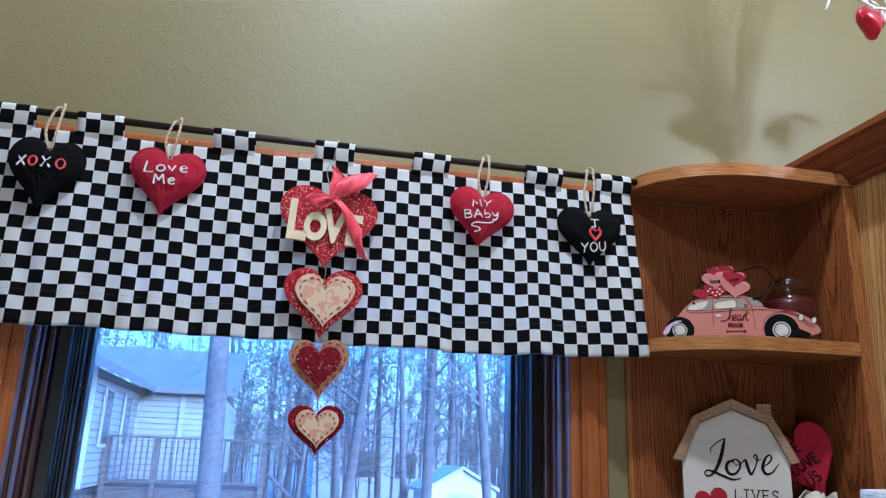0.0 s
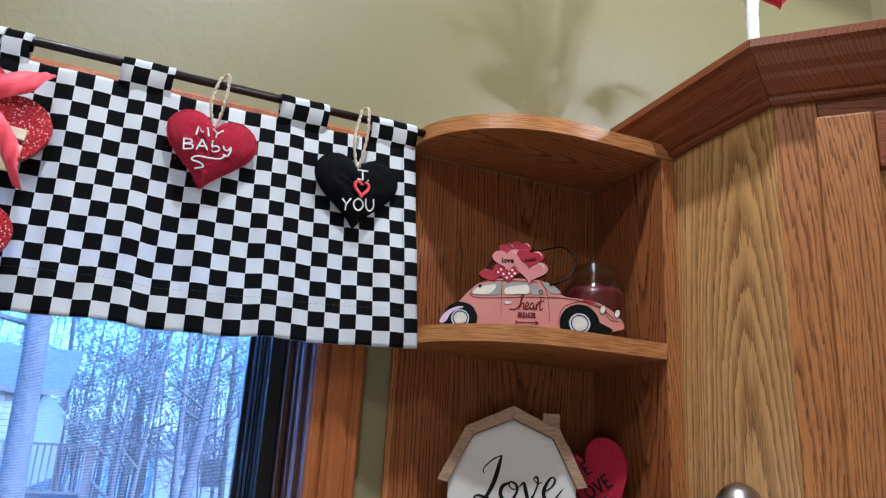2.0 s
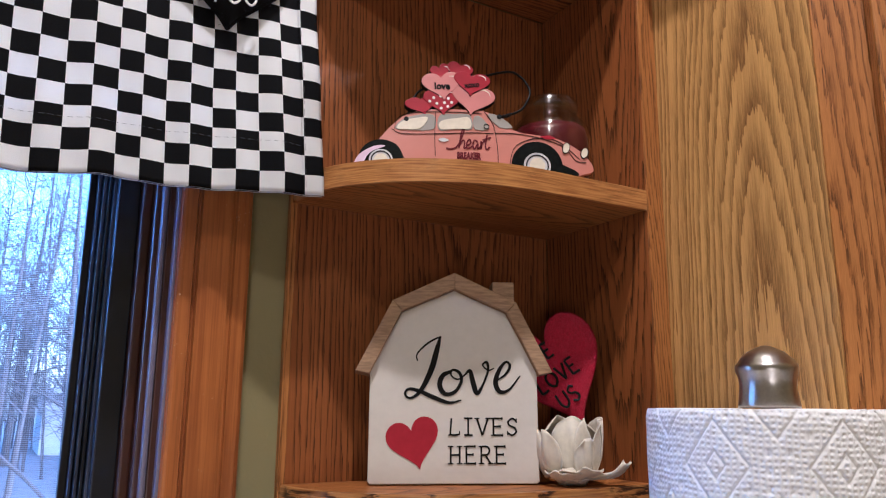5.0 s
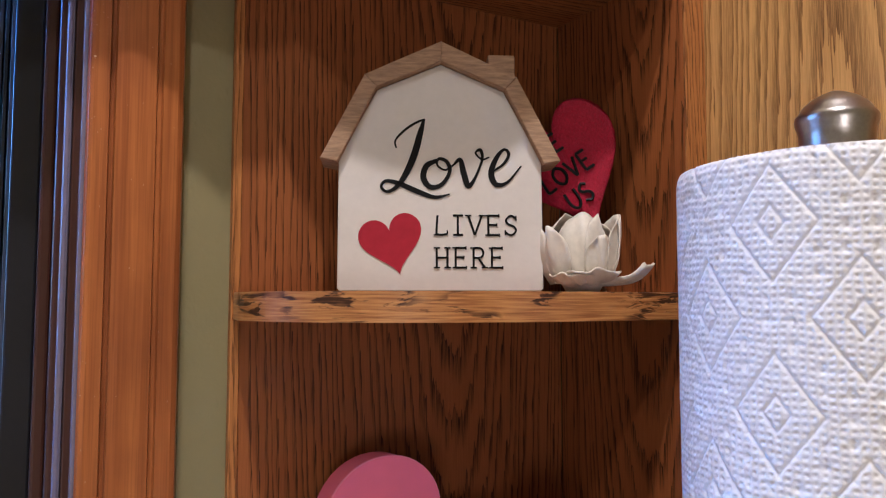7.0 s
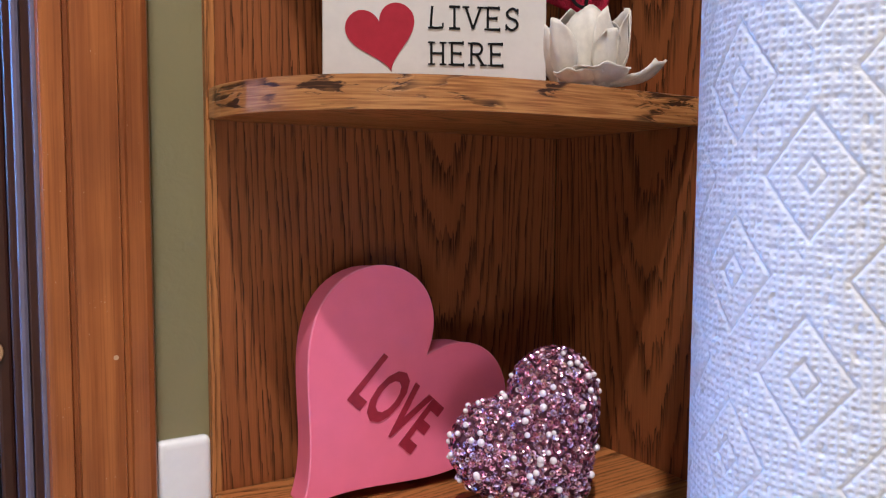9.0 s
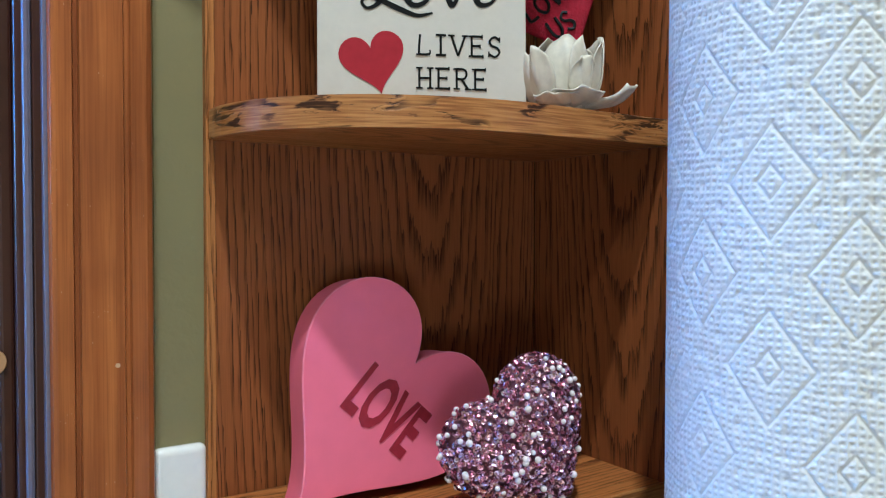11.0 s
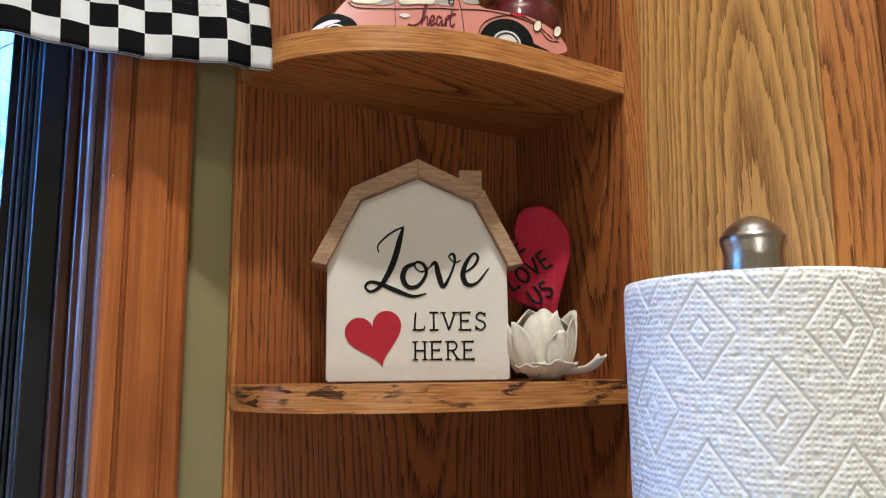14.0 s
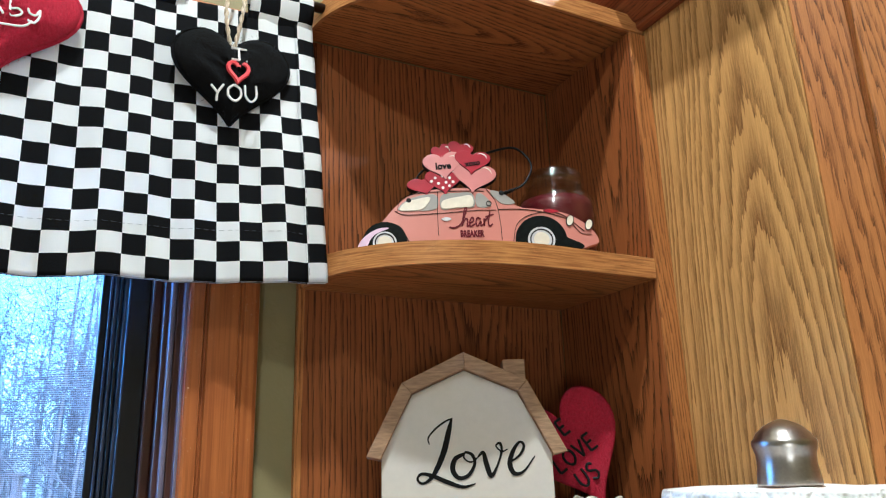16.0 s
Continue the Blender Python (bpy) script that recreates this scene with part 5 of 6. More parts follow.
    word = [[(432, 416), (455, 418), (480, 408), (500, 380), (508, 360), (498, 366), (486, 414)], [(488, 408), (502, 392), (510, 396), (508, 414), (520, 410)], [(520, 406), (536, 398), (530, 388), (518, 402), (522, 415), (542, 408)],
            [(566, 394), (552, 390), (545, 404), (552, 415), (566, 400), (566, 414), (578, 408)], [(580, 392), (580, 414), (584, 398), (598, 390)], [(606, 372), (598, 404), (604, 415), (616, 408)], [(586, 388), (604, 384), (622, 380)]]
    bm = bmesh.new()
    for line in word:
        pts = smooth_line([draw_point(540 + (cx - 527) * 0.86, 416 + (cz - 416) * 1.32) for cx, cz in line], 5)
        ribbon(bm, pts, [0.0013] * len(pts), f - 0.0008, f + 0.0003)
    part("lettering", bm, SCRIPT_INK, sign, "dark red script lettering")
    arrow = ink_line([(490, 480), (560, 478), (595, 479)], 0.0008, f - 0.0005, 3)
    part("arrow", arrow, SCRIPT_INK, sign)
    for pts in ([(580, 470), (598, 479), (580, 488)], [(486, 470), (496, 480), (486, 490)]):
        part("arrow_tip", ink_line(pts, 0.0008, f - 0.0006, 2), SCRIPT_INK, sign)
    wire = [(*draw_point(x, z), back) for x, z, back in ((318, 312, 0.0), (322, 268, 0.006), (370, 160, 0.012), (520, 110, 0.012), (613, 92, 0.010), (722, 72, 0.010), (782, 146, 0.008), (752, 228, 0.005), (700, 262, 0.003), (655, 284, -0.001))]
    part("wire_handle", tube(bmesh.new(), smooth_line([(a, c, b) for a, b, c in wire], 8), 0.0011, 6), BLACK_WIRE, sign, "black wire hanging loop", True)
    coil = []
    for k in range(60):
        a, b = draw_point(700 - 45 * k / 60, 268 + 16 * k / 60)
        coil.append((a + 0.0002 * math.cos(k), 0.0015 * math.cos(k * 1.1) - 0.0005, b + 0.0015 * math.sin(k * 1.1)))
    part("wire_coil", tube(bmesh.new(), coil, 0.0005, 5), BLACK_WIRE, sign, "", True)
    for cx, cz in ((313, 310), (655, 285)):
        part("wire_knot", disc(*draw_point(cx, cz), 0.0022, f - 0.0016, f + 0.0008, 14), BLACK_WIRE, sign)


build_car_sign()


def build_candle():
    x, y = 0.2290, -0.070
    jar = thing("candle_jar", pose(x, y, Z1 + 0.0004), "glass jar candle with dark red wax and glass lid", "candle")
    r = 0.0385
    outer = [(0.0, 0.0), (r - 0.003, 0.0), (r, 0.004), (r, 0.060), (r - 0.002, 0.069), (r - 0.007, 0.0755), (0.0255, 0.0790), (0.0245, 0.0810), (0.0245, 0.0830)]
    inner = [(0.0228, 0.0830), (0.0228, 0.0805), (0.0240, 0.0775), (r - 0.009, 0.0740), (r - 0.0045, 0.068), (r - 0.0025, 0.059), (r - 0.0025, 0.006), (0.0, 0.006)]
    part("jar", lathe(outer + inner), JAR_GLASS, jar, "clear glass jar", True)
    part("wax", lathe([(0.0, 0.0068), (r - 0.003, 0.0068), (r - 0.003, 0.059), (r - 0.005, 0.0675), (0.0, 0.0685)]), WAX, jar, "dark red wax", True)
    lid = [(0.0, 0.0972), (0.0255, 0.0972), (0.0272, 0.0955), (0.0276, 0.0860), (0.0272, 0.0838), (0.0232, 0.0838), (0.0232, 0.0850), (0.0258, 0.0858), (0.0258, 0.0945), (0.0, 0.0950)]
    part("lid", lathe(lid), LID_GLASS, jar, "pale clear glass lid", True)


build_candle()

# ---- middle shelf: barn sign, felt heart, rose ----


def build_barn_sign():
    sign = thing("barn_sign", pose(0.126, -0.063, Z2 + 0.0006, -2.5, 0, -25), "white barn-shaped wooden sign reading Love Lives Here", "sign")
    u = 2.72e-4

    def at(cx, cz):
        return ((cx - 361) * u * 1.03, (651 - cz) * u)

    hw = 0.0695
    knee, peak, eave = at(205, 142), at(358, 72), at(113, 322)
    body = [(-hw + 0.002, 0.0), (-hw, 0.002), (-hw, eave[1]), knee, (0, peak[1]), (-knee[0], knee[1]), (hw, eave[1]), (hw, 0.002), (hw - 0.002, 0.0)]
    part("body", plate(body, -0.009, 0.009, 0.0008), PAINT_WHITE, sign, "cream-white painted barn body")
    outer = [(-0.0815, eave[1] - 0.0005), (knee[0] - 0.0085, knee[1] + 0.009), (0.0, peak[1] + 0.0145), (-knee[0] + 0.0085, knee[1] + 0.009), (0.0815, eave[1] - 0.0005)]
    inner = [(-hw - 0.0004, eave[1] - 0.003), (knee[0] - 0.0004, knee[1] + 0.0004), (0.0, peak[1] + 0.0005), (-knee[0] + 0.0004, knee[1] + 0.0004), (hw + 0.0004, eave[1] - 0.003)]
    for k in range(4):
        part("roof_board", plate([outer[k], outer[k + 1], inner[k + 1], inner[k]], -0.0155, 0.0145, 0.0008), BARN_WOOD, sign, "grey-brown weathered roof board")
    part("chimney", box(0.0335, 0.0525, -0.006, 0.012, 0.140, 0.1665, 0.0008), BARN_WOOD, sign, "small wooden chimney block")
    rng = random.Random(4)
    bm = bmesh.new()
    for k in range(7):
        pts = [(0.026 + rng.uniform(-0.004, 0.004), 0.015, 0.158 + rng.uniform(-0.003, 0.003)), (0.045 + rng.uniform(-0.003, 0.003), 0.0165, 0.153 + rng.uniform(-0.003, 0.004)), (0.060 + rng.uniform(-0.003, 0.003), 0.0165, 0.136), (0.072 + rng.uniform(-0.002, 0.004), 0.0165, 0.110 + rng.uniform(-0.006, 0.006))]
        tube(bm, smooth_line(pts, 5), 0.0008, 5)
    part("twine", bm, TWINE, sign, "frayed jute twine", kind="stuff")
    f = -0.009
    # brush script: control points with a pen width each
    love = [[(252, 292, 3), (250, 272, 4), (272, 246, 5), (300, 226, 5), (322, 217, 4)],
            [(320, 216, 5), (310, 254, 13), (296, 308, 15), (276, 356, 13), (254, 390, 9), (230, 403, 6), (216, 390, 6), (228, 376, 7), (258, 382, 10), (304, 402, 11), (346, 416, 8), (382, 408, 3)],
            [(352, 322, 8), (326, 336, 12), (318, 366, 13), (334, 390, 11), (362, 384, 9), (382, 352, 8), (376, 326, 8), (356, 318, 6), (352, 334, 4), (372, 346, 4), (398, 328, 4)],
            [(394, 330, 5), (408, 320, 9), (416, 352, 13), (428, 387, 11), (446, 362, 6), (462, 318, 6), (458, 294, 7), (446, 302, 4), (462, 318, 4), (480, 312, 3)],
            [(482, 352, 4), (514, 330, 6), (528, 304, 7), (516, 292, 6), (496, 316, 10), (484, 354, 13), (496, 382, 11), (524, 376, 6), (558, 334, 3)]]
    for line in love:
        pts = smooth_line([(*at(a, b), w * u * 1.18) for a, b, w in line], 7)
        part("lettering", ribbon(bmesh.new(), pts, [p[2] for p in pts], f - 0.0006, f + 0.0003), INK, sign, "black brush script stroke")
    part("red_heart", plate(heart_line(0.0430, 0.0405, 56, 14, -0.0325, 0.0305), f - 0.0006, f + 0.0003), RED_PRINT, sign, "printed red heart")

    def slab(word, x0, z0, size, wide):
        x = x0
        for ch in word:
            w, strokes = STROKES[ch]
            bm = bmesh.new()
            for s in strokes:
                pts = smooth_line(s, 5) if len(s) > 2 else s
                p = [(x + q[0] * size * wide, z0 + q[1] * size) for q in pts]
                upright = abs(p[0][0] - p[-1][0]) < 0.0006
                ribbon(bm, p, [size * 0.108] * len(p), f - 0.0006, f + 0.0003)
                ends = [e for e in (p[0], p[-1])] if (upright or ch in "VR") and ch not in "SI" else []
                for ex, ez in ends:
                    if ch == "R" and len(s) > 2:
                        continue
                    if ch == "V" and abs(ez - z0) < 0.002:
                        continue
                    ribbon(bm, [(ex - size * 0.16, ez), (ex + size * 0.16, ez)], [size * 0.07] * 2, f - 0.0008, f + 0.0003)
                if ch in "EL" and not upright:
                    ribbon(bm, [(p[-1][0], p[-1][1] - size * (0.08 if ch == "E" else 0.0)), (p[-1][0], p[-1][1] + size * (0.08 if ch == "E" else 0.2))], [size * 0.07] * 2, f - 0.0008, f + 0.0003)
            if ch == "S":
                for qx, q0, q1 in ((0.51, 0.74, 1.0), (0.02, 0.0, 0.26)):
                    ribbon(bm, [(x + qx * size * wide, z0 + q0 * size), (x + qx * size * wide, z0 + q1 * size)], [size * 0.07] * 2, f - 0.0008, f + 0.0003)
            if ch == "L":
                ribbon(bm, [(x - 0.06 * size * wide, z0), (x + 0.2 * size * wide, z0)], [size * 0.07] * 2, f - 0.0008, f + 0.0003)
            part("lettering", bm, INK, sign, "black typewriter letter")
            x += (w + 0.20) * size * wide

    slab("LIVES", -0.0042, 0.0382, 0.0133, 1.12)
    slab("HERE", -0.0042, 0.0160, 0.0133, 1.09)


build_barn_sign()


def build_love_us_heart():
    ob = thing("felt_heart", pose(0.2265, -0.078, Z2 + 0.0895, -6, 0, -30), "flat red felt heart lettered We Love Us leaning behind the sign", "heart ornament")
    part("body", puffy_heart(0.091, 0.104, 0.008, 24, lump=0.002), FELT_RED, ob, "red felt heart", True)
    for word, size, x, z in (("WE", 0.0135, -0.017, 0.0175), ("LOVE", 0.0140, -0.003, -0.001), ("US", 0.0140, 0.0065, -0.0190)):
        part("lettering", pen_tubes(word, size, 0.0012, x, z, 34, lambda a, b: -0.0046), MARKER, ob, "black hand-painted lettering")
    part("stick", tube(bmesh.new(), [(0.012, 0.003, 0.0), (0.024, 0.004, -0.0905)], 0.0016, 8), BARN_WOOD, ob, "thin wooden prop stick")


build_love_us_heart()


def petal(wide, high, cup, curl, swirl=0.0, n=12):
    """One silk petal rising from the origin, hollow towards +y, with a round top and a rolled, wavy rim."""
    bm = bmesh.new()
    rows = []
    for i in range(n + 1):
        v = i / n
        row = []
        for j in range(n + 1):
            t = 2 * j / n - 1
            w = wide / 2 * (0.34 + 0.66 * math.sin(math.pi / 2 * min(v / 0.55, 1.0))) * math.sqrt(max(0.0, 1.0 - 0.50 * (max(0.0, v - 0.5) / 0.5) ** 3))
            top = 1.0 - 0.16 * t * t + 0.02 * math.sin(t * 5 + swirl)
            x = t * w
            rim = max(0.0, v - 0.6) / 0.4
            y = -cup * (1 - t * t) * math.sin(math.pi * min(0.9, v * 0.75 + 0.1)) - curl * rim**1.7 * (0.6 + 0.7 * t * t + 0.35 * math.sin(t * 4 + swirl))
            row.append(bm.verts.new((x, y + 0.0007 * math.sin(t * 7 + v * 4 + swirl), high * v * top)))
        rows.append(row)
    for a, b in zip(rows, rows[1:]):
        for j in range(n):
            bm.faces.new((a[j], a[j + 1], b[j + 1], b[j]))
    return bm


def build_rose():
    rose = thing("silk_rose", pose(0.2085, -0.113, Z2 + 0.0008, 0, 0, -30) @ Matrix.Diagonal((1.12, 1.12, 1.36, 1.0)), "white silk rose head lying on the shelf", "artificial flower")
    spec = [(0.042, 0.036, 0.011, -0.004, 212, -8, 0.015), (0.040, 0.035, 0.010, -0.003, 165, -6, 0.013), (0.030, 0.036, 0.008, 0.002, 108, 7, 0.014), (0.024, 0.035, 0.006, 0.003, 80, 5, 0.0135),
            (0.030, 0.035, 0.008, -0.002, 345, -8, 0.005), (0.026, 0.034, 0.008, 0.002, 62, -2, 0.006), (0.026, 0.032, 0.007, 0.001, 200, -3, 0.004), (0.018, 0.024, 0.005, 0.003, 28, 8, 0.012),
            (0.024, 0.029, 0.008, 0.003, 296, 9, 0.0145), (0.026, 0.030, 0.008, 0.002, 258, 8, 0.0165),
            (0.034, 0.017, 0.004, 0.003, 12, 58, 0.010), (0.028, 0.015, 0.004, 0.002, 330, 64, 0.011), (0.017, 0.033, 0.003, -0.005, 72, 79, 0.010)]
    for k, (w, h, cup, curl, spin, tilt, off) in enumerate(spec):
        bm = petal(w, h, cup, curl, k * 1.7)
        bmesh.ops.transform(bm, matrix=pose(0, 0, 0.004, 0, 0, spin) @ pose(0, -off, 0) @ pose(0, 0, 0, tilt, 0, 0), verts=bm.verts)
        ob = part("petal", bm, PETAL, rose, "", True)
        ob.modifiers.new("thickness", "SOLIDIFY").thickness = 0.0006
    part("calyx", lathe([(0.0, 0.0), (0.010, 0.0), (0.013, 0.004), (0.010, 0.010), (0.0, 0.012)], 20), PETAL, rose, "", True)


build_rose()

# ---- lower shelf: pink block heart and sequined heart ----


def build_pink_heart():
    h = thing("block_heart", pose(0.0995, -0.047, Z0 + 0.0006, -4, 0, -4), "thick pink painted wooden heart lettered Love, leaning on the panel", "heart decoration")
    line = heart_line(0.154, 0.154, 96, -45, -0.005, 0.0, 1.0, 0.08)
    low = min(z for _, z in line)
    line = [(x, z - low) for x, z in line]
    bm = plate(line, -0.0145, 0.0145)
    part("body", bm, PINK_BLOCK, h, "smooth pink painted face with chipped edges")
    edge = [(x * 1.001, -0.0146 + 0.0016, z) for x, z in line]
    part("worn_edge", tube(bmesh.new(), edge + edge[:1], 0.0009, 5, False), PINK_EDGE, h, "paler chipped edge")
    lettering("LOVE", 0.0500, ROSE_INK, h, (0.0015, -0.0147, 0.0545), -44, 0.0004, 0.49, 0.0014, "lettering", "dark rose stencilled letters")


build_pink_heart()


def build_sequin_heart():
    x, y = 0.1640, -0.124
    ob = thing("sequin_heart", pose(x, y, Z0 + 0.0445, -8, 0, -14), "puffy heart ornament covered in pink sequins and pearls", "heart ornament")
    wide, high, thick, turn = 0.104, 0.094, 0.042, 36
    base = puffy_heart(wide, high, thick, turn, 10, 64, plump=0.35)
    rng = random.Random(7)
    faces = [(f.calc_center_median(), f.normal.copy(), f.calc_area()) for f in base.faces]
    bmesh.ops.recalc_face_normals(base, faces=base.faces)
    faces = [(f.calc_center_median(), f.normal.copy(), f.calc_area(), [v.co.copy() for v in f.verts]) for f in base.faces]
    part("body", base, SEQUIN_BASE, ob, "mauve cloth heart", True)
    weights = [f[2] for f in faces]
    verts, quads = [], []

    def spot():
        c, n, _, vs = rng.choices(faces, weights)[0]
        a, b = rng.random(), rng.random()
        if len(vs) == 4:
            p = (vs[0] * (1 - a) + vs[1] * a) * (1 - b) + (vs[3] * (1 - a) + vs[2] * a) * b
        else:
            a, b = (a, b) if a + b < 1 else (1 - a, 1 - b)
            p = vs[0] + (vs[1] - vs[0]) * a + (vs[2] - vs[0]) * b
        return p, n

    for _ in range(4600):
        p, n = spot()
        if p.y > 0.012:
            continue
        n = (n + Vector([rng.gauss(0, 0.42) for _ in range(3)])).normalized()
        side = n.orthogonal().normalized()
        up = n.cross(side)
        p = p + n * rng.uniform(0.0004, 0.0022)
        r = rng.uniform(0.0013, 0.0021)
        k0 = len(verts)
        for rr, lift in ((r, 0.0), (r * 0.28, -0.0004)):
            for k in range(7):
                a = 2 * math.pi * k / 7
                verts.append(tuple(p + rr * (math.cos(a) * side + math.sin(a) * up) + n * lift))
        for k in range(7):
            l = (k + 1) % 7
            quads.append((k0 + k, k0 + l, k0 + 7 + l, k0 + 7 + k))
    raw("sequin_cover", verts, quads, SEQUIN, ob, "tiny iridescent pink sequins", False, "stuff")
    ball = bmesh.new()
    bmesh.ops.create_icosphere(ball, subdivisions=2, radius=0.0019)
    pearl_mesh = mesh_of("pearl", ball, PEARL, True)
    count = 0
    while count < 70:
        p, n = spot()
        if p.y > 0.005:
            continue
        count += 1
        pearl = new("pearl", pearl_mesh)
        pearl.parent = ob
        pearl.matrix_local = Matrix.LocRotScale(p + n * 0.0024, None, Vector((1, 1, 1)) * rng.uniform(0.8, 1.2))
    c, s = math.cos(radians(turn)), math.sin(radians(turn))
    nx, nz = -s * high * 0.22, c * high * 0.22
    loop = smooth_line([(nx, -0.002, nz - 0.004), (nx - 0.007, -0.008, nz + 0.004), (nx - 0.010, -0.010, nz - 0.006), (nx - 0.004, -0.014, nz - 0.014)], 6)
    bm = bmesh.new()
    rows = [[bm.verts.new((p[0], p[1] + e, p[2] + 0.3 * e)) for e in (-0.0035, 0.0, 0.0035)] for p in loop]
    for a, b in zip(rows, rows[1:]):
        for k in range(2):
            bm.faces.new((a[k], a[k + 1], b[k + 1], b[k]))
    rb = part("ribbon", bm, RIBBON_PINK, ob, "blush satin ribbon loop", True)
    rb.modifiers.new("thickness", "SOLIDIFY").thickness = 0.0005


build_sequin_heart()

# ---- paper towel on its stand ----
ROLL_X, ROLL_Y, ROLL_R, ROLL_TOP, ROLL_H = 0.2444, -0.2747, 0.0798, 1.6984, 0.300


def emboss(u, v):
    """Relief of the quilted paper at u metres round and v metres up the roll: nested diamonds in a field of fine pits."""
    a, b = 0.03375, 0.0420
    d = np.full_like(u, 9.0)
    for sx, sz in ((0.2865, 0.2257), (0.2865 + a, 0.2257 + b)):
        du = np.abs((u - sx + a) % (2 * a) - a)
        dv = np.abs((v - sz + b) % (2 * b) - b)
        d = np.minimum(d, du / a + dv / (b * 1.12))
    groove = np.exp(-(((d - 0.56) / 0.030) ** 2)) + np.exp(-(((d - 0.17) / 0.030) ** 2))
    pitch = 0.4725 / 136
    wave = 0.00022 * np.sin(310 * v + 4 * np.sin(2 * np.pi * 9 * u / 0.4725)) + 0.00018 * np.sin(2 * np.pi * 31 * u / 0.4725 + 500 * v)
    wander = 0.00035 * np.sin(2 * np.pi * 23 * u / 0.4725 + 60 * v) + 0.00015 * np.sin(2 * np.pi * 57 * u / 0.4725 - 380 * v)
    dots = (0.5 + 0.5 * np.cos(2 * np.pi * (u + wave) / pitch)) * (0.5 + 0.5 * np.cos(2 * np.pi * (v + 0.04 * u + wander) / 0.0034))
    dots = dots * (0.84 + 0.16 * np.sin(2 * np.pi * 71 * u / 0.4725 + 3 * np.sin(430 * v)) * np.sin(610 * v + 2 * np.sin(2 * np.pi * 37 * u / 0.4725)))
    holes = (0.5 + 0.5 * np.cos(2 * np.pi * u / (3 * pitch))) * (0.5 + 0.5 * np.cos(2 * np.pi * v / 0.0102)) * (np.abs(d - 0.86) < 0.10)
    pillow = 0.35 * np.cos(np.clip(d, 0, 0.58) / 0.58 * np.pi)
    return -0.0014 * np.clip(groove, 0, 1) - 0.0012 * dots**1.3 * (1 - np.clip(groove, 0, 1)) - 0.0011 * holes**2 + 0.0005 * pillow + 0.0006


def build_towel_roll():
    z0 = ROLL_TOP - ROLL_H
    roll = thing("paper_towel_roll", pose(ROLL_X, ROLL_Y, z0), "white quilted paper towel roll on an upright stand", "paper towel")
    cols, rows = 810, 480
    ang = np.linspace(0, 2 * np.pi, cols, endpoint=False)
    zz = np.linspace(0, ROLL_H, rows + 1)
    A, Zg = np.meshgrid(ang, zz)
    wob = 0.0006 * np.sin(3 * A + 4 * Zg) + 0.0009 * np.sin(2 * A + 1) * (Zg / ROLL_H) ** 2
    edge = 0.0016 * (np.clip((Zg - ROLL_H + 0.006) / 0.006, 0, 1) ** 2 + np.clip((0.005 - Zg) / 0.005, 0, 1) ** 2)
    R = ROLL_R + emboss(A * 0.0752, Zg) + wob - edge
    verts = np.stack([R * np.cos(A), R * np.sin(A), Zg], -1).reshape(-1, 3)
    i, j = np.meshgrid(np.arange(rows), np.arange(cols), indexing="ij")
    k = (j + 1) % cols
    quads = np.stack([i * cols + j, i * cols + k, (i + 1) * cols + k, (i + 1) * cols + j], -1).reshape(-1, 4)
    raw("paper_sheet", verts, quads.tolist(), TOWEL, roll, "embossed diamond-quilted white paper", True)
    prof = [(0.021, 0.0004), (ROLL_R - 0.0022, 0.0004)]
    for zc in (0.0006, ROLL_H - 0.0006):
        bm = bmesh.new()
        rings = [[bm.verts.new((r * math.cos(a), r * math.sin(a), zc + (0.0006 * math.sin(r * 2600) + 0.0004 * math.sin(5 * a) if zc > 0.1 else 0))) for a in [2 * math.pi * k / 64 for k in range(64)]] for r in np.linspace(0.0205, ROLL_R - 0.0012, 40)]
        for a, b in zip(rings, rings[1:]):
            for q in range(64):
                bm.faces.new((a[q], a[(q + 1) % 64], b[(q + 1) % 64], b[q]))
        part("roll_end", bm, TOWEL, roll, "wound paper layers", True)
    part("core", lathe([(0.0205, 0.0), (0.0205, ROLL_H), (0.0195, ROLL_H), (0.0195, 0.0), (0.0205, 0.0)], 40), CARD, roll, "cardboard core", True)
    # a torn outer sheet that overlaps the winding
    stand = thing("towel_stand", pose(ROLL_X, ROLL_Y, z0), "brushed steel upright paper towel stand with turned finial", "towel holder")
    part("base", lathe([(0.0, -0.016), (0.080, -0.016), (0.083, -0.013), (0.083, -0.006), (0.078, -0.002), (0.0, -0.0005)], 64), STEEL, stand, "round steel base", True)
    part("pole", lathe([(0.006, -0.001), (0.006, ROLL_H + 0.001)], 24), STEEL, stand, "", True)
    h = ROLL_H
    fin = [(0.0, h + 0.0005), (0.0194, h + 0.0005), (0.0196, h + 0.002), (0.0188, h + 0.008), (0.0180, h + 0.0145), (0.0184, h + 0.0205), (0.0198, h + 0.0245), (0.0201, h + 0.0270), (0.0196, h + 0.0290), (0.0184, h + 0.0300),
           (0.0165, h + 0.0334), (0.0120, h + 0.0376), (0.0070, h + 0.0402), (0.0030, h + 0.0418), (0.0, h + 0.0422)]
    part("finial", lathe(fin, 56), STEEL, stand, "turned brushed steel finial", True)


build_towel_roll()


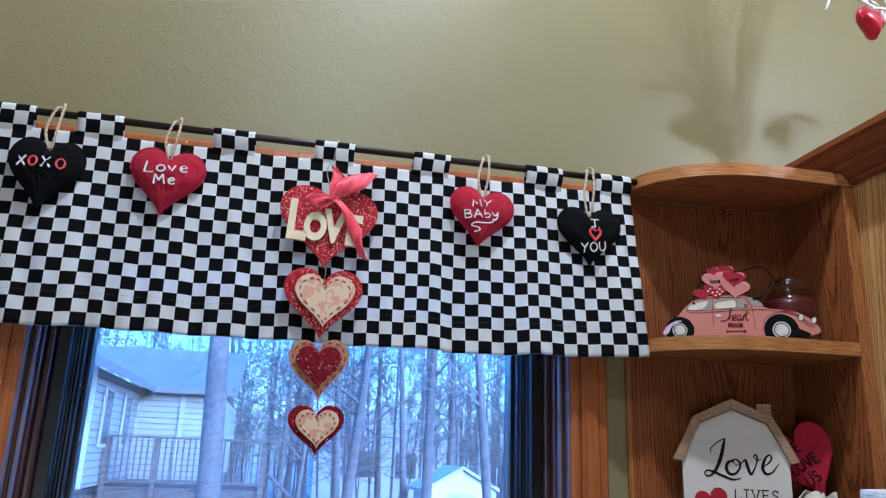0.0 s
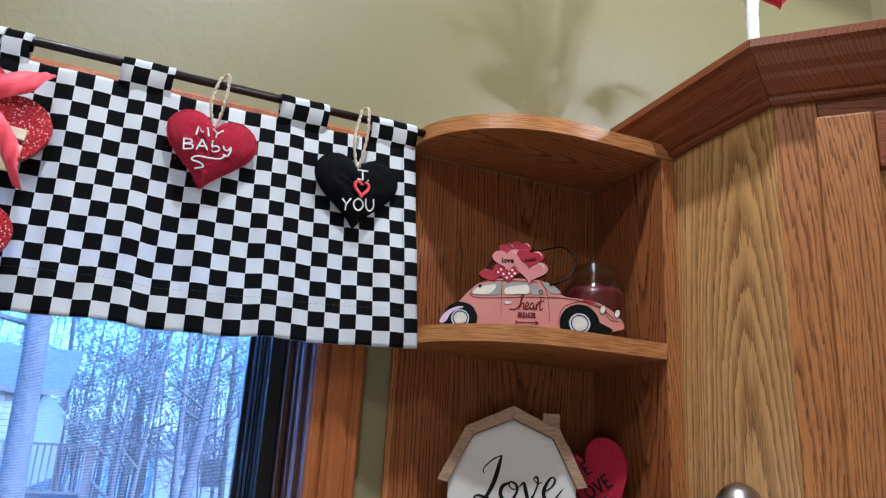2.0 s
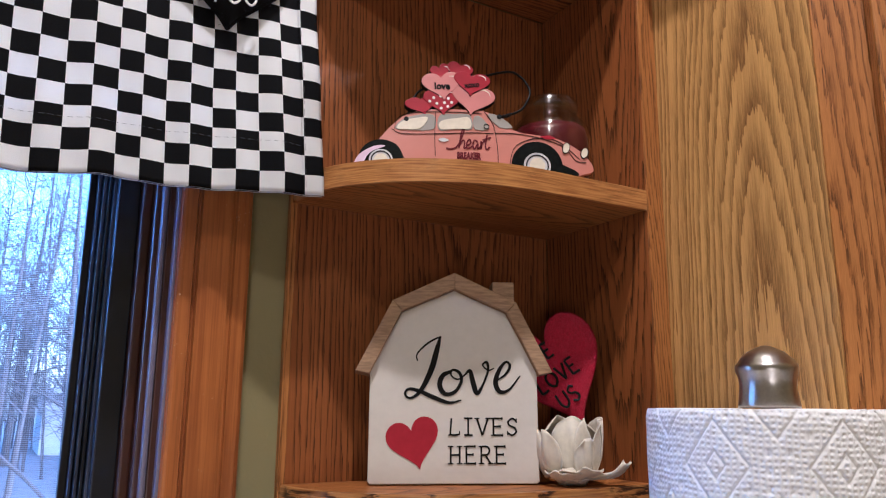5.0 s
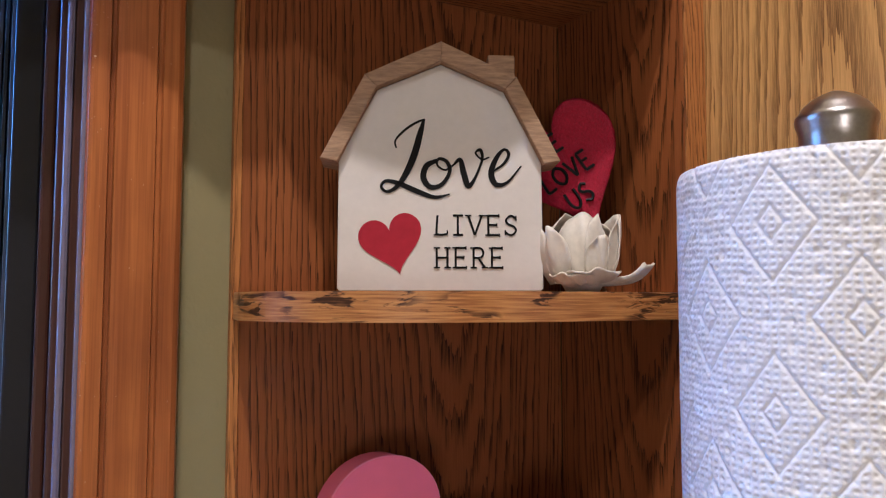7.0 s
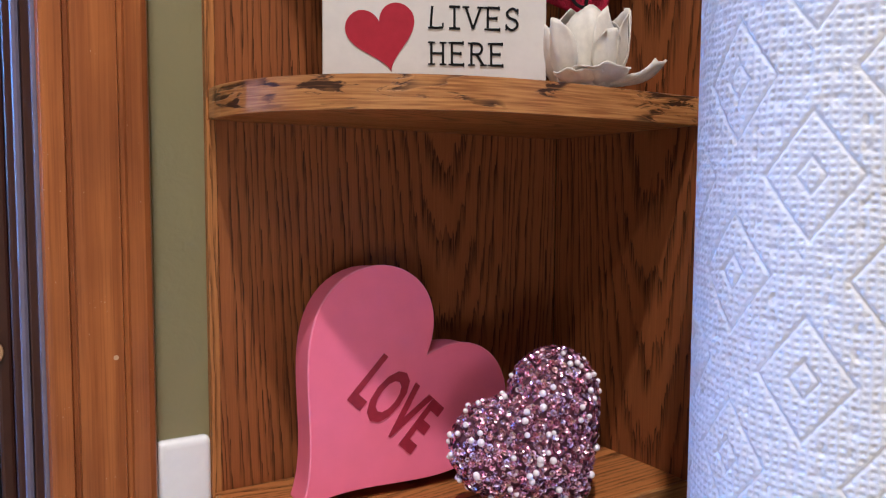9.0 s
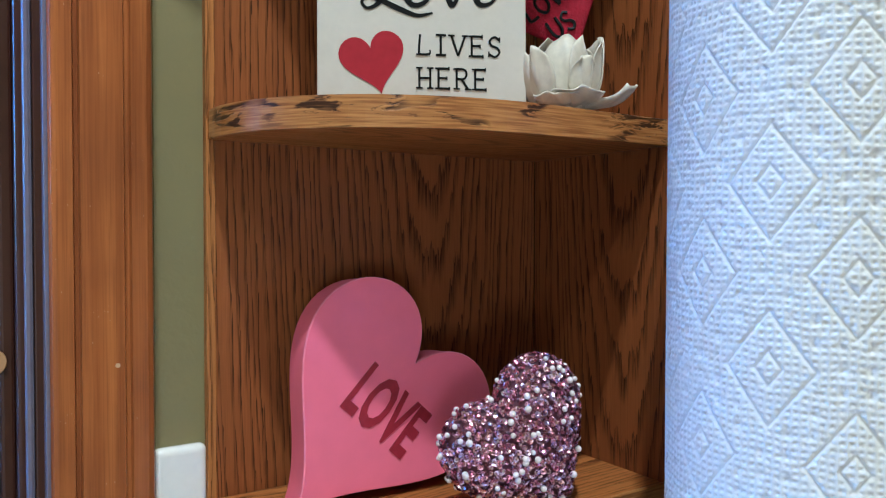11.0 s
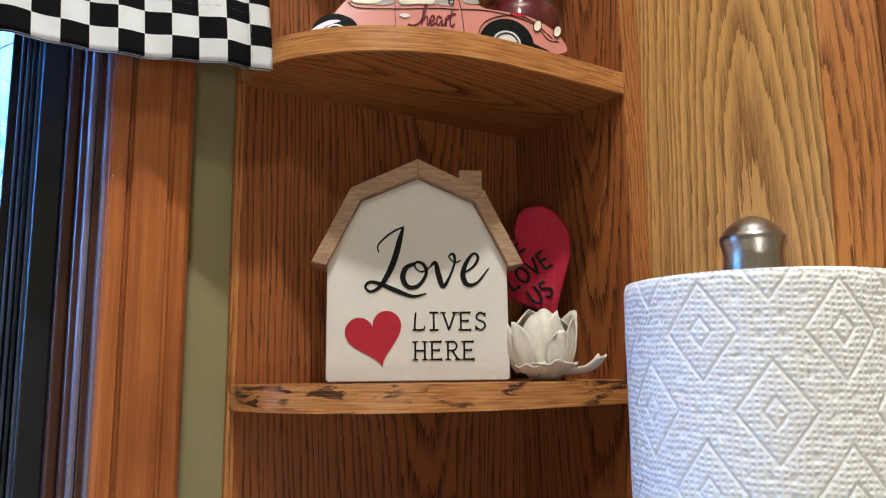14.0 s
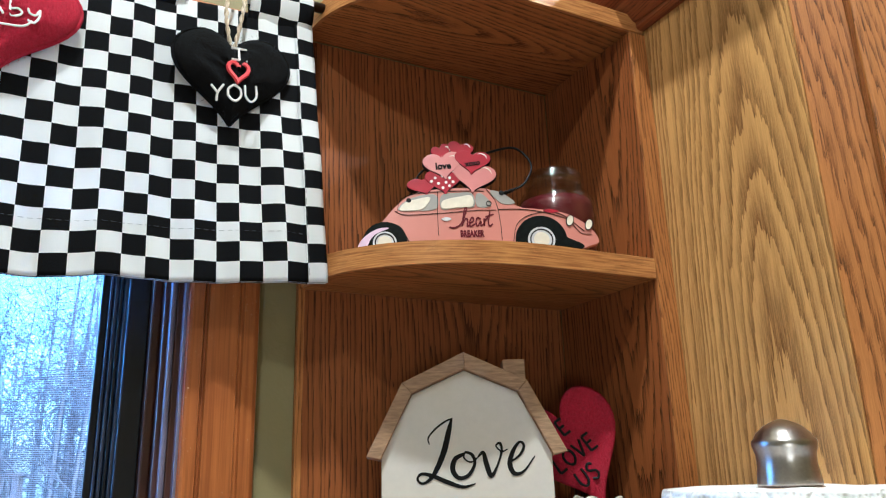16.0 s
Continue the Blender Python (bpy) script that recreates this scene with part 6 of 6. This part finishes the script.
def build_appliance():
    top = ROLL_TOP - ROLL_H - 0.0165
    box_ob = thing("countertop_appliance", pose(0.285, -0.345, 0), "plain white enamelled appliance under the towel stand", "appliance")
    part("case", box(-0.105, 0.30, -0.19, 0.172, 0.92, top, 0.008), ENAMEL, box_ob, "white enamelled case", True)
    part("foot", box(-0.08, 0.28, -0.17, 0.15, 0.9, 0.919, 0.003), DARK_FRAME, box_ob)
    ct = thing("counter", pose(0, 0, 0), "plain kitchen counter along the window wall", "counter", kind="structure")
    part("worktop", box(ROOM_X0 + 0.01, ROOM_X1 - 0.002, -0.62, WALL_Y - 0.001, 0.86, 0.8995, 0.004), PLATE, ct)
    part("base", box(ROOM_X0 + 0.01, ROOM_X1 - 0.002, -0.58, WALL_Y - 0.001, 0.0, 0.8595, 0.002), OAK_FRAME, ct)


build_appliance()

# ---- on top of the cabinet: white twig tree ----


def build_twig_tree():
    base = (0.357, -0.225, 2.1385)
    tree = thing("twig_tree", pose(*base), "white paper-wrapped twig tree with drooping branch tips", "decorative tree")
    rng = random.Random(21)
    trunk_top = Vector((0.002, 0.0, 0.188))
    bm = tube(bmesh.new(), smooth_line([(0, 0, 0), (0.001, 0, 0.060), (0.0, 0.001, 0.125), tuple(trunk_top)], 6), [0.0072 + 0.0004 * math.sin(k * 2.4) for k in range(19)], 12)
    part("trunk", bm, WHITE_TREE, tree, "tape-wrapped white trunk", True)
    part("foot", lathe([(0.0, 0.0), (0.030, 0.0), (0.030, 0.004), (0.012, 0.008), (0.0, 0.008)], 28), WHITE_TREE, tree, "", True)

    def twig(bm, p, way, length, r, droop):
        """A short forked finger that bends down at its tip."""
        q, w, pts = Vector(p), Vector(way).normalized(), [tuple(p)]
        for _ in range(4):
            w = (w + Vector((rng.gauss(0, 0.16), rng.gauss(0, 0.16), rng.gauss(0, 0.12) - droop))).normalized()
            q = q + w * length / 4
            pts.append(tuple(q))
        tube(bm, smooth_line(pts, 2), r, 5)

    def limb(bm, points, r, twigs, reach, droop=0.0):
        line = smooth_line(points, 7)
        n = len(line)
        tube(bm, line, [r * (1 - 0.55 * k / (n - 1)) for k in range(n)], 7)
        for k in range(twigs):
            f = 0.30 + 0.70 * k / max(1, twigs - 1)
            at = min(n - 2, int(f * (n - 1)))
            way = (Vector(line[at + 1]) - Vector(line[at])).normalized()
            side = Vector((rng.gauss(0, 0.42), rng.gauss(0, 0.42), rng.gauss(0.15, 0.3)))
            twig(bm, line[at], way + side, reach * rng.uniform(0.6, 1.1), max(0.0023, r * 0.42), droop)

    top = trunk_top - Vector((0, 0, 0.008))
    # upright main limbs, each forking into two or three
    for k in range(7):
        a = 2 * math.pi * k / 7 + 0.5
        c, s = math.cos(a), math.sin(a)
        high = rng.uniform(0.22, 0.30)
        bm = bmesh.new()
        start = top - Vector((0, 0, 0.005 * (k % 3)))
        mid = start + Vector((c * 0.022, s * 0.022, 0.055))
        tip = start + Vector((c * 0.068, s * 0.06, high))
        limb(bm, [tuple(start), tuple(start + Vector((c * 0.010, s * 0.01, 0.022))), tuple(mid), tuple((mid + tip) / 2 + Vector((rng.gauss(0, 0.008), rng.gauss(0, 0.008), 0))), tuple(tip)], 0.0056, 6, 0.044)
        for _ in range(1):
            away = Vector((c * 0.034 + rng.gauss(0, 0.02), s * 0.034 + rng.gauss(0, 0.02), rng.uniform(0.10, 0.19)))
            limb(bm, [tuple(mid), tuple(mid + away * 0.45 + Vector((0, 0, 0.008))), tuple(mid + away)], 0.0040, 6, 0.036)
        part("branch", bm, WHITE_TREE, tree, "", True)
    # two long low limbs, one bearing a bauble
    for pts in ([(-0.007, 0.0, 0.186), (-0.021, 0.008, 0.200), (-0.036, 0.018, 0.232), (-0.062, 0.026, 0.256), (-0.086, 0.028, 0.266), (-0.108, 0.028, 0.262)],
                [(0.004, 0.0, 0.184), (0.020, 0.004, 0.198), (0.045, 0.006, 0.226), (0.075, 0.010, 0.250), (0.105, 0.012, 0.258)]):
        bm = bmesh.new()
        limb(bm, pts, 0.0050, 7, 0.034, 0.10)
        tip, low = Vector(pts[-1]), Vector(pts[-2])
        out = 1 if tip.x > 0 else -1
        for dz in (0.016, -0.004, -0.026):
            twig(bm, tuple(low + (tip - low) * (0.5 + 0.012 / (abs(dz) + 0.02))), (out * 0.030, rng.gauss(0, 0.004), dz), 0.036, 0.0019, 0.05)
        part("branch", bm, WHITE_TREE, tree, "", True)


build_twig_tree()


def build_heart_ornament(x, y, z, size, turn):
    ob = thing("heart_bauble", pose(x, y, z, 0, 0, turn), "shiny red heart bauble hanging on the twig tree", "ornament", "baubles on the twig tree")
    part("body", puffy_heart(size * 1.12, size * 0.86, size * 0.5, 8, 12, 56), RED_ORNAMENT, ob, "satin red heart", True)
    part("cap", lathe([(0.0, size * 0.22), (0.004, size * 0.22), (0.004, size * 0.34), (0.0, size * 0.35)], 16), WIRE, ob, "", True)
    part("cord", tube(bmesh.new(), smooth_line([(0, 0, size * 0.34), (0.002, 0, size * 0.6), (0.001, 0, size * 0.95)], 5), 0.0006, 5), WIRE, ob)


build_heart_ornament(0.305, -0.204, 2.350, 0.056, 20)
build_heart_ornament(0.425, -0.205, 2.36, 0.050, -30)

# ---- outside the window ----


def build_outside():
    setting("ground", box(-120, 120, -120, 160, -1.6, -0.8), LEAF_LITTER, "leaf-strewn winter yard", "ground")
    rng = random.Random(3)
    base = -0.95
    house = thing("neighbour_house", pose(0, 0, base), "pale sided house with grey roof beside a raised deck", "house")
    side_x, wing_y, rear_y = -3.43, 12.5, 17.0
    part("wall", box(-13.0, side_x, wing_y, 26.0, 1.95, 3.9), SIDING, house, "pale horizontal siding")
    part("wall", box(side_x + 0.001, -1.75, rear_y, 26.0, 1.95, 3.9), SIDING, house, "pale horizontal siding")
    # The basement's dark colour includes the shade below siding and deck.
    part("basement_wall", box(-12.9, side_x - 0.1, wing_y + 0.1, 25.9, 0, 1.949), PANE_AND_DECK_SHADE, house, "basement wall with under-deck shade in its colour")
    part("basement_wall", box(side_x, -1.85, rear_y + 0.1, 25.9, 0, 1.949), PANE_AND_DECK_SHADE, house, "basement wall with under-deck shade in its colour")
    # Dark grey bars stand in for the shadow line under each siding lap.
    for k in range(15):
        z = 2.0 + k * 0.125
        part("siding_lap", box(-9.0, side_x, wing_y - 0.02, wing_y - 0.001, z, z + 0.02), ROOF_AND_LAP_SHADE, house)
        part("siding_lap", box(side_x + 0.001, side_x + 0.02, wing_y, rear_y - 0.03, z, z + 0.02), ROOF_AND_LAP_SHADE, house)
        part("siding_lap", box(side_x + 0.03, -1.75, rear_y - 0.02, rear_y - 0.001, z, z + 0.02), ROOF_AND_LAP_SHADE, house)
    for x, y in ((side_x - 0.04, wing_y - 0.05), (side_x + 0.9, rear_y - 0.05)):
        part("corner_board", box(x, x + 0.09, y - 0.03, y + 0.02, 1.95, 3.9), TRIM_OUT, house)

    def slab(corners, thick):
        bm = bmesh.new()
        top = [bm.verts.new(c) for c in corners]
        low = [bm.verts.new((c[0], c[1], c[2] - thick)) for c in corners]
        bm.faces.new(top)
        bm.faces.new(low[::-1])
        for k in range(4):
            bm.faces.new((top[k], low[k], low[(k + 1) % 4], top[(k + 1) % 4]))
        return bm

    part("roof", slab([(-3.05, 9.9, 3.92), (-3.05, 16.7, 3.92), (-8.0, 21.0, 6.2), (-8.0, 9.9, 6.2)], 0.14), ROOF_AND_LAP_SHADE, house, "grey shingled roof slope")
    part("roof", slab([(-3.06, 16.6, 3.93), (-1.3, 16.6, 3.93), (-1.3, 20.5, 5.2), (-6.0, 20.5, 5.2)], 0.14), ROOF_AND_LAP_SHADE, house, "grey shingled roof slope")
    part("downspout", tube(bmesh.new(), [(-3.1, 16.75, 3.75), (-3.4, 16.9, 3.6), (-3.5, 16.93, 2.0)], 0.045, 6), TRIM_OUT, house, "white downspout")
    for y in (13.3, 15.2):
        win = part("window", box(side_x + 0.02, side_x + 0.06, y, y + 0.7, 2.6, 3.65), TRIM_OUT, house, "white-trimmed sash window")
        part("pane", box(side_x + 0.061, side_x + 0.07, y + 0.07, y + 0.63, 2.66, 3.58), PANE_AND_DECK_SHADE, win)
    win = part("window", box(-4.75, -4.05, wing_y - 0.06, wing_y - 0.02, 2.55, 3.75), TRIM_OUT, house, "white-trimmed sash window")
    part("pane", box(-4.68, -4.12, wing_y - 0.072, wing_y - 0.061, 2.62, 3.68), PANE_AND_DECK_SHADE, win)
    deck = thing("raised_deck", pose(0, 0, base), "weathered raised wooden deck with baluster railing", "deck")
    zf, y0, x0, x1 = 1.93, 14.0, -3.40, -0.55
    for k in range(18):
        part("deck_board", box(x0, x1, y0 + 0.16 * k, y0 + 0.16 * k + 0.15, zf - 0.04, zf), DECK, deck)
    part("rim_joist", box(x0, x1, y0 - 0.05, y0 - 0.001, zf - 0.26, zf - 0.05), DECK, deck)
    for x in (x0, -2.55, -1.7, x1 - 0.1):
        part("post", box(x, x + 0.09, y0 - 0.14, y0 - 0.051, 0, zf + 0.9), DECK, deck)
    part("top_rail", box(x0 - 0.05, x1 + 0.05, y0 - 0.17, y0 - 0.03, zf + 0.86, zf + 0.90), DECK, deck)
    part("low_rail", box(x0, x1, y0 - 0.12, y0 - 0.07, zf + 0.08, zf + 0.13), DECK, deck)
    part("top_rail", box(x1 - 0.06, x1 + 0.06, y0 - 0.029, rear_y - 0.2, zf + 0.86, zf + 0.90), DECK, deck)
    for k in range(26):
        x = x0 + 0.1 + k * 0.104
        part("baluster", box(x, x + 0.03, y0 - 0.11, y0 - 0.08, zf + 0.1, zf + 0.86), DECK, deck)
    for k in range(24):
        y = y0 + 0.1 + k * 0.115
        part("baluster", box(x1 - 0.02, x1 + 0.015, y, y + 0.03, zf + 0.02, zf + 0.86), DECK, deck)
    stair = bmesh.new()
    tube(stair, [(x1 + 0.05, y0, zf + 0.3), (x1 + 0.9, y0, zf - 0.45), (x1 + 1.6, y0, zf - 1.2)], 0.035, 6)
    part("stair_rail", stair, DECK, deck)
    shed = thing("garden_shed", pose(5.5, 24.0, -1.15), "white garden shed with a plain door", "shed")
    part("wall", plate([(-1.1, 0), (1.1, 0), (1.1, 1.85), (0, 2.45), (-1.1, 1.85)], -1.2, 1.2), WHITE_SIDING, shed, "white shed wall")
    for s in (-1, 1):
        part("roof", plate([(0, 2.47), (s * 1.3, 1.76), (s * 1.3, 1.86), (0, 2.57)], -1.35, 1.35), TRIM_OUT, shed, "grey shed roof")
    part("door", box(-0.45, 0.45, -1.24, -1.201, 0.05, 1.75), TRIM_OUT, shed)
    far = thing("far_house", pose(6.0, 46.0, -0.8), "distant white house between the trees", "house")
    part("wall", plate([(-4, 0), (4, 0), (4, 3.0), (0, 5.4), (-4, 3.0)], -3, 3), WHITE_SIDING, far)
    part("window", box(-1.6, -0.4, -3.06, -3.0, 1.2, 2.6), PANE_AND_DECK_SHADE, far)
    part("window", box(0.6, 1.8, -3.06, -3.0, 1.2, 2.6), PANE_AND_DECK_SHADE, far)

    def tree_limbs(bm, rng, p, way, length, r, depth, kids):
        q, pts, rad, w = Vector(p), [tuple(p)], [r], Vector(way).normalized()
        for k in range(4):
            w = (w + Vector([rng.gauss(0, 0.12) for _ in range(3)]) + Vector((0, 0, 0.05))).normalized()
            q = q + w * length / 4
            pts.append(tuple(q))
            rad.append(max(0.004, r * (1 - 0.2 * (k + 1))))
            if depth:
                for _ in range(kids):
                    tree_limbs(bm, rng, q, w + Vector((rng.gauss(0, 0.7), rng.gauss(0, 0.7), rng.gauss(0.15, 0.5))), length * rng.uniform(0.4, 0.62), rad[-1] * 0.55, depth - 1, kids)
        tube(bm, pts, rad, 5 if r > 0.03 else 3, False)

    spots = [(-0.96, 8.0, 0.135, 11), (2.35, 13.0, 0.10, 10), (3.3, 12.0, 0.085, 11), (1.25, 17.0, 0.13, 9), (0.4, 23.5, 0.08, 12), (4.4, 15.0, 0.09, 12), (-0.1, 28.0, 0.10, 13), (1.9, 26.0, 0.11, 14),
             (4.2, 25.5, 0.11, 14), (5.8, 29.0, 0.12, 14), (2.8, 32.0, 0.13, 14), (0.4, 36.0, 0.14, 15), (7.5, 33.0, 0.14, 15), (-2.2, 38.0, 0.15, 16), (5.0, 38.0, 0.14, 15), (8.8, 26.0, 0.12, 13)]
    for k, (x, y, r, h) in enumerate(spots):
        tree = thing("bare_tree", pose(x, y, -0.8), "bare winter tree with a grey trunk", "tree", "trees behind the house")
        g = random.Random(100 + k)
        lean = (g.uniform(-0.08, 0.08), g.uniform(-0.05, 0.05))
        trunk = [(lean[0] * z, lean[1] * z, z) for z in (0, h * 0.15, h * 0.35, h * 0.6, h * 0.85)]
        trunk = [(a + g.gauss(0, 0.03), b, c) for a, b, c in trunk]
        part("trunk", tube(bmesh.new(), trunk, [r * 1.25, r, r * 0.85, r * 0.55, r * 0.2], 9, False), BARK, tree, "", True)
        bm = bmesh.new()
        for n in range(12 if k > 1 else 8):
            f = g.uniform(0.16 if k > 3 else 0.3, 0.85)
            z = h * f
            a = g.uniform(0, 2 * math.pi)
            tree_limbs(bm, g, (lean[0] * z, lean[1] * z, z), (math.cos(a), math.sin(a), g.uniform(0.3, 0.9)), h * 0.22 * (1.2 - f), r * 0.38 * (1.1 - f), 2, 1 if k < 3 else 2)
        part("branches", bm, BARK, tree, "", kind="stuff")
    bm = bmesh.new()
    g = random.Random(9)
    verts, faces = [], []

    def stick(p, q, r0, r1):
        k0 = len(verts)
        d = Vector(q) - Vector(p)
        s = d.orthogonal().normalized()
        t = d.cross(s).normalized()
        for base, r in ((Vector(p), r0), (Vector(q), r1)):
            for a in (0.3, 2.4, 4.5):
                verts.append(tuple(base + r * (math.cos(a) * s + math.sin(a) * t)))
        for a in range(3):
            b = (a + 1) % 3
            faces.append((k0 + a, k0 + b, k0 + 3 + b, k0 + 3 + a))

    for _ in range(420):
        y = g.uniform(28, 75)
        x = g.uniform(-0.35, 0.62) * y
        h, r = g.uniform(6, 16), g.uniform(0.03, 0.08)
        top = (x + g.gauss(0, 0.6), y, -0.8 + h)
        stick((x, y, -0.8), top, r, r * 0.3)
        for _ in range(26):
            f = g.uniform(0.12, 1.0)
            p = (x + (top[0] - x) * f, y, -0.8 + h * f)
            q = (p[0] + g.gauss(0, 1.3), y + g.gauss(0, 0.6), p[2] + g.uniform(0.2, 2.2))
            stick(p, q, r * 0.22, 0.012)
            for _ in range(2):
                m = [(a + b) / 2 for a, b in zip(p, q)]
                stick(m, (m[0] + g.gauss(0, 0.8), m[1], m[2] + g.uniform(-0.2, 1.1)), 0.02, 0.008)
    bm.free()
    wood = raw("far_woods", verts, faces, BARK, None, "", False, "stuff")
    tagged(wood, "distant bare winter woods", "woods")


build_outside()
